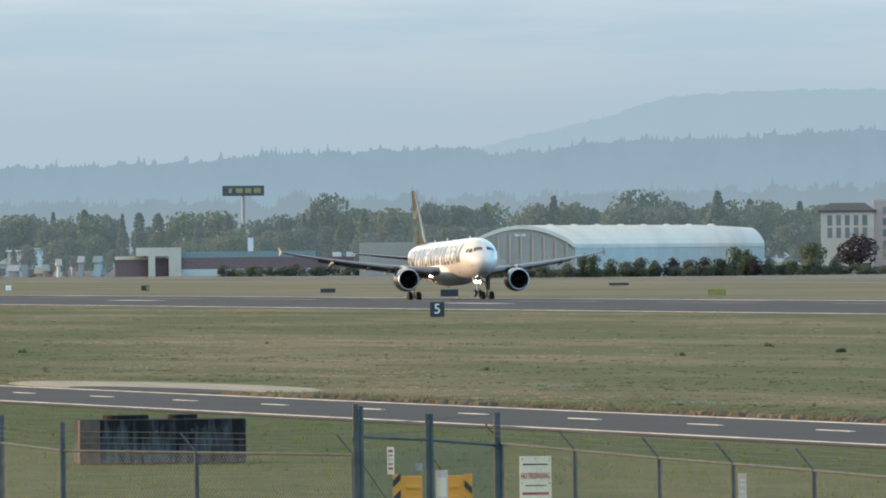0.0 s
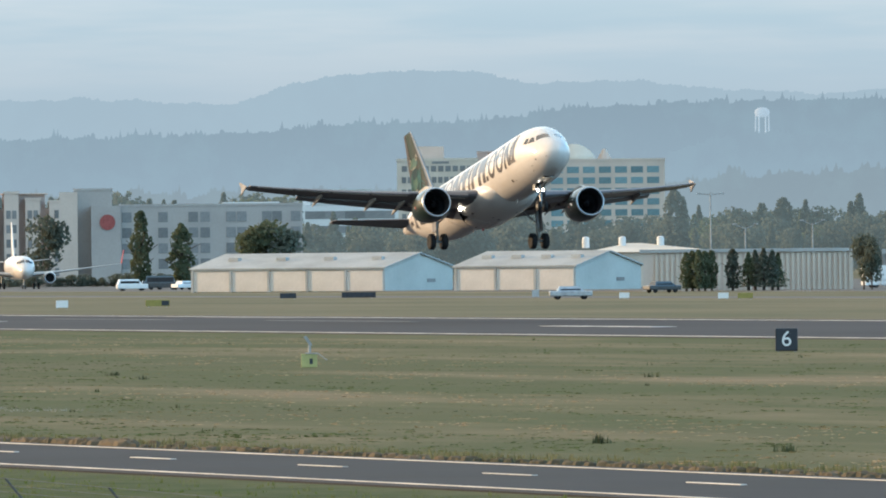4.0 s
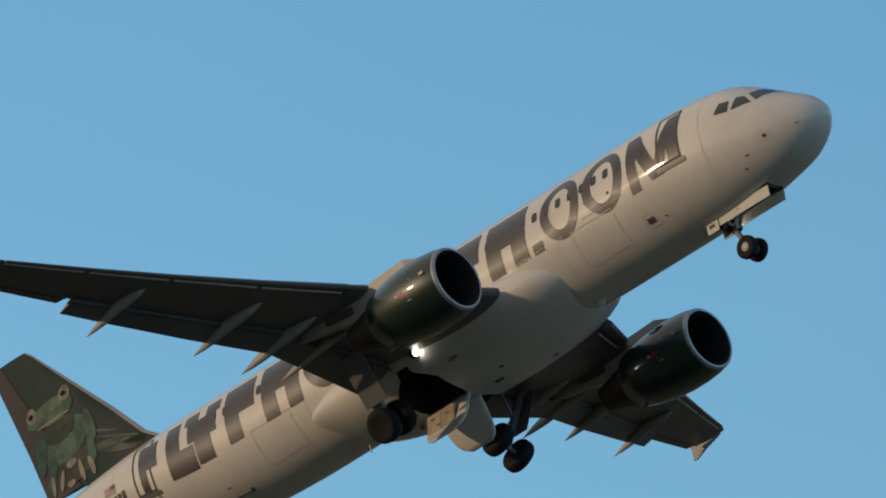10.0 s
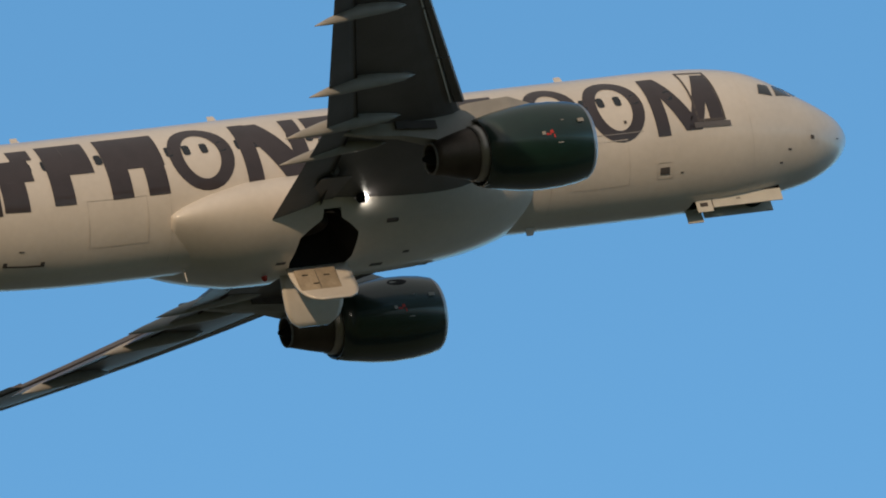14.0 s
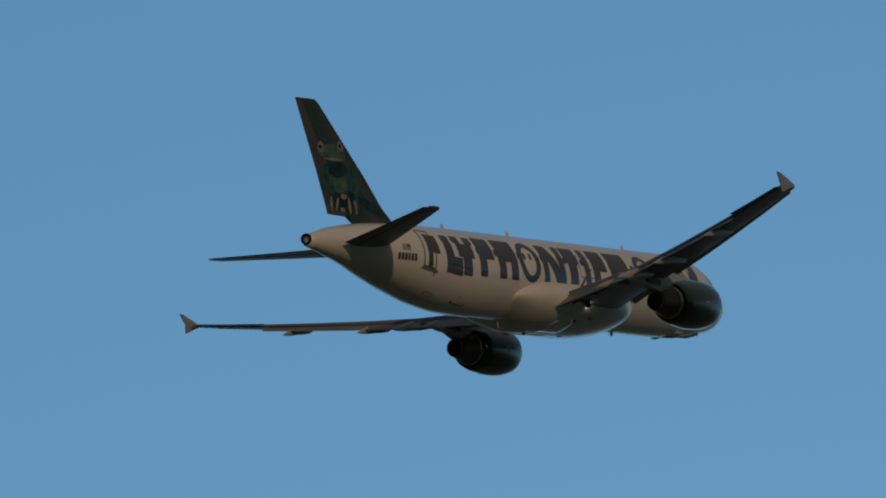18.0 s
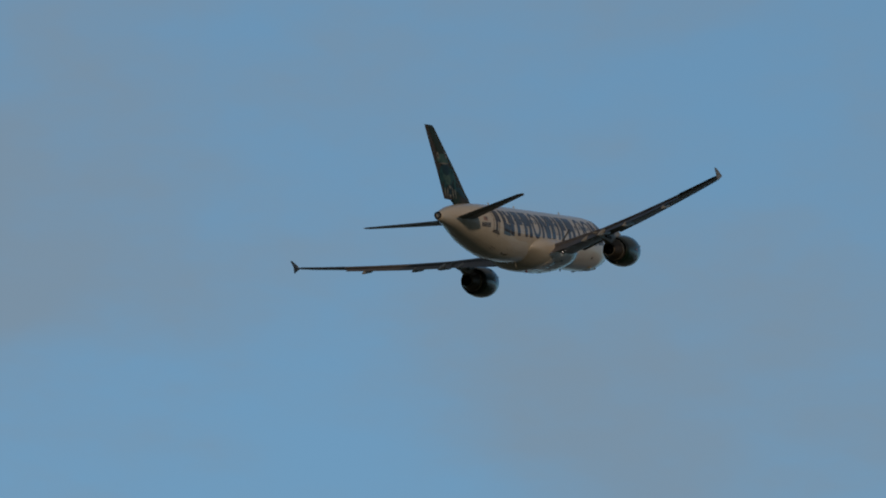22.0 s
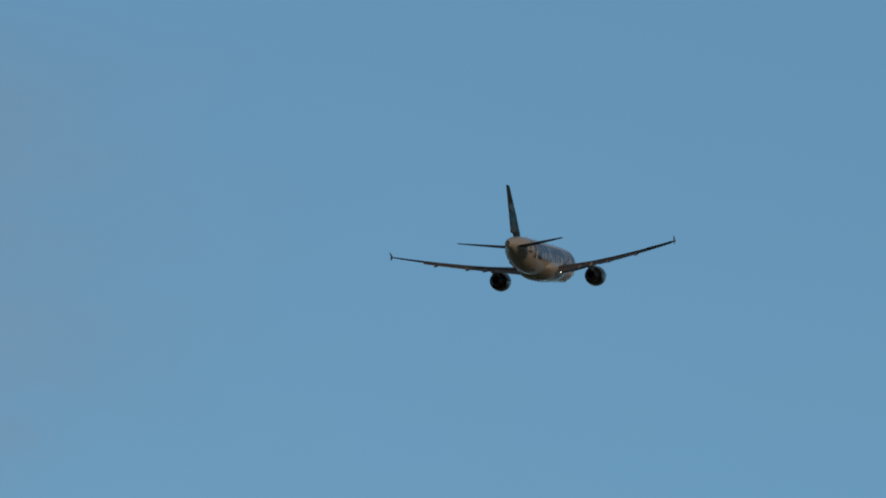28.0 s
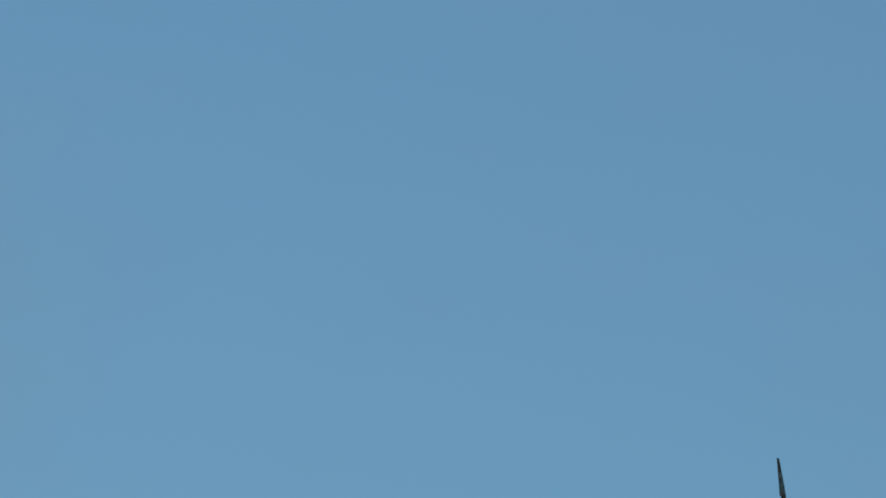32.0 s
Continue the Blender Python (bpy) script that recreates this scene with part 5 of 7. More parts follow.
def billboard():
    r = 3300.0
    k = r / ARC
    b = thing("pole_sign", "tall dark grey roadside sign with plain yellow blocks on a pole", "sign", site(433, r))
    part("pole", rod((0, 0, 0), (0, 0, rise(108, r)), 0.55, 14), STEEL, b, "grey steel pole")
    x, z0, z1 = 37 * k, rise(107, r), rise(125, r)
    # board and blocks muted: distance haze put into their base colours
    board = part("board", box(-x, x, -0.6, 0.6, z0, z1, bevel=0.1), material("grey_sign_face", (0.095, 0.10, 0.105), 0.6), b, "dark grey sign board")
    ym = material("faded_sign_yellow", (0.36, 0.31, 0.12), 0.6)
    for i, w in enumerate((0.10, 0.20, 0.18, 0.20)):
        cx = -x * 0.62 + x * 0.43 * i
        part("sign_block", box(cx - x * w * 0.8, cx + x * w * 0.8, -0.72, -0.6, z0 + (z1 - z0) * 0.28, z0 + (z1 - z0) * 0.74), ym, board, "plain yellow block")


billboard()


def hotels():
    # small old-style block with a brown roof
    r = 2400.0
    k = r / ARC
    c = thing("old_office", "cream three-storey block with a brown hipped roof", "building", site(1498, r))
    x0, x1, w = block(c, 1454, 1548, 1498, r, rise(68, r), 0, 20, CREAM, label="cream wall")
    windows(w, x0 + 1, x1 - 1, rise(20, r), rise(64, r), 5, 2, -0.05, 1.0, 2.2)
    part("cornice", box(x0 - 0.6, x1 + 0.6, -0.6, 20.6, rise(68, r), rise(71, r)), CASTLEROOF, c, "brown cornice")
    bm = bmesh.new()
    z = rise(71, r)
    part("roof", rings([[(x0 - .3, -.3, z), (x1 + .3, -.3, z), (x1 + .3, 20.3, z), (x0 - .3, 20.3, z)], [(x0 + 2, 4, rise(84, r)), (x1 - 2, 4, rise(84, r)), (x1 - 2, 16, rise(84, r)), (x0 + 2, 16, rise(84, r))]], bm), CASTLEROOF, c, "brown roof")
    x0, x1, w = block(c, 1548, 1632, 1498, r, rise(84, r), 2, 20, PINKWALL, "side_block", label="warm grey side block", parapet=0.6)
    windows(w, x0 + 1, x1 - 1, rise(0, r), rise(80, r), 3, 4, 1.95, 0.9, 1.5)
    # tan hotel with upright bays
    r = 2350.0
    k = r / ARC
    h = thing("tan_hotel", "five-storey tan hotel with upright bays and paired windows", "hotel", site(1740, r))
    # recess darker, bays lighter: shade and sun put into the stucco colours
    block(h, 1633, 1860, 1740, r, rise(96, r), 3, 22, PINKWALL, label="shaded recess wall")
    for i, u in enumerate((1634, 1672, 1706, 1742, 1780, 1822)):
        top = rise((104, 118, 106, 122, 110, 106)[i], r)
        x0, x1, w = block(h, u, u + 26, 1740, r, top, 0, 24, TANWALL, "bay", label="sunlit tan bay", parapet=0.5)
        windows(w, x0 + 0.3, x1 - 0.3, rise(-30, r), rise(98, r), 2 if i in (2, 3, 4) else 1, 5, -0.05, 0.9, 1.7)
    block(h, 1739, 1815, 1740, r, rise(121, r), 8, 10, PINKWALL, "penthouse", rise(96, r), "flat-roofed penthouse")
    block(h, 1733, 1820, 1740, r, rise(123, r), 7, 12, TANWALL, "penthouse_roof", rise(121.2, r))
    # grey slab hotel with a red disc
    r = 2250.0
    g = thing("grey_hotel", "long grey concrete hotel with dark windows and a red disc", "hotel", site(2050, r))
    k = r / ARC
    block(g, 1840, 1872, 2050, r, rise(124, r), 0, 16, TANWALL, "tower", label="tan stair tower")
    x0, x1, w = block(g, 1866, 1932, 2050, r, rise(126, r), 4, 20, GREYWALL, "core", label="grey lift core", parapet=0.5)
    x0, x1, w = block(g, 1896, 1948, 2050, r, rise(99, r), -1, 24, GREYWALL, "end_wall", label="blank grey end wall")
    disc = part("red_disc", lathe([(-1.25, 0.02), (-1.25, 1.55), (-1.02, 1.55)], 28, "Y", (1925 - 2050) * k, 0, rise(70, r)), REDDISC, w, "faded red disc")
    x0, x1, w = block(g, 1948, 2270, 2050, r, rise(97, r), 2, 22, GREYWALL, "slab", label="grey slab", parapet=0.5)
    zt, zb = rise(92, r), rise(-46, r)
    for ua, ub, n in ((1952, 1966, 1), (2012, 2034, 1), (2066, 2108, 2), (2134, 2172, 2), (2198, 2234, 2), (2248, 2268, 1)):
        windows(w, (ua - 2050) * k, (ub - 2050) * k, zb, zt, n, 5, 1.95, 1.9, 2.0)
    block(g, 2128, 2230, 2050, r, rise(104, r), 10, 6, WHITEPLAIN, "roof_plant", rise(97.5, r), "white roof plant")
    # low blue-topped office
    r = 2900.0
    b = thing("blue_office", "white office with a pale blue upper storey", "building", site(2335, r))
    k = r / ARC
    x0, x1, w = block(b, 2268, 2440, 2335, r, rise(96, r), 0, 20, WHITEPLAIN, label="white wall")
    windows(w, x0 + 1, x1 - 1, rise(40, r), rise(92, r), 9, 2, -0.05, 2.6, 2.0)
    block(b, 2282, 2392, 2335, r, rise(121, r), 4, 14, LIGHTBLUE, "upper_storey", rise(96.5, r), "pale blue upper storey", 0.5)
    block(b, 2270, 2284, 2335, r, rise(119, r), 3, 8, WHITEPLAIN, "stair_head", rise(96.5, r), "white stair head")
    # tall cream and teal hotel
    r = 3000.0
    k = r / ARC
    e = thing("tall_hotel", "eight-storey cream hotel with a teal glazed wing and a domed roof", "hotel", site(2660, r))
    x0, x1, w = block(e, 2438, 2580, 2660, r, rise(172, r), 0, 30, CREAM, "west_wing", label="cream wing", parapet=0.8)
    windows(w, x0 + 1, x1 - 1, rise(20, r), rise(150, r), 12, 6, -0.05, 1.15, 1.6)
    windows(w, x0 + 1, x1 - 1, rise(150, r), rise(168, r), 10, 1, -0.05, 1.4, 1.5)
    part("logo_bar", box((2500 - 2660) * k, (2530 - 2660) * k, -0.2, -0.02, rise(168, r), rise(172, r)), DARKWIN, w, "plain dark sign bar")
    block(e, 2467, 2520, 2660, r, rise(199, r), 10, 14, TANWALL, "penthouse", rise(172.5, r), "tan penthouse")
    x0, x1, w = block(e, 2580, 2630, 2660, r, rise(186, r), 4, 26, PINKWALL, "link", label="grey link", parapet=0.5)
    block(e, 2630, 2700, 2660, r, rise(200, r), 0, 26, TANWALL, "core", label="tan core", parapet=0.6)
    x0, x1, w = block(e, 2700, 2912, 2660, r, rise(170, r), 3, 28, TANWALL, "east_wing", label="tan wing with teal windows", parapet=0.6)
    windows(w, x0 + 1, x1 - 1, rise(12, r), rise(164, r), 7, 8, 2.95, 3.2, 1.7, TEALWIN)
    bm = bmesh.new()
    n = 10
    xs = [((2712 + 80 * i / n) - 2660) * k for i in range(n + 1)]
    arc = [(x, rise(171, r) + (rise(201, r) - rise(171, r)) * math.sin(math.pi * i / n) ** 0.7) for i, x in enumerate(xs)]
    part("vault", rings([[(x, y, z) for x, z in arc] for y in (5.0, 25.0)], bm), WHITEROOF, e, "pale glazed vault", smooth=True)
    part("finial", rod(((2806 - 2660) * k, 12, rise(171, r)), ((2806 - 2660) * k, 12, rise(192, r)), 2.2, 10, None, 0.4), TANWALL, e, "small tan turret")


hotels()


def slatted_building():
    r = 1500.0
    k = r / ARC
    b = thing("flat_warehouse", "flat-roofed warehouse with pale upright ribs", "building", site(3060, r))
    x0, x1, w = block(b, 2872, 3243, 3060, r, rise(6, r), 0, 30, TANWALL, label="tan wall")
    part("roof", box(x0 - 0.5, x1 + 0.5, -0.5, 30.5, rise(6, r), rise(12, r)), GREYROOF, b, "grey flat roof")
    for i in range(38):
        x = x0 + (x1 - x0) * (0.05 + 0.95 * (i + 0.5) / 38)
        part("rib", box(x - 0.16, x + 0.16, -0.25, -0.01, 0, rise(5, r)), CREAM, w, "pale rib")
    r = 1720.0
    k = r / ARC
    f = thing("white_roof_shed", "shed with a low white pitched roof and vents", "building", site(2890, r))
    x0, x1, w = block(f, 2774, 3009, 2890, r, rise(8, r), 0, 26, CREAM, label="cream wall")
    bm = bmesh.new()
    z0, z1 = rise(8, r), rise(24, r)
    part("roof", rings([[(x0 - .5, -.8, z0), (x1 + .5, -.8, z0), (x1 + .5, 26.8, z0), (x0 - .5, 26.8, z0)], [(x0 + 6, 12, z1), (x1 - 12, 12, z1), (x1 - 12, 14, z1), (x0 + 6, 14, z1)]], bm), WHITEROOF, f, "white low roof")
    for u in (2770, 2835, 2903):
        part("roof_vent", lathe([(rise(16, r), 0.55), (rise(34, r), 0.55), (rise(36, r), 0.3), (rise(36.4, r), 0.02)], 14, "Z", (u - 2890) * k, 9, 0), WHITEPLAIN, f, "white roof vent")
    r = 1620.0
    k = r / ARC
    c = thing("canopy", "long grey canopy roof over parked trucks", "building", site(3350, r))
    x0, x1 = (3294 - 3350) * k, (3408 - 3350) * k
    part("roof", box(x0, x1, 0, 14, rise(0, r), rise(9, r)), GREYROOF, c, "grey canopy roof")
    part("back_wall", box(x0, x1, 13.6, 13.9, 0, rise(0, r)), GREYWALL, c, "shaded back wall")
    for i in range(5):
        x = x0 + (x1 - x0) * (i + 0.1) / 4.25
        part("post", box(x, x + 0.25, 0.3, 0.55, 0, rise(0, r)), STEEL, c, "steel post")
    r = 4550.0
    k = r / ARC
    w = thing("water_tower", "pale water tower on legs on the wooded hill", "tower", site(3085, r))
    zb, zt = 0.0, rise(262, r)
    for i in range(6):
        a = math.pi * i / 3
        # legs and tank glow in the haze colour
        part("leg", rod((3.6 * math.cos(a), 3.6 * math.sin(a), zb), (2.6 * math.cos(a), 2.6 * math.sin(a), rise(248, r)), 0.28, 8), HAZEPALE, w, "pale leg")
    part("tank", lathe([(rise(244, r), 0.3), (rise(246, r), 2.6), (rise(250, r), 3.0), (rise(256, r), 3.0), (rise(261, r), 1.6), (zt, 0.05)], 20, "Z"), HAZEPALE, w, "pale rounded tank", smooth=True)


def hill_material(name, wood, haze_glow, mixf, foot=0.0, low=20.0, high=70.0):
    """Wooded distance: dark woods with the haze painted in as blue-grey emission."""
    m = bpy.data.materials.new(name)
    m.use_nodes = True
    n, l = m.node_tree.nodes, m.node_tree.links
    b, out = n["Principled BSDF"], n["Material Output"]
    b.inputs["Roughness"].default_value = 1.0
    co, t, r, x = n.new("ShaderNodeTexCoord"), n.new("ShaderNodeTexNoise"), n.new("ShaderNodeMapRange"), n.new("ShaderNodeMix")
    t.inputs["Scale"].default_value, t.inputs["Detail"].default_value, t.inputs["Roughness"].default_value = 0.02, 8, 0.65
    x.data_type = "RGBA"
    r.inputs[1].default_value, r.inputs[2].default_value = 0.40, 0.62
    l.new(co.outputs["Object"], t.inputs["Vector"])
    l.new(t.outputs["Fac"], r.inputs[0])
    l.new(r.outputs[0], x.inputs[0])
    x.inputs[6].default_value, x.inputs[7].default_value = (*wood, 1), (*[c * 4.5 for c in wood], 1)
    l.new(x.outputs[2], b.inputs["Base Color"])
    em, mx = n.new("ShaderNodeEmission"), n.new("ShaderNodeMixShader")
    em.inputs[0].default_value = (*haze_glow, 1)
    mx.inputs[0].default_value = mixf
    if foot:  # a larger share of the haze emission low down
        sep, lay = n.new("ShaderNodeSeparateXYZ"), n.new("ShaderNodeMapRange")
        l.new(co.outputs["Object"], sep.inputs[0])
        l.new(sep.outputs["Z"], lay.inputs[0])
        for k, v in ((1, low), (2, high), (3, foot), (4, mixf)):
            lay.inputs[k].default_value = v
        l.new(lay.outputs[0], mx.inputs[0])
    fine, both = n.new("ShaderNodeTexNoise"), n.new("ShaderNodeMath")
    fine.inputs["Scale"].default_value, fine.inputs["Detail"].default_value = 0.09, 5
    l.new(co.outputs["Object"], fine.inputs["Vector"])
    both.operation = "MULTIPLY_ADD"
    l.new(fine.outputs["Fac"], both.inputs[0])
    both.inputs[1].default_value = 0.9
    half = n.new("ShaderNodeMath")
    half.operation = "MULTIPLY_ADD"
    l.new(t.outputs["Fac"], half.inputs[0])
    half.inputs[1].default_value, half.inputs[2].default_value = 0.9, -0.40
    l.new(half.outputs[0], both.inputs[2])
    l.new(both.outputs[0], r.inputs[0])
    l.new(b.outputs[0], mx.inputs[1])
    l.new(em.outputs[0], mx.inputs[2])
    l.new(mx.outputs[0], out.inputs[0])
    return m


# second colour of each: distance haze, painted as emission
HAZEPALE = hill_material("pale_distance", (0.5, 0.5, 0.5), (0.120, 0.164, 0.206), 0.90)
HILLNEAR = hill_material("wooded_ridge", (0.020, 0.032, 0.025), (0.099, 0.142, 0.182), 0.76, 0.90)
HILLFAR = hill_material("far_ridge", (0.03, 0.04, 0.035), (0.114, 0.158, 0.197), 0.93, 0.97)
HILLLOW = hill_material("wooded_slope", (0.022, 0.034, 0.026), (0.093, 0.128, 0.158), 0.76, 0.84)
slatted_building()


def ridge(name, r, us, vs, mat, rough, trees, label, seed, low=-30):
    """A far ridge with a tree-toothed top, as a thin curved backdrop; us in arcs, vs heights in arcs above the horizon."""
    f = smooth_table(us, vs)
    rnd = random.Random(seed)
    bm = bmesh.new()
    u, prev = us[0], None
    while u < us[-1]:
        base = f(u) + rough * (noise.noise((u * 0.02, seed, 0)) + 0.5 * noise.noise((u * 0.07, seed, 5))) + 0.45 * trees * noise.noise((u * 0.045, seed, 9))
        pts = [(0, 0.0)]
        if trees:
            h = trees * rnd.uniform(0.2, 1.0) ** 2.2
            w = rnd.uniform(5, 11)
            if rnd.random() < 0.55:
                pts = [(0, 0.1 * h), (w * 0.30, 0.45 * h), (w * 0.5, h), (w * 0.7, 0.5 * h)]
            else:
                pts = [(0, 0.15 * h), (w * 0.2, 0.5 * h), (w * 0.5, 0.62 * h), (w * 0.8, 0.45 * h)]
        else:
            w = 14
        for du, dv in pts:
            a, b = spot(u + du, r, rise(low, r)), spot(u + du, r, rise(base + dv, r))
            cur = (bm.verts.new(a), bm.verts.new(b))
            if prev:
                bm.faces.new((prev[0], cur[0], cur[1], prev[1]))
            prev = cur
        u += w
    return solid(name, bm, mat, label, "hills", kind="structure")


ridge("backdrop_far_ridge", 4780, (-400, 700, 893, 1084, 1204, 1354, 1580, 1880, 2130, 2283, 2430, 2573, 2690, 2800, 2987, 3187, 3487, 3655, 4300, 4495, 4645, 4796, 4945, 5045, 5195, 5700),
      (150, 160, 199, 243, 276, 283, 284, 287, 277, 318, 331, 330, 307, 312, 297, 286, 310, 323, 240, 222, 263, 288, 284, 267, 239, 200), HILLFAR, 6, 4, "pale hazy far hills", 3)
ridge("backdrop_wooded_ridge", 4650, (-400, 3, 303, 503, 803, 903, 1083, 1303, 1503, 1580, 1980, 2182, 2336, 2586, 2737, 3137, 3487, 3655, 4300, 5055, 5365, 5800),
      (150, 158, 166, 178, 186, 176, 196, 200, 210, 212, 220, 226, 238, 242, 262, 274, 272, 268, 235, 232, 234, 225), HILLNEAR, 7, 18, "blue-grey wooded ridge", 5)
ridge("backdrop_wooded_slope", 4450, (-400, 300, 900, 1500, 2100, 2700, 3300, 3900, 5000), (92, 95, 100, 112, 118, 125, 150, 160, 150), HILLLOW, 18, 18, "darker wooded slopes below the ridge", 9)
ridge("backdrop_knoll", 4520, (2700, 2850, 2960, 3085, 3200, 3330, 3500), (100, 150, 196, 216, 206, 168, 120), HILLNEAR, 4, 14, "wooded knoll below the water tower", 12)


# ---- trees ----
LEAFDARK = material("dark_foliage", (0.122, 0.142, 0.110), 0.85, vary=0.12, scale=0.35, fine=1.5, tint=(0.108, 0.126, 0.102), spread=0.2)
LEAFMID = material("green_foliage", (0.125, 0.148, 0.086), 0.85, vary=0.15, scale=0.35, fine=1.5, tint=(0.090, 0.110, 0.068), spread=0.2)
LEAFPLUM = material("plum_foliage", (0.064, 0.056, 0.062), 0.85, vary=0.15, scale=0.35, fine=1.5, spread=0.15)
def thin_leaf(leaf):
    """Thin leaves let light through."""
    nt = leaf.node_tree
    glow, blend = nt.nodes.new("ShaderNodeBsdfTranslucent"), nt.nodes.new("ShaderNodeMixShader")
    nt.links.new(nt.nodes["Principled BSDF"].inputs["Base Color"].links[0].from_socket, glow.inputs[0])
    blend.inputs[0].default_value = 0.5
    nt.links.new(nt.nodes["Principled BSDF"].outputs[0], blend.inputs[1])
    nt.links.new(glow.outputs[0], blend.inputs[2])
    nt.links.new(blend.outputs[0], nt.nodes["Material Output"].inputs[0])


for leaf in (LEAFDARK, LEAFMID, LEAFPLUM):
    thin_leaf(leaf)
BARK = material("bark", (0.07, 0.055, 0.045), 0.9)


def leaf_cloud(count, place, size, seed):
    rnd = random.Random(seed)
    verts, faces = [], []
    for _ in range(count):
        p, out = place(rnd)
        s = size * rnd.uniform(0.6, 1.4)
        n = (Vector(out) + Vector((rnd.gauss(0, .6), rnd.gauss(0, .6), rnd.gauss(0, .6)))).normalized()
        a = n.orthogonal().normalized()
        a = Matrix.Rotation(rnd.uniform(0, 6.28), 3, n) @ a
        b = n.cross(a)
        k = len(verts)
        for c, d in ((-1, -0.5), (0.1, -0.9), (1, -0.2), (0.6, 0.8), (-0.5, 0.7)):
            verts.append(Vector(p) + a * c * s + b * d * s + n * 0.25 * s * (c * c - 0.5))
        faces.append((k, k + 1, k + 2, k + 3, k + 4))
    me = bpy.data.meshes.new("crown")
    me.from_pydata([tuple(v) for v in verts], [], faces)
    return me


def tree_proto(kind, mat, seed):
    """A tree one unit high at the origin, with a tapered trunk, limbs and a crown of small leaf clumps."""
    rnd = random.Random(seed)
    label = {"round": "leafy broad-crowned tree beside the airfield", "cone": "dark pointed conifer beside the airfield", "column": "narrow upright poplar-like tree"}[kind]
    ob = thing("tree", label, "tree", None, "airfield trees")
    bm = rod((0, 0, 0), (0, 0, 0.55), 0.028, 8, None, 0.014)
    for k in range(6):
        a = k * 2.4 + seed
        z = 0.22 + 0.06 * k
        rod((0, 0, z), (0.22 * math.cos(a), 0.22 * math.sin(a), z + 0.16), 0.010, 5, bm, 0.004)
    part("trunk", bm, BARK, ob)
    if kind == "round":
        lobes = [((0.26 * math.cos(a) * rnd.uniform(.5, 1), 0.26 * math.sin(a) * rnd.uniform(.5, 1), rnd.uniform(0.32, 0.80)), rnd.uniform(0.14, 0.24)) for a in [k * 2.4 for k in range(11)]] + [((0, 0, 0.82), 0.17)]

        def place(r):
            c, q = r.choice(lobes)
            d = Vector((r.gauss(0, 1), r.gauss(0, 1), r.gauss(0, 1))).normalized()
            return Vector(c) + d * q * r.uniform(0.75, 1.05), d
        me = leaf_cloud(1150, place, 0.029, seed)
    elif kind == "cone":
        def place(r):
            z = r.uniform(0.06, 1.0) ** 0.8
            a = r.uniform(0, 6.28)
            w = 0.24 * (1 - z) ** 0.85 * (0.72 + 0.28 * math.sin(z * 40 + 3 * a)) * r.uniform(0.6, 1.08) + 0.006
            return (w * math.cos(a), w * math.sin(a), z), (math.cos(a), math.sin(a), 0.4)
        me = leaf_cloud(900, place, 0.022, seed)
    else:
        def place(r):
            z = r.uniform(0.08, 1.0)
            a = r.uniform(0, 6.28)
            w = 0.15 * math.sin(math.pi * min(1, z * 0.9 + 0.08)) ** 0.6 * (0.8 + 0.25 * math.sin(z * 17 + 2 * a)) * r.uniform(0.7, 1.05)
            return (w * math.cos(a), w * math.sin(a), z), (math.cos(a), math.sin(a), 0.3)
        me = leaf_cloud(900, place, 0.024, seed)
    me.materials.append(mat)
    part("crown", me, None, ob)
    return ob


PROTO = {}
WOOD = {"dark": [], "mid": []}
for kind in ("round", "cone", "column"):
    for nm, mat in (("dark", LEAFDARK), ("mid", LEAFMID)):
        for v in range(2):
            PROTO[kind, nm, v] = tree_proto(kind, mat, 11 + v * 5 + len(kind))
PROTO["round", "plum", 0] = tree_proto("round", LEAFPLUM, 40)
used = set()
tr = random.Random(77)


def plant(u, r, v, kind="round", tone="dark", wide=1.0):
    if r > 2230 and v > 20 and tone != "plum":
        return wood(u, r, v, kind, tone, wide)
    key = (kind, tone, 0 if tone == "plum" else tr.randrange(2))
    h = rise(v, r)
    w = h * wide * tr.uniform(0.9, 1.1)
    m = Matrix.LocRotScale(spot(u, r), Euler((0, 0, tr.uniform(0, 6.28))), (w, w, h))
    if key not in used:
        used.add(key)
        PROTO[key].matrix_basis = m
        return PROTO[key]
    src = PROTO[key]
    keep = src.matrix_basis.copy()
    src.matrix_basis = Matrix.Identity(4)
    ob = copy_thing(src, m)
    src.matrix_basis = keep
    return ob


CROWN = {k: np.array([tuple(v.co) for c in ob.children if c.name.startswith("crown") for v in c.data.vertices]) for k, ob in PROTO.items() if k[1] != "plum"}


def wood(u, r, v, kind, tone, wide):
    """Adds one far tree's foliage to a joined belt."""
    co = CROWN[kind, tone, tr.randrange(2)]
    h = rise(v, r)
    a, w, p = tr.uniform(0, 6.28), h * wide, spot(u, r)
    x, y = co[:, 0] * w, co[:, 1] * w
    WOOD[tone].append(np.stack([p.x + x * math.cos(a) - y * math.sin(a), p.y + x * math.sin(a) + y * math.cos(a), co[:, 2] * h], 1))


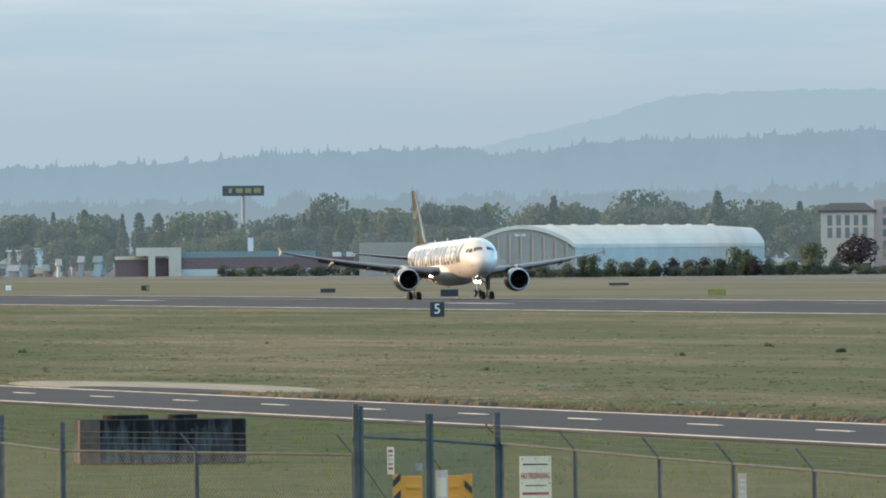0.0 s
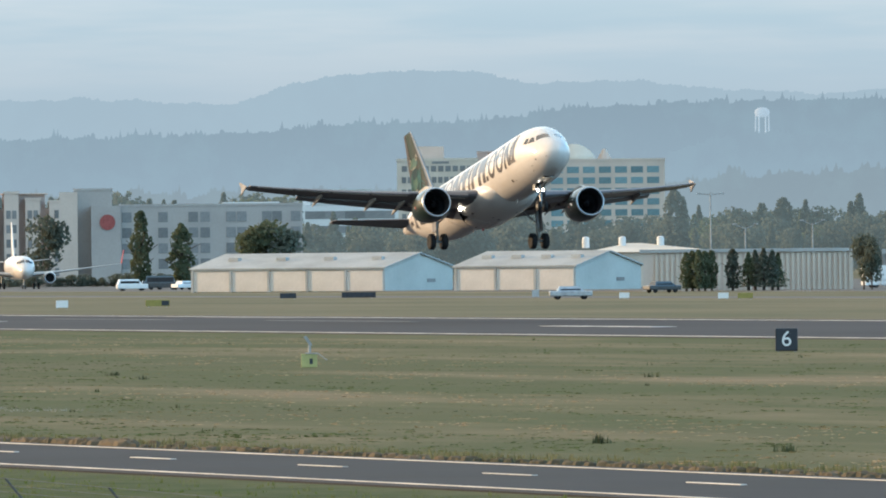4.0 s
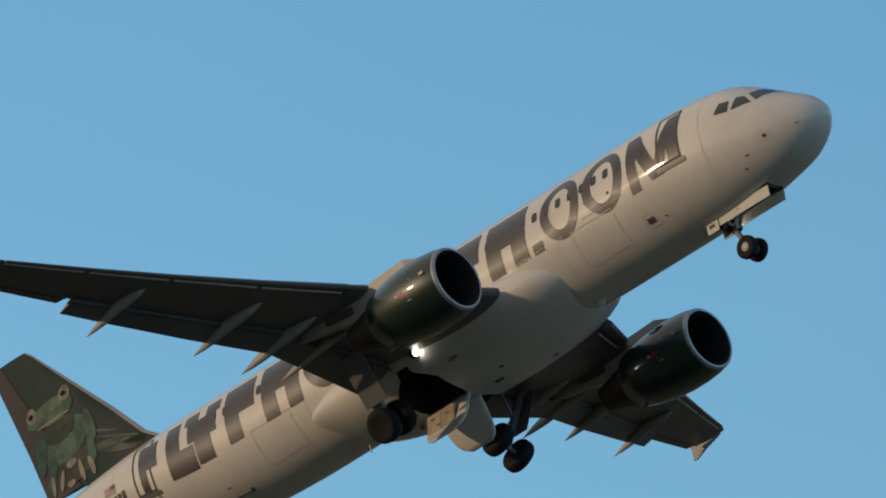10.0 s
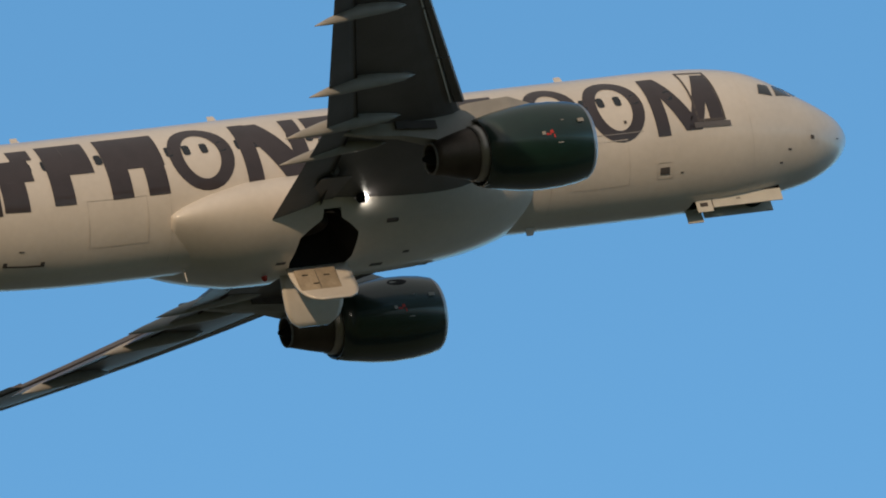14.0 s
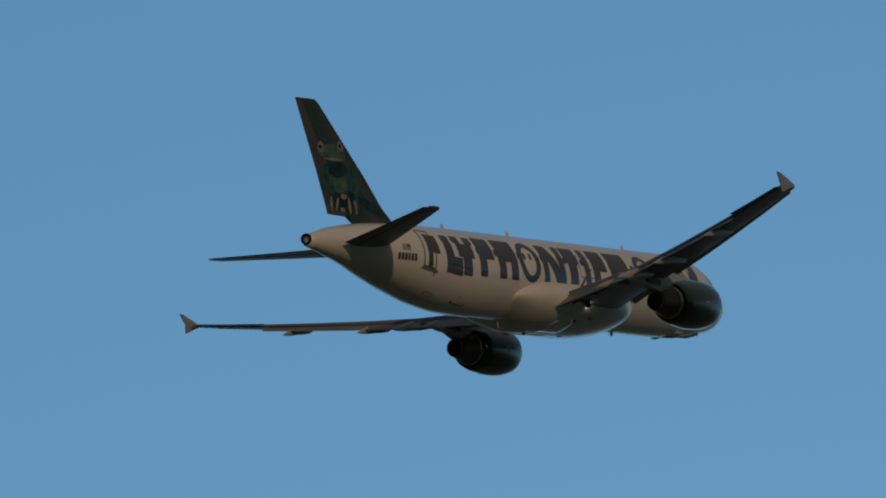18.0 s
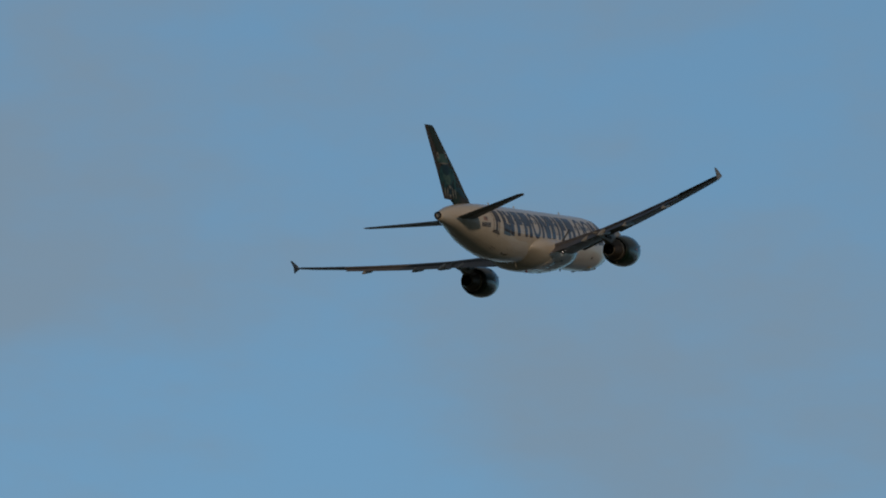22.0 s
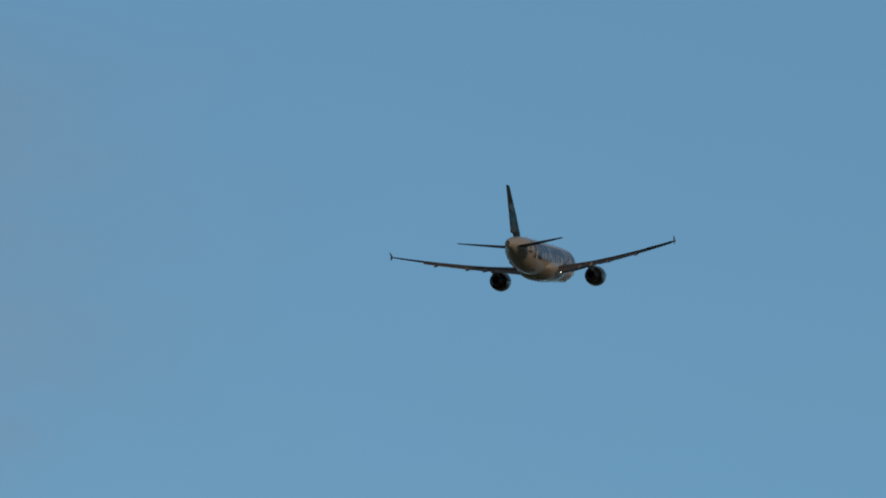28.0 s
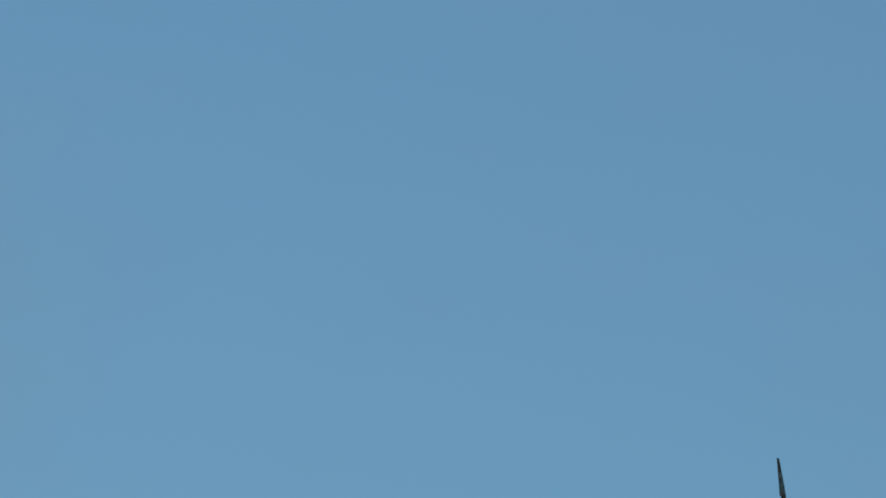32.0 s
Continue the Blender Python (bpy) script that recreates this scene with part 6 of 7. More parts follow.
def hazed(mat, haze_glow=0.26):
    """The backdrop woods' foliage, three kilometres off, with haze painted in as emission like the hills behind them.
    """
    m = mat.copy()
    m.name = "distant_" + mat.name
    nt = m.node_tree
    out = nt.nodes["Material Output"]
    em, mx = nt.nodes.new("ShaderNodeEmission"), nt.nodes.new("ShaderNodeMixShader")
    em.inputs[0].default_value, mx.inputs[0].default_value = (0.078, 0.107, 0.122, 1), haze_glow
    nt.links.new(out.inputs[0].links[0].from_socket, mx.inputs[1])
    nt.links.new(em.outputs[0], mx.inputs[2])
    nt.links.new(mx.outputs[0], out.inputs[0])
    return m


# marked trees, then the belts between them
for u, r, v, kind, tone, wide in (
        (582, 2950, 108, "round", "dark", 0.75), (540, 2900, 74, "cone", "dark", 1.0), (556, 2900, 78, "cone", "dark", 1.0), (500, 2950, 66, "cone", "dark", 0.9), (640, 2950, 84, "round", "mid", 1.0), (702, 2900, 84, "round", "mid", 1.0),
        (760, 2900, 92, "round", "dark", 0.8), (820, 2900, 88, "round", "dark", 0.9), (982, 2850, 100, "cone", "dark", 1.2), (958, 2850, 88, "round", "dark", 0.8), (1010, 2850, 84, "round", "mid", 0.9), (1115, 3000, 112, "round", "dark", 0.8),
        (1150, 3000, 108, "round", "dark", 0.8), (1205, 2900, 92, "round", "dark", 0.8), (1272, 2700, 106, "cone", "dark", 1.3), (1290, 2700, 92, "round", "dark", 0.9), (1350, 2800, 82, "round", "dark", 1.0), (1400, 2800, 74, "round", "mid", 1.0),
        (1518, 2200, 30, "round", "plum", 1.5), (1440, 2250, 16, "round", "mid", 1.2), (1590, 2250, 40, "round", "mid", 0.9), (1640, 2200, 10, "round", "dark", 1.3), (1820, 2150, 82, "round", "dark", 0.85), (1700, 2200, 18, "round", "dark", 1.2),
        (1983, 2100, 88, "column", "mid", 1.0), (2055, 2100, 66, "column", "mid", 1.6), (2205, 2050, 70, "round", "mid", 0.95), (2235, 2050, 60, "round", "dark", 0.95), (2180, 2050, 56, "round", "mid", 1.0),
        (2579, 2600, 128, "cone", "dark", 1.0), (2640, 2600, 84, "round", "dark", 0.9), (2660, 2600, 90, "round", "dark", 0.8), (2753, 2600, 112, "cone", "dark", 0.9), (2790, 2600, 78, "round", "dark", 0.9), (2850, 2600, 72, "round", "dark", 1.0),
        (2928, 2500, 118, "column", "dark", 1.2), (2945, 2500, 98, "cone", "dark", 1.0), (3255, 2300, 106, "cone", "dark", 1.2), (3240, 2300, 92, "cone", "dark", 1.1), (3411, 2250, 136, "cone", "dark", 1.3), (3555, 2250, 135, "cone", "dark", 1.1),
        (3635, 2250, 139, "cone", "dark", 1.3), (3600, 2250, 120, "cone", "dark", 1.0), (3480, 2250, 100, "round", "dark", 0.9), (3510, 2260, 80, "round", "mid", 0.9), (3570, 2260, 70, "round", "mid", 0.9), (3440, 2260, 72, "round", "mid", 0.9),
        (3330, 2250, 100, "column", "dark", 1.2), (3160, 2500, 96, "cone", "dark", 1.0), (3190, 2500, 84, "round", "dark", 1.0), (3120, 2500, 100, "column", "dark", 1.2), (3080, 2500, 90, "cone", "dark", 1.0), (3040, 2500, 84, "round", "dark", 1.0),
        (2948, 1480, 6, "column", "mid", 1.2), (2959, 1481, 9, "column", "mid", 1.3), (2970, 1479, 10, "column", "mid", 1.2), (2981, 1480, 8, "column", "mid", 1.3), (2993, 1481, 9, "column", "mid", 1.2), (3030, 1480, 11, "column", "dark", 1.2), (3058, 1480, 5, "cone", "mid", 1.5), (3070, 1481, 9, "cone", "dark", 1.4), (3085, 1478, 12, "cone", "dark", 1.4),
        (3100, 1478, 9, "cone", "dark", 1.4), (3110, 1479, 4, "cone", "mid", 1.5), (3262, 1470, 36, "round", "dark", 0.62), (3276, 1468, 30, "round", "dark", 0.62)):
    plant(u, r, v, kind, tone, wide)
for u0, u1, r, v, n, mix in ((-250, 640, 3050, 70, 42, .25), (-200, 240, 2850, 28, 16, .4), (330, 640, 2900, 44, 20, .3), (640, 1450, 2950, 78, 40, .35), (640, 860, 2750, 50, 14, .3), (1400, 1660, 2800, 62, 12, .3), (1640, 2280, 2900, 112, 24, .2),
                             (2230, 2440, 2600, 70, 12, .3), (2440, 2600, 2500, 58, 12, .4), (2560, 2960, 2550, 58, 20, .2), (2900, 3700, 2600, 78, 46, .25), (2960, 3320, 2300, 60, 18, .3), (3300, 3720, 2150, 52, 24, .35), (3720, 4700, 2500, 95, 40, .3)):
    for k in range(n):
        u = u0 + (u1 - u0) * (k + tr.random()) / n
        wood(u, r * tr.uniform(0.97, 1.04), v + tr.uniform(-16, 14), tr.choices(("round", "cone", "column"), (6, 2.5, 1))[0], "mid" if tr.random() < mix else "dark", tr.uniform(0.8, 1.25))
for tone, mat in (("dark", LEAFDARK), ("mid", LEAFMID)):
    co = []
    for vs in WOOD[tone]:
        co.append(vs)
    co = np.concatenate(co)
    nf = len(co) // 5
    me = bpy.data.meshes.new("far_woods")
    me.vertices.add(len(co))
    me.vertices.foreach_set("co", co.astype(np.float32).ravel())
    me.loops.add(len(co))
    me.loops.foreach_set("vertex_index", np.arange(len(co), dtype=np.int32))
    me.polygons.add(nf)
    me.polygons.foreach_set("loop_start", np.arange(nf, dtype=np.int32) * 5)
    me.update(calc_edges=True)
    # foliage with the haze emission mixed in
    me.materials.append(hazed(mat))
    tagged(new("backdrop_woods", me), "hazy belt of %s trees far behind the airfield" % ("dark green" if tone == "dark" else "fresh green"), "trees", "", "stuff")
# bushes grown together before the arched hangar, the hotels and the long shed; their stems stand in long grass
def bush(u, r, v, tone, wide):
    ob = plant(u, r, v, "round", tone, wide)
    h = rise(v, r)
    ob.matrix_basis = Matrix.Translation((0, 0, -0.30 * h)) @ ob.matrix_basis @ Matrix.Diagonal((1, 1, 1.3, 1))
    return ob


for k in range(62):
    u = 850 + 720 * (k + tr.random()) / 62
    bush(u, 2150 + tr.uniform(-15, 15), -27 + tr.uniform(-3, 4), tr.choices(("dark", "mid"), (3, 1))[0], tr.uniform(1.6, 2.6))
for u, v, tone, wide in ((1035, -2, "mid", 1.0), (1052, -4, "mid", 0.9), (1082, -10, "mid", 1.1), (1110, -16, "dark", 1.5), (1135, -9, "dark", 1.3), (1160, -14, "mid", 1.3), (1190, -8, "plum", 1.2), (1222, -14, "dark", 1.5), (1247, -7, "plum", 1.0),
                         (1275, -12, "mid", 1.2), (1302, 8, "mid", 0.9), (1322, 4, "mid", 0.8), (1338, -6, "plum", 0.9), (1362, -12, "dark", 1.2), (1400, -16, "mid", 1.5), (1440, -14, "dark", 1.4), (1480, -10, "dark", 1.3), (960, -20, "dark", 1.8), (905, -18, "mid", 1.5), (1005, -17, "dark", 1.6)):
    bush(u, 2140 + tr.uniform(-8, 8), v, tone, wide)
for k in range(30):
    bush(1590 + 500 * (k + tr.random()) / 30, 2120 + tr.uniform(-12, 12), -24 + tr.uniform(-4, 6), "dark", tr.uniform(1.6, 2.4))
for k in range(22):
    bush(395 + 290 * (k + tr.random()) / 22, 2550 + tr.uniform(-12, 12), -20 + tr.uniform(-5, 9), tr.choices(("dark", "mid"), (3, 1))[0], tr.uniform(1.5, 2.5))
for key, ob in PROTO.items():
    if key not in used:
        for c in list(ob.children):
            bpy.data.objects.remove(c)
        bpy.data.objects.remove(ob)


# ---- a second jet, parked on the apron ----
def parked_jet():
    r = 1960.0
    away = -78.03 + (1790 - 784) / 349.3
    head = math.degrees(math.atan2(-math.cos(radians(away)), -math.sin(radians(away)))) + 4.0
    c = spot(1767, r + 16)
    j = thing("parked_airliner", "white twin-engine jet with red winglets parked on the apron", "airplane", pose(c.x, c.y, 3.75, 0, 0, head))
    ss = [0, .05, .2, .5, 1.0, 1.6, 2.2, 2.8, 3.5, 4.5, 5.5, 6.5, 12, 18, 23.5, 26, 28, 30, 32, 34, 35.5, 37.0]
    N = 32
    fus = part("fuselage", rings([[(18 - s, f_w(s) * math.cos(2 * math.pi * k / N), (f_t(s) + f_b(s)) / 2 + (f_t(s) - f_b(s)) / 2 * math.sin(2 * math.pi * k / N)) for k in range(N)] for s in ss]), WHITE, j, "white fuselage", smooth=True)
    for side in (-1, 1):
        for q in (((1.72, 84), (2.30, 86), (2.42, 50), (1.95, 44)), ((2.06, 43), (2.50, 49), (3.02, 38), (2.62, 27))):
            part("cockpit_window", drape([q], 0.014, 4, 4, side), GLASSDARK, fus, "dark cockpit pane")
        wing = part("wing", wing_loft(((1.5, 12.15, 6.7, -1.3, .14), (6.4, 14.75, 3.85, -0.80, .12), (11.6, 17.51, 2.66, -0.20, .11), (18.2, 20.9, 1.4, 0.55, .10)), side), LIGHTGREY, j, "pale grey wing")
        part("winglet", rings([[(18 - s, side * y, z) for s, y, z in ((20.9, 18.2 + d, .55), (22.3, 18.2 + d, .55), (23.3, 18.75 + d, 2.9), (22.6, 18.75 + d, 2.9))] for d in (0, 0.08)]), REDMARK, wing, "red upturned winglet")
        ex, ey, ez = 18 - 11.4, side * 5.0, -1.75
        eng = part("engine", lathe([(-0.1, .95), (-0.8, 1.1), (-2.0, 1.08), (-3.3, .8), (-4.4, .45)], 28, "X", ex, ey, ez), WHITE, j, "white engine", smooth=True)
        part("inlet_lip", lathe([(-0.12, .96), (0, .90), (-0.1, .80), (-0.3, .78)], 28, "X", ex, ey, ez), LIP, eng, "bright inlet lip", smooth=True)
        part("inlet", lathe([(-0.3, .79), (-0.9, .8), (-0.9, .02)], 28, "X", ex, ey, ez), BLACK, eng, "dark inlet")
        part("pylon", box(ex - 4.5, ex - 1.2, ey - .2, ey + .2, ez + .6, ez + 1.2), LIGHTGREY, eng)
        part("tailplane", wing_loft(((0.4, 31.5, 4.3, .8, .1), (6.8, 35.0, 1.4, 1.5, .09)), side), LIGHTGREY, j, "pale tailplane")
        lg = part("main_gear", rod((18 - 17.6, side * 3.0, -1.2), (18 - 17.6, side * 3.0, -3.2), 0.14), STRUT, j, "steel gear leg")
        for d in (-.42, .42):
            part("tyre", tyre(0.55, 0.4), RUBBER, lg, "black tyre", pose(18 - 17.6, side * 3.0 + d, -3.2))
    ng = part("nose_gear", rod((13, 0, -1.8), (13, 0, -3.38), 0.09), STRUT, j, "steel nose leg")
    for d in (-.22, .22):
        part("tyre", tyre(0.37, 0.2), RUBBER, ng, "black tyre", pose(13, d, -3.38))
    part("fin", wing_loft([(z, le, ch, z, th) for le, ch, z, th in ((29.5, 6.3, 2.0, .07), (32.45, 4.1, 4.8, .10), (34.85, 2.0, 8.0, .10))], 1, vertical=True), WHITE, j, "white fin")


parked_jet()
CARGLASS = material("car_glass", (0.02, 0.025, 0.03), 0.1)


def vehicle(u, r, paint, kind, turn, label, name="car"):
    """A parked vehicle standing across or along the view."""
    L, W, H, hood = {"car": (4.7, 1.8, 1.45, 0.95), "suv": (4.9, 1.95, 1.85, 1.1), "van": (5.6, 2.0, 2.3, 1.2), "truck": (8.0, 2.4, 2.9, 1.3)}[kind]
    v = thing(name, label, name, site(u, r, turn), "parked vehicles")
    cab = {"car": (-0.32, 0.22), "suv": (-0.47, 0.22), "van": (-0.49, 0.34), "truck": (0.2, 0.46)}[kind]
    body = part("body", box(-L / 2, L / 2, -W / 2, W / 2, 0.35, hood, bevel=0.12), paint, v, "painted body")
    xa, xb = cab[0] * L, cab[1] * L
    top = rings([[(xa, -W * .47, hood - .02), (xb + .45, -W * .47, hood - .02), (xb + .45, W * .47, hood - .02), (xa, W * .47, hood - .02)], [(xa + .25, -W * .40, H), (xb - .15, -W * .40, H), (xb - .15, W * .40, H), (xa + .25, W * .40, H)]])
    part("cabin", top, paint, v, "painted roof")
    part("side_window", box(xa + .35, xb, -W * .475, W * .475, hood + .08, H - .28), CARGLASS, v, "dark side windows")
    if kind == "truck":
        part("cargo_box", box(-L / 2, 0.15 * L, -W / 2, W / 2, 0.9, H + 0.2, bevel=0.05), paint, v, "cargo box")
    for x in (-L * .31, L * .31):
        for y in (-W / 2 + .12, W / 2 - .12):
            part("wheel", tyre(0.34 if kind != "truck" else 0.45, 0.22), RUBBER, v, "black wheel", pose(x, y, 0.34 if kind != "truck" else 0.45))
    return v


CARWHITE = material("white_car_paint", (0.72, 0.72, 0.70), 0.3, coat=0.5, vary=0.03)
CARORANGE = material("orange_truck_paint", (0.50, 0.20, 0.05), 0.4)
CARDARK = material("dark_car_paint", (0.03, 0.035, 0.04), 0.3, coat=0.5)
CARSILVER = material("silver_car_paint", (0.38, 0.39, 0.40), 0.3, 0.4)
for u, r, p, kd, tn, lb, nm in ((1967, 1790, CARWHITE, "suv", 8, "white sport utility car on the apron", "car"), (2062, 1825, CARWHITE, "car", 40, "white car beside the hangar", "car"), (2020, 1840, CARDARK, "van", 0, "dark van on the apron", "van"),
                                (2000, 1850, CARDARK, "car", 5, "dark car on the apron", "car"), (3468, 1300, CARORANGE, "truck", 10, "orange truck parked by the fence", "truck"), (3500, 1310, CARSILVER, "van", 20, "silver van parked by the fence", "van"),
                                (3573, 1134, CARWHITE, "car", -12, "white patrol car beside the taxiway", "car"), (3615, 1300, CARWHITE, "truck", 20, "white box truck by the apron fence", "truck"), (3560, 1340, CARDARK, "van", 15, "dark van behind the patrol car", "van"),
                                (3310, 1560, CARWHITE, "truck", 15, "long white truck under the canopy", "truck"), (3340, 1560, CARWHITE, "truck", 12, "white truck under the canopy", "truck"), (3372, 1560, CARWHITE, "van", 18, "white van under the canopy", "van"),
                                (3400, 1565, CARSILVER, "truck", 16, "silver truck beside the canopy", "truck"), (3420, 1570, CARWHITE, "van", 16, "white van beside the canopy", "van"), (2743, 1240, CARSILVER, "car", 4, "low silver baggage tug on the grass edge", "car"),
                                (1535, 2180, CARWHITE, "car", 6, "white car behind the bushes", "car"), (2905, 1440, CARDARK, "car", 30, "dark car beside the blue hangar", "car")):
    vehicle(u, r, p, kd, tn, lb, nm)


# ---- field signs and boxes ----
SIGNBLACK = material("black_sign_face", (0.012, 0.014, 0.022), 0.45, vary=0.1)
SIGNYELLOW = material("faded_yellow_sign", (0.30, 0.25, 0.07), 0.6, vary=0.1)
DARKBOX = material("dark_weathered_metal", (0.045, 0.050, 0.060), 0.7, vary=0.15)
SIGNWHITE = material("sign_white", (0.72, 0.72, 0.70), 0.5, vary=0.04)
SIGNRED = material("sign_red", (0.42, 0.06, 0.05), 0.5, vary=0.05)


def letters(text, size, mat, name="sign_text"):
    """Writing as a flat mesh in the xz plane, centred on its origin, facing -y."""
    cu = bpy.data.curves.new(name, "FONT")
    cu.body, cu.size, cu.align_x, cu.align_y, cu.extrude = text, size, "CENTER", "CENTER", 0.004
    tmp = bpy.data.objects.new(name, cu)
    scene.collection.objects.link(tmp)
    bpy.context.view_layer.update()
    me = bpy.data.meshes.new_from_object(tmp.evaluated_get(bpy.context.evaluated_depsgraph_get()))
    bpy.data.objects.remove(tmp)
    me.transform(Matrix.Rotation(radians(90), 4, "X"))
    me.materials.clear()
    me.materials.append(mat)
    return me


def field_box(u, r, w, h, mat, name, label, category, face=None, fw=0.0, legs=0.15):
    b = thing(name, label, category, site(u, r))
    part("case", box(-w / 2, w / 2, 0, 0.35, legs, legs + h, bevel=0.03), mat, b)
    for x in (-w * .38, w * .38):
        part("leg", box(x - .04, x + .04, .12, .22, 0, legs + 0.02), STEEL, b)
    if face:
        part("panel", box(-w / 2 + fw, w / 2 - 0.05, -0.02, -0.004, legs + h * .12, legs + h * .88), face, b, "plain coloured panel")
    return b


for u, r, digit in ((774, 833, "5"), (3124, 542, "6")):
    b = thing("distance_sign", "black runway distance sign with a white figure in the grass", "sign", site(u, r), "runway distance signs")
    w = 1.08 if digit == "5" else 1.08
    part("case", box(-w / 2, w / 2, 0, 0.3, 0.04, 1.14, bevel=0.05), SIGNBLACK, b, "black sign case")
    part("figure", letters(digit, 1.05, SIGNWHITE), None, b, "white figure", pose(0, -0.012, 0.60))
    for x in (-.4, .4):
        part("leg", box(x - .05, x + .05, .1, .2, 0, .08), STEEL, b)
for u, r, w, h, mat, nm, lb, ct, face, fw in (
        (581, 1367, 1.8, 0.5, DARKBOX, "field_box", "low dark equipment box in the grass", "box", None, 0), (796, 1207, 1.9, 0.75, DARKBOX, "guidance_sign", "grey back of a guidance sign", "sign", None, 0),
        (1096, 1549, 2.7, 0.35, DARKBOX, "field_box", "low dark equipment box in the grass", "box", None, 0), (1269, 1162, 1.9, 0.65, SIGNYELLOW, "guidance_sign", "yellow taxiway guidance sign with illegible marks", "sign", None, 0),
        (16, 1603, .8, .7, SIGNWHITE, "field_box", "small white field box", "box", None, 0), (258, 1524, 1.1, .7, DARKBOX, "guidance_sign", "dark guidance sign with a yellow end", "sign", SIGNYELLOW, .7),
        (1843, 1120, 1.2, .7, SIGNWHITE, "field_box", "white field box with a dark end", "box", None, 0), (2012, 1134, 2.4, .62, SIGNYELLOW, "guidance_sign", "black and yellow guidance sign", "sign", SIGNBLACK, 1.6),
        (2243, 1328, 1.9, .6, DARKBOX, "guidance_sign", "dark back of a guidance sign", "sign", None, 0), (2368, 1328, 4.0, .65, DARKBOX, "guidance_sign", "long dark back of a guidance sign", "sign", None, 0),
        (2681, 1291, .8, .8, CARSILVER, "field_box", "small pale field box", "box", None, 0), (2838, 1223, 1.1, .6, SIGNWHITE, "field_box", "plain white field box", "box", None, 0),
        (3013, 1190, 1.1, .6, SIGNWHITE, "field_box", "white field box with a dark end", "box", None, 0), (3052, 1190, 1.6, .55, SIGNYELLOW, "guidance_sign", "yellow taxiway guidance sign", "sign", None, 0),
        (3456, 794, 2.0, .75, DARKBOX, "guidance_sign", "large dark back of a guidance sign", "sign", None, 0), (3556, 958, 2.2, .55, DARKBOX, "guidance_sign", "dark back of a guidance sign", "sign", None, 0),
        (3503, 1120, 1.3, .6, SIGNYELLOW, "guidance_sign", "yellow taxiway guidance sign", "sign", None, 0), (3524, 1120, .7, .6, SIGNWHITE, "field_box", "small white field box", "box", None, 0)):
    field_box(u, r, w, h, mat, nm, lb, ct, face, fw)
yb = thing("weather_box", "yellow field box with a grey slanted lid and sensor", "box", site(2279, 488))
part("case", box(-.35, .35, 0, .6, 0, .58, bevel=.03), material("yellow_box_paint", (0.44, 0.41, 0.17), 0.6), yb, "yellow case")
part("hatch", box(.02, .16, -.02, -.004, .14, .38), DARKBOX, yb, "small dark hatch")
part("lid", rings([[(x, -.05, z), (x, .65, z), (x, .65, z + .04), (x, -.05, z + .04)] for x, z in ((-.15, .59), (.40, .57), (.78, .28))]), LIGHTGREY, yb, "grey slanted lid")
part("sensor_post", rod((.02, .3, .58), (.02, .3, .95), .06), STEEL, yb, "grey post")
part("sensor_panel", rings([[(x - .05, .2, z), (x + .07, .2, z + .05), (x + .07, .45, z + .05), (x - .05, .45, z)] for x, z in ((.08, .92), (-.18, 1.32))]), STEEL, yb, "tilted sensor plate")
for u, r, v, lb in ((2992, 1700, 112, "tall floodlight pole with crossarms"), (3053, 1800, 50, "tall two-armed steel street lamp"), (3172, 1800, 56, "tall two-armed steel street lamp"), (2236, 2300, 80, "wooden pole behind the hangars"), (3380, 2000, 70, "tall two-armed steel street lamp")):
    p = thing("lamp_post", lb, "lamp post", site(u, r))
    z = rise(v, r)
    part("pole", rod((0, 0, 0), (0, 0, z), .14, 8, None, .09), STEEL, p)
    for s in (-1, 1):
        part("arm", rod((0, 0, z - .3), (s * 1.7, 0, z + (0.5 if r > 1750 else -.2)), .07, 6), STEEL, p)
        part("lamp_head", box(s * 1.7 - .35, s * 1.7 + .35, -.2, .2, z + (.4 if r > 1750 else -.25), z + (.6 if r > 1750 else -.05), bevel=.04), LIGHTGREY, p, "pale lamp head")


# ---- foreground: vault, fence, gate and boards ----
STEELDARK = material("dull_fence_steel", (0.078, 0.090, 0.094), 0.75, 0.0, vary=0.15, scale=4)
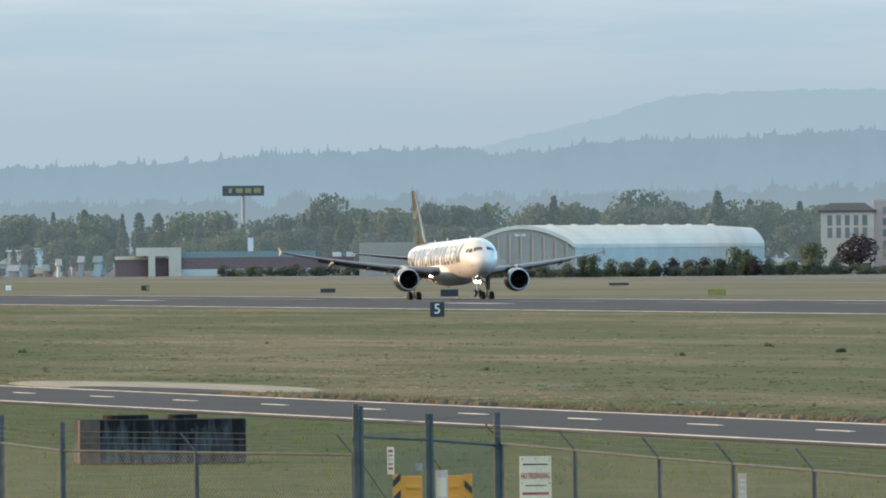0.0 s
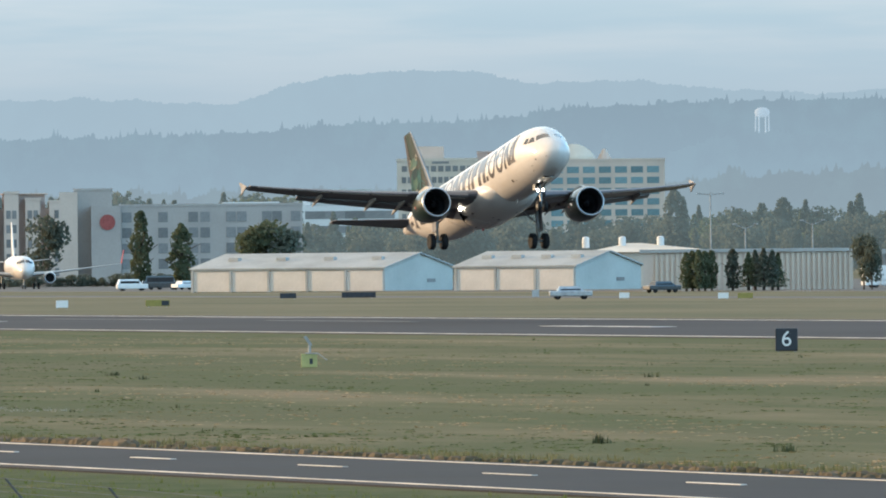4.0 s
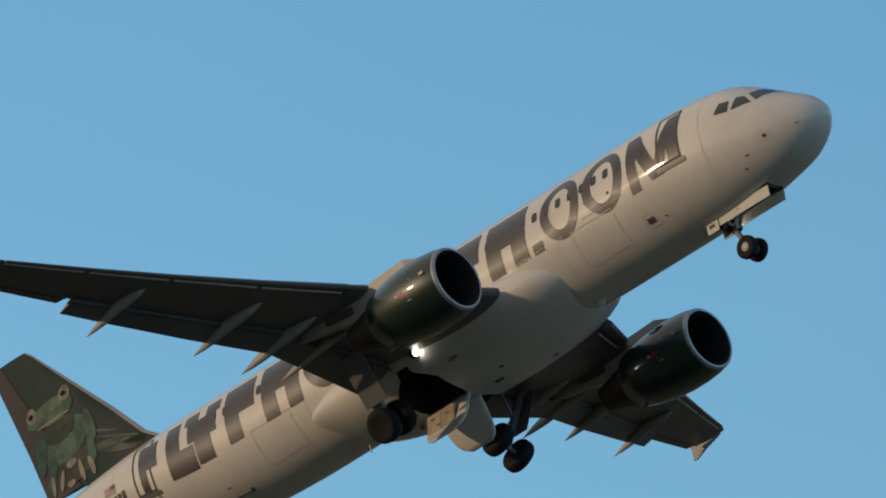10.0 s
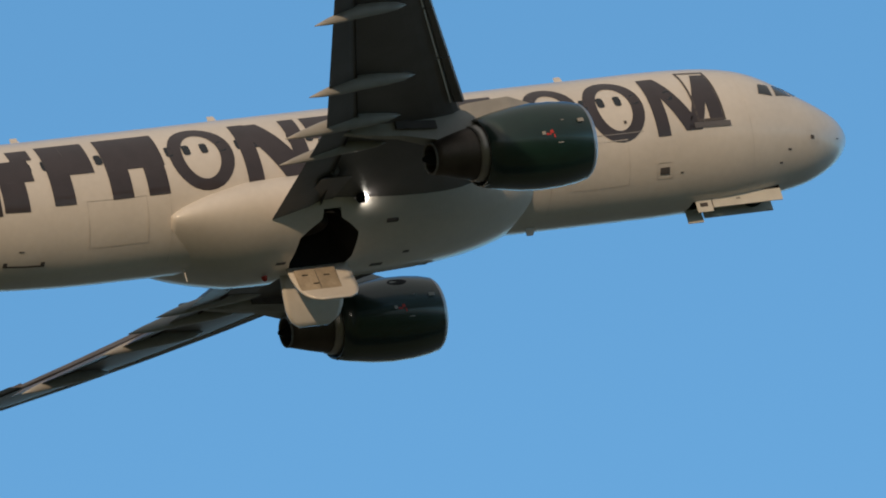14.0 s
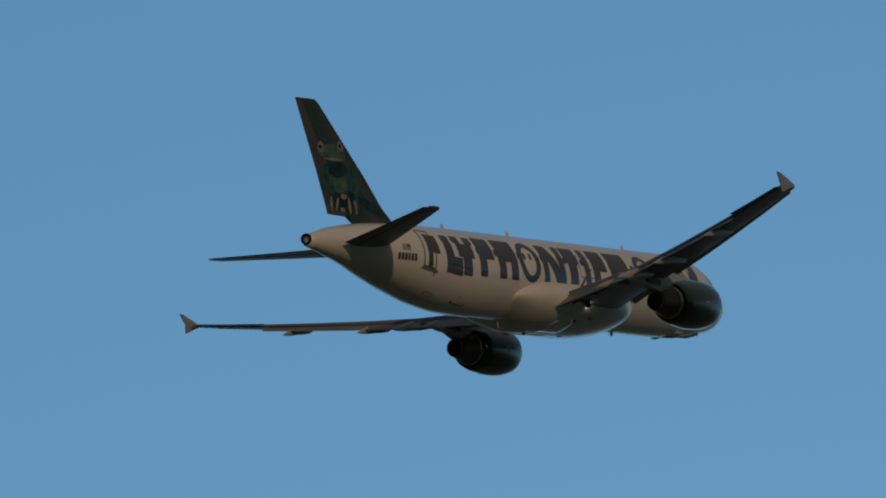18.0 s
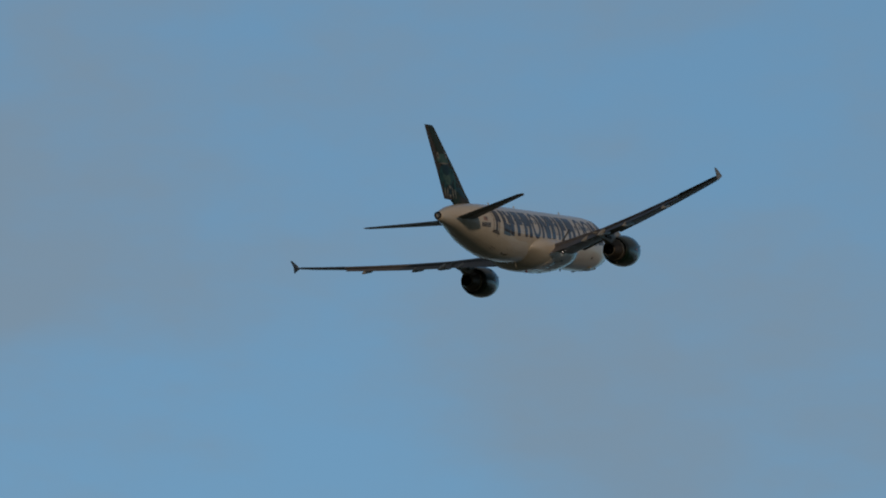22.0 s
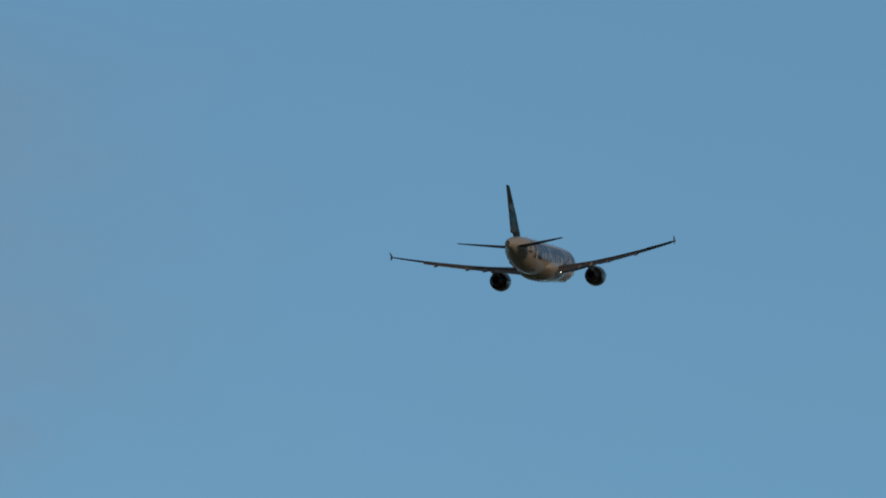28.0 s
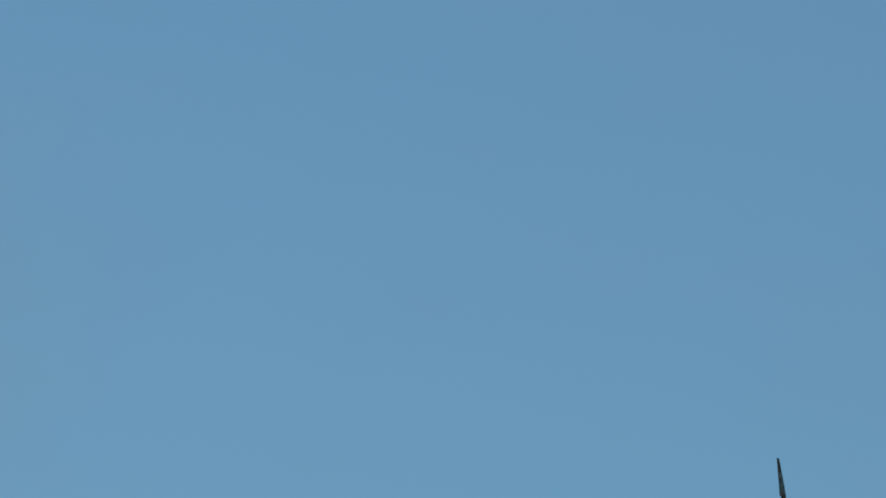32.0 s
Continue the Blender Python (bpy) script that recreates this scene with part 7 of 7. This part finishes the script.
def stained_concrete():
    """Grey-blue concrete under black run-off streaks that hang from the top."""
    m = material("stained_concrete", (0.098, 0.108, 0.116), 0.9, vary=0.28, scale=1.3, fine=7, tint=(0.046, 0.046, 0.048), bump=0.4)
    n, l = m.node_tree.nodes, m.node_tree.links
    b = n["Principled BSDF"]
    src = b.inputs["Base Color"].links[0].from_socket
    co = n["Texture Coordinate"]
    mp, t, sep = n.new("ShaderNodeMapping"), n.new("ShaderNodeTexNoise"), n.new("ShaderNodeSeparateXYZ")
    mp.inputs["Scale"].default_value = (3.2, 3.2, 0.55)
    t.inputs["Scale"].default_value, t.inputs["Detail"].default_value, t.inputs["Roughness"].default_value = 1.6, 6, 0.65
    l.new(co.outputs["Object"], mp.inputs[0])
    l.new(mp.outputs[0], t.inputs["Vector"])
    l.new(co.outputs["Object"], sep.inputs[0])
    run_, rng, mix = n.new("ShaderNodeMath"), n.new("ShaderNodeMapRange"), n.new("ShaderNodeMix")
    run_.operation = "MULTIPLY_ADD"
    l.new(sep.outputs["Z"], run_.inputs[0])
    run_.inputs[1].default_value = 0.26
    l.new(t.outputs["Fac"], run_.inputs[2])
    rng.inputs[1].default_value, rng.inputs[2].default_value = 0.46, 0.74
    l.new(run_.outputs[0], rng.inputs[0])
    mix.data_type = "RGBA"
    l.new(rng.outputs[0], mix.inputs[0])
    l.new(src, mix.inputs[6])
    mix.inputs[7].default_value = (0.010, 0.009, 0.009, 1)
    l.new(mix.outputs[2], b.inputs["Base Color"])
    return m


STAINED = stained_concrete()
RUST = material("rust_streaked_concrete", (0.15, 0.10, 0.078), 0.9, vary=0.25, scale=1.2, fine=8, bump=0.3)
v = thing("utility_vault", "black-stained concrete vault with two round lids in the grass", "vault", site(287, 254, 4))
part("body", box(-1.87, 1.87, 0, 2.2, 0, 1.0, bevel=.04), STAINED, v, "stained concrete body")
part("rusty_corner", box(-1.875, -1.42, -.006, .6, 0, .985), RUST, v, "rust-streaked corner")
for x, r in ((-.78, .52), (.50, .34)):
    part("round_lid", lathe([(1.0, r), (1.09, r), (1.10, r * .92), (1.10, .02)], 30, "Z", x, .9), STAINED, v, "round concrete lid")
for x, z in ((-.9, .72), (-.15, .72), (.66, .74), (1.4, .75), (-.82, .16)):
    part("bolt_plate", lathe([(-.03, .015), (-.03, .035), (0.0, .04)], 10, "Y", x, 0, z), STEELDARK, v, "pale round bolt plate")


WIRE = material("galvanised_wire", (0.165, 0.170, 0.155), 0.7, 0.1, vary=0.1)


def chain_link(a, b, z0, z1, pitch=0.075):
    """Diamond wire between two posts, as thin ribbons."""
    a, b = Vector(a), Vector(b)
    L = (b - a).length
    d = (b - a) / L
    verts, faces = [], []
    H = z1 - z0
    for s in (1, -1):
        k = -H
        while k < L:
            p0, p1 = k, k + H
            q0, q1 = max(p0, 0), min(p1, L)
            if q1 > q0:
                za = z0 + (q0 - p0 if s > 0 else H - (q0 - p0))
                zb = z0 + (q1 - p0 if s > 0 else H - (q1 - p0))
                n = len(verts)
                for q, z in ((q0, za), (q1, zb)):
                    w = a + d * q
                    verts += [(w.x, w.y, z - .003), (w.x, w.y, z + .003)]
                faces.append((n, n + 2, n + 3, n + 1))
            k += pitch
    me = bpy.data.meshes.new("chain_link")
    me.from_pydata(verts, [], faces)
    me.materials.append(WIRE)
    return me



def fence_run(points, label, arm=True, top=2.0, tall=()):
    f = thing("fence", label, "fence", None, "perimeter fence")
    pts = [Vector((x, y, 0)) for x, y in points]
    for i, p in enumerate(pts):
        part("post", rod(p, p + Vector((0, 0, top + (.37 if i in tall else .02))), .042 if i in tall else .032, 10), STEELDARK, f, "round steel post")
        if i in tall:
            part("post_cap", lathe([(top + .37, .044), (top + .40, .03), (top + .41, .005)], 10, "Z", p.x, p.y), STEELDARK, f, "domed post cap")
        elif arm:
            out = Vector((-.10, -.20, 0))
            part("barb_arm", rod(p + Vector((0, 0, top)), p + out + Vector((0, 0, top + .27)), .014, 6), STEELDARK, f, "angled barbed wire arm")
    for p, q in zip(pts, pts[1:]):
        part("top_rail", rod(p + Vector((0, 0, top)), q + Vector((0, 0, top)), .019, 8), STEELDARK, f, "top rail")
        part("chain_link", chain_link((p.x, p.y, 0), (q.x, q.y, 0), .03, top - .02), None, f, "diamond wire mesh")
        if arm:
            for t in (.4, .7, 1.0):
                o = Vector((-.10 * t, -.20 * t, top + .27 * t))
                part("barbed_wire", rod(p + o, q + o, .004, 4), STEELDARK, f, "thin barbed wire")
    return f


run = [(-153.7, 33.4), (-147.7, 33.1), (-141.2, 32.75), (-136.7, 32.65), (-131.9, 32.5), (-126.1, 32.2), (-120.3, 31.8), (-114.5, 31.4), (-108.7, 31.0), (-102.9, 30.6)]
fence_run(run, "galvanised chain-link fence with angled barbed wire arms")
fence_run([(-167.3, 27.9), (-160.05, 27.44), (-152.8, 27.04), (-150.0, 28.38), (-146.6, 29.85)], "chain-link fence joining the gate", True, 2.0, (1, 2))
g = thing("gate", "chain-link double gate between tall steel posts", "gate")
gp = [Vector((-146.58, 29.88, 0)), Vector((-149.98, 31.56, 0)), Vector((-153.72, 33.32, 0))]
for p, z, rr in ((gp[0], 2.67, .042), (gp[0] + Vector((.012, .075, 0)), 2.64, .03), (gp[1], 2.48, .028), (gp[1] + Vector((0, .06, 0)), 2.48, .028), (gp[2] + Vector((0, .02, 0)), 2.43, .048)):
    part("gate_post", rod(p, p + Vector((0, 0, z)), rr, 12), STEELDARK, g, "tall steel gate post")
for p, q in ((gp[0], gp[1]), (gp[1], gp[2])):
    part("gate_rail", rod(p + Vector((0, 0, 2.24 if p is gp[0] else 2.13)), q + Vector((0, 0, 2.13 if p is gp[0] else 1.98)), .020, 8), STEELDARK, g, "dull gate rail")
    part("brace_wire", rod(p + Vector((0, 0, 2.0)), q + Vector((0, 0, .5)), .008, 4), STEELDARK, g)
    part("brace_wire", rod(p + Vector((0, 0, .5)), q + Vector((0, 0, 2.0)), .008, 4), STEELDARK, g)
    part("chain_link", chain_link((p.x, p.y, 0), (q.x, q.y, 0), .05, 2.05), None, g, "diamond wire mesh")
    for z in (2.25, 2.4):
        part("barbed_wire", rod(p + Vector((0, 0, z)), q + Vector((0, 0, z)), .004, 4), STEELDARK, g, "thin barbed wire")

# boards hung on the fence and gate
ORANGE = material("barricade_orange", (0.70, 0.27, 0.02), 0.5, vary=0.06)
PALEPINK = material("faded_red_board", (0.68, 0.50, 0.42), 0.6, vary=0.08)
CREAMBOARD = material("white_notice_board", (0.85, 0.67, 0.47), 0.75, vary=0.04)


def on_line(u, a, b):
    """The distance at which the bearing u meets the line from a to b."""
    d = spot(u, 1.0)
    ex, ey = b[0] - a[0], b[1] - a[1]
    return (a[0] * ey - a[1] * ex) / (d.x * ey - d.y * ex)


def board_at(u, r, z0, w, h, mat, name, label):
    b = thing(name, label, "sign", site(u, r))
    p = part("board", box(-w / 2, w / 2, -.012, .012, z0, z0 + h, bevel=.006), mat, b)
    return b, p


NR = on_line(945, run[0], run[1]) - .04
b, p = board_at(945, NR, 1.27, .435, .60, CREAMBOARD, "notice_board", "white notice board that forbids trespassing, on the fence")
part("lettering", letters("NO TRESPASSING", .115, SIGNRED), None, p, "red lettering", pose(0, -.017, 1.60) @ Matrix.Diagonal((0.43, 1, 1, 1)))
for z, w, hh, m in ((1.76, .34, .018, SIGNBLACK), (1.47, .28, .014, SIGNBLACK), (1.36, .36, .035, SIGNRED)):
    part("text_bar", box(-w / 2, w / 2, -.016, -.012, z - hh / 2, z + hh / 2), m, p, "plain bar of small print")
for x, z in ((-.18, 1.83), (.19, 1.82), (0, 1.83), (-.19, 1.5), (.19, 1.5)):
    part("screw", lathe([(-.016, .004), (-.013, .010)], 8, "Y", x, 0, z), SIGNBLACK, p, "small screw")
b, p = board_at(689, on_line(689, gp[0], gp[1]) - .03, 1.70, .095, .37, CREAMBOARD, "narrow_notice", "narrow white and red notice on the gate")
for z, hh, m in ((2.015, .035, SIGNRED), (1.955, .018, SIGNRED), (1.90, .03, PALEPINK), (1.84, .018, SIGNRED), (1.78, .03, SIGNRED)):
    part("text_bar", box(-.03, .03, -.016, -.012, z - hh / 2, z + hh / 2), m, p, "plain bar")
b, p = board_at(1311, on_line(1311, run[2], run[3]) - .05, 1.33, .10, .56, PALEPINK, "narrow_notice", "narrow faded pink notice on a fence post")
for z in (1.42, 1.50, 1.56, 1.66, 1.74, 1.80):
    part("text_bar", box(-.035, .035, -.016, -.012, z, z + .022), CREAMBOARD, p, "plain faded bar")
b, p = board_at(779, on_line(779, gp[1], gp[2]) - .03, 1.30, .16, .40, PALEPINK, "small_notice", "small pink and white notice on the gate")
part("text_bar", box(-.06, .06, -.016, -.012, 1.34, 1.60), CREAMBOARD, p, "plain pale bar")
board_at(739, on_line(739, gp[0], gp[1]) - .03, 1.72, .085, .10, LIGHTGREY, "lock_box", "small grey lock box on the gate")
for u0, r, z1, wd, sx in ((724, 148.5, 1.76, .30, -1), (806, 151.5, 1.70, .24, 1)):
    b = thing("barricade", "orange road barricade with black stripes behind the gate", "barricade", site(u0, r - 1.2))
    pn = part("panel", box(-wd / 2, wd / 2, 0, .03, .3, z1, bevel=.01), ORANGE, b, "orange ribbed panel")
    for k in range(9):
        z = .4 + k * (z1 - .5) / 8.5
        part("rib", box(-wd / 2 + (.09 if sx < 0 else .02), wd / 2 - (.02 if sx < 0 else .09), -.025, -.001, z, z + .05, bevel=.01), ORANGE, pn)
    x = sx * (wd / 2 + .03)
    for k in range(6):
        z = z1 - .15 - k * .22
        part("stripe", rings([[(x - .05, y, z), (x + .05, y, z + (.1 * -sx)), (x + .05, y, z + .09 + (.1 * -sx)), (x - .05, y, z + .09)] for y in (-.03, -.01)]), SIGNBLACK, pn, "black slanted stripe")
    part("end_panel", box(x - .055, x + .055, -.008, .02, .3, z1 + .02), ORANGE, b, "orange end panel")
    part("foot", box(-wd / 2, wd / 2, -.2, .25, 0, .3), RUBBER, b, "dark foot")


# ---- rough grass, weeds and clods ----
def bare(x, y):
    """Where gravel and tar lie open beside the road."""
    return -418 < x < -372 and 68 < y < 78


def tufts(name, count, area, height, mat, label, seed, blades=5):
    rnd = random.Random(seed)
    verts, faces = [], []
    for _ in range(count):
        x, y = area(rnd)
        if bare(x, y):
            continue
        h0 = height * rnd.uniform(.4, 1.5)
        for k in range(blades):
            a = rnd.uniform(0, 6.28)
            w = h0 * rnd.uniform(.10, .22)
            dx, dy = math.cos(a) * h0 * .35 * rnd.random(), math.sin(a) * h0 * .35 * rnd.random()
            bx, by = x + rnd.gauss(0, h0 * .5), y + rnd.gauss(0, h0 * .5)
            n = len(verts)
            hh = h0 * rnd.uniform(.6, 1.1)
            verts += [(bx - w * math.sin(a), by + w * math.cos(a), -.02), (bx + w * math.sin(a), by - w * math.cos(a), -.02), (bx + dx, by + dy, hh)]
            faces.append((n, n + 1, n + 2))
    me = bpy.data.meshes.new(name)
    me.from_pydata(verts, [], faces)
    me.materials.append(mat)
    return tagged(new(name, me), label, "grass", "", "stuff")


BLADE = material("grass_blades", (0.140, 0.142, 0.066), 0.9, vary=0.2, scale=0.08, fine=0.8, tint=(0.160, 0.146, 0.086))
BLADEGREEN = material("green_grass_blades", (0.095, 0.135, 0.036), 0.9, vary=0.2, scale=0.22, fine=1.0, tint=(0.165, 0.160, 0.075))
for leaf in (BLADE, BLADEGREEN):
    thin_leaf(leaf)
    leaf.node_tree.nodes["Principled BSDF"].inputs["Specular IOR Level"].default_value = 0.05
FIELDGREEN = material("field_grass_green", (0.112, 0.146, 0.058), 0.9, vary=0.2, scale=0.3, fine=1.5)
FIELDDRY = material("field_grass_dry", (0.400, 0.300, 0.185), 0.9, vary=0.10, scale=0.1, fine=1.5)
FIELDOLIVE = material("field_grass_olive", (0.205, 0.188, 0.098), 0.9, vary=0.10, scale=0.1, fine=1.5)
for leaf in (FIELDGREEN, FIELDDRY, FIELDOLIVE):
    thin_leaf(leaf)
    leaf.node_tree.nodes["Principled BSDF"].inputs["Specular IOR Level"].default_value = 0.05
WEED = material("dark_weeds", (0.080, 0.098, 0.044), 0.9, vary=0.25, scale=0.5)
FLOWER = material("pale_seed_heads", (0.40, 0.39, 0.33), 0.9, vary=0.2)


def field(r):
    y = 71.0 + 120 * r.random() ** 1.7
    x = -y * r.uniform(2.2, 8.0)
    return x, max(y, 74.2 + 0.033 * (x + 300)) + r.random()


def sward(seed=21, count=13000):
    """Tussocks that stand up from the field, green or dry in drifts."""
    rnd = random.Random(seed)
    kinds = {"green": ([], []), "dry": ([], []), "olive": ([], [])}
    for _ in range(count):
        x, y = field(rnd)
        if bare(x, y):
            continue
        drift = 1.4 * noise.noise((x * 0.012, y * 0.065, 3.0)) + 0.4 * noise.noise((x * 0.05, y * 0.22, 9.0)) + rnd.gauss(0, 0.06)
        verts, faces = kinds["dry" if drift > 0.14 else "green" if drift < -0.04 else "olive"]
        h0 = rnd.uniform(.014, .038) * (1.0 + 0.5 * noise.noise((x * 0.05, y * 0.3, 5.0)))
        for _k in range(6):
            a = rnd.uniform(0, 6.28)
            w, hh = rnd.uniform(.08, .24), h0 * rnd.uniform(.5, 1.1)
            bx, by = x + rnd.gauss(0, .3), y + rnd.gauss(0, .3)
            n = len(verts)
            verts += [(bx - w * math.sin(a), by + w * math.cos(a), -.02), (bx + w * math.sin(a), by - w * math.cos(a), -.02), (bx + rnd.gauss(0, .15), by + rnd.gauss(0, .15), hh)]
            faces.append((n, n + 1, n + 2))
    for kind, mat, label in (("green", FIELDGREEN, "low green airfield grass"), ("dry", FIELDDRY, "dry tan drifts of airfield grass"), ("olive", FIELDOLIVE, "olive tussocks of airfield grass")):
        me = bpy.data.meshes.new("field_grass")
        me.from_pydata(kinds[kind][0], [], kinds[kind][1])
        me.materials.append(mat)
        tagged(new("field_grass", me), label, "grass", "", "stuff")


sward()
tufts("verge_grass", 7000, lambda r: (lambda x: (x, 73.9 + 0.033 * (x + 300) + 2.6 * r.random() ** 2.0))(-r.uniform(90, 460)), .15, BLADE, "long dry grass along the road verge", 2, 4)
tufts("near_grass", 14000, lambda r: (lambda x: (x, 33 + (29.5 + 0.033 * (x + 300)) * r.random()))(-r.uniform(90, 420)), .085, BLADEGREEN, "short green grass inside the fence", 3, 4)
tufts("weeds", 110, field, .13, WEED, "scattered darker weeds in the grass", 4, 7)
tall = [(-504.6, 125.7), (-440, 95), (-492, 115.2), (-548, 95), (-499, 124.3), (-525, 133.5), (-535, 129.6), (-268, 85.7), (-429, 118.3), (-252.6, 85.4), (-413, 134), (-445, 121.4)]
tufts("tall_weeds", 110, lambda r: (lambda c: (c[0] + r.gauss(0, .10), c[1] + r.gauss(0, .07)))(r.choice(tall)), .17, WEED, "single clumps of tall dark weeds", 6, 6)
cl = [(-r_, y_) for r_, y_ in ((388.6, 85.9), (337.4, 79.3), (377, 79), (466, 85.3), (349.6, 90.7), (342.9, 90.7))]
tufts("seed_heads", 420, lambda r: (lambda c: (c[0] + r.gauss(0, 2.4), c[1] + r.gauss(0, 0.7)))(r.choice(cl)), .07, FLOWER, "patches of pale flowering weeds", 5, 3)


def clods():
    rnd = random.Random(8)
    verts, faces = [], []
    for _ in range(3000):
        x = -rnd.uniform(90, 420)
        y, s = 73.6 + 0.033 * (x + 300) + abs(rnd.gauss(0, .4)) + 0.25 * noise.noise((x * 0.15, 2, 0)), rnd.uniform(.05, .24) * (0.8 + 1.0 * abs(noise.noise((x * 0.06, 7, 0))))
        if bare(x, y):
            continue
        n = len(verts)
        ring = [(x + s * 1.5 * math.cos(a) * rnd.uniform(.7, 1.2), y + s * math.sin(a) * rnd.uniform(.7, 1.2)) for a in [k * 1.047 for k in range(6)]]
        verts += [(a, b, -.02) for a, b in ring] + [(x + (a - x) * .65, y + (b - y) * .65, s * rnd.uniform(.35, .7)) for a, b in ring] + [(x, y, s * .7)]
        for k in range(6):
            j = (k + 1) % 6
            faces += [(n + k, n + j, n + 6 + j, n + 6 + k), (n + 6 + k, n + 6 + j, n + 12)]
    me = bpy.data.meshes.new("verge_clods")
    me.from_pydata(verts, [], faces)
    me.materials.append(material("clod_earth", (0.15, 0.112, 0.074), 0.95, vary=0.3, scale=0.15, fine=3, tint=(0.050, 0.048, 0.028)))
    return tagged(new("verge_clods", me), "lumpy brown sods along the road edge", "earth", "", "stuff")


clods()


# ---- what moves ----
def swing(key, rows, axis):
    ob, rest = gear[key]
    walk(ob, [(t, rest @ Matrix.Rotation(radians(a), 4, axis)) for t, a in rows])


def motions():
    walk(jet, [(r[0], flight_pose(*r[1:])) for r in FLIGHT])
    up = [(0.0, 0), (8.0, 0), (8.5, 3), (9.0, 9), (9.5, 17), (10.0, 28), (10.5, 42), (11.0, 62), (11.7, 90), (32.0, 92)]
    swing("legR", up, "X")
    swing("legL", [(t, -a) for t, a in up], "X")
    main = [(0.0, 0), (4.5, 0), (6.5, 78), (14.0, 78), (15.5, 74), (17.5, 22), (18.0, 0), (32.0, 0)]
    swing("doorR", main, "X")
    swing("doorL", [(t, -a) for t, a in main], "X")
    swing("legN", [(0.0, 0), (8.0, 0), (8.5, -3), (9.0, -9), (10.0, -25), (11.0, -39), (12.0, -54), (13.0, -70), (14.0, -90), (14.6, -104), (32.0, -104)], "Y")
    for k, s in (("wellR", 1), ("wellL", -1)):
        swing(k, [(0.0, 100 * s), (15.5, 100 * s), (16.5, 50 * s), (17.5, 0), (32.0, 0)], "X")
    nose = [(0.0, 0), (4.5, 0), (6.5, 88), (15.5, 88), (17.5, 0), (32.0, 0)]
    swing("doorNR", [(t, -a) for t, a in nose], "X")
    swing("doorNL", nose, "X")
    for k, s in (("aftNR", -1), ("aftNL", 1)):
        swing(k, [(0.0, 0), (15.5, 0), (17.5, 85 * s), (32.0, 85 * s)], "X")


motions()
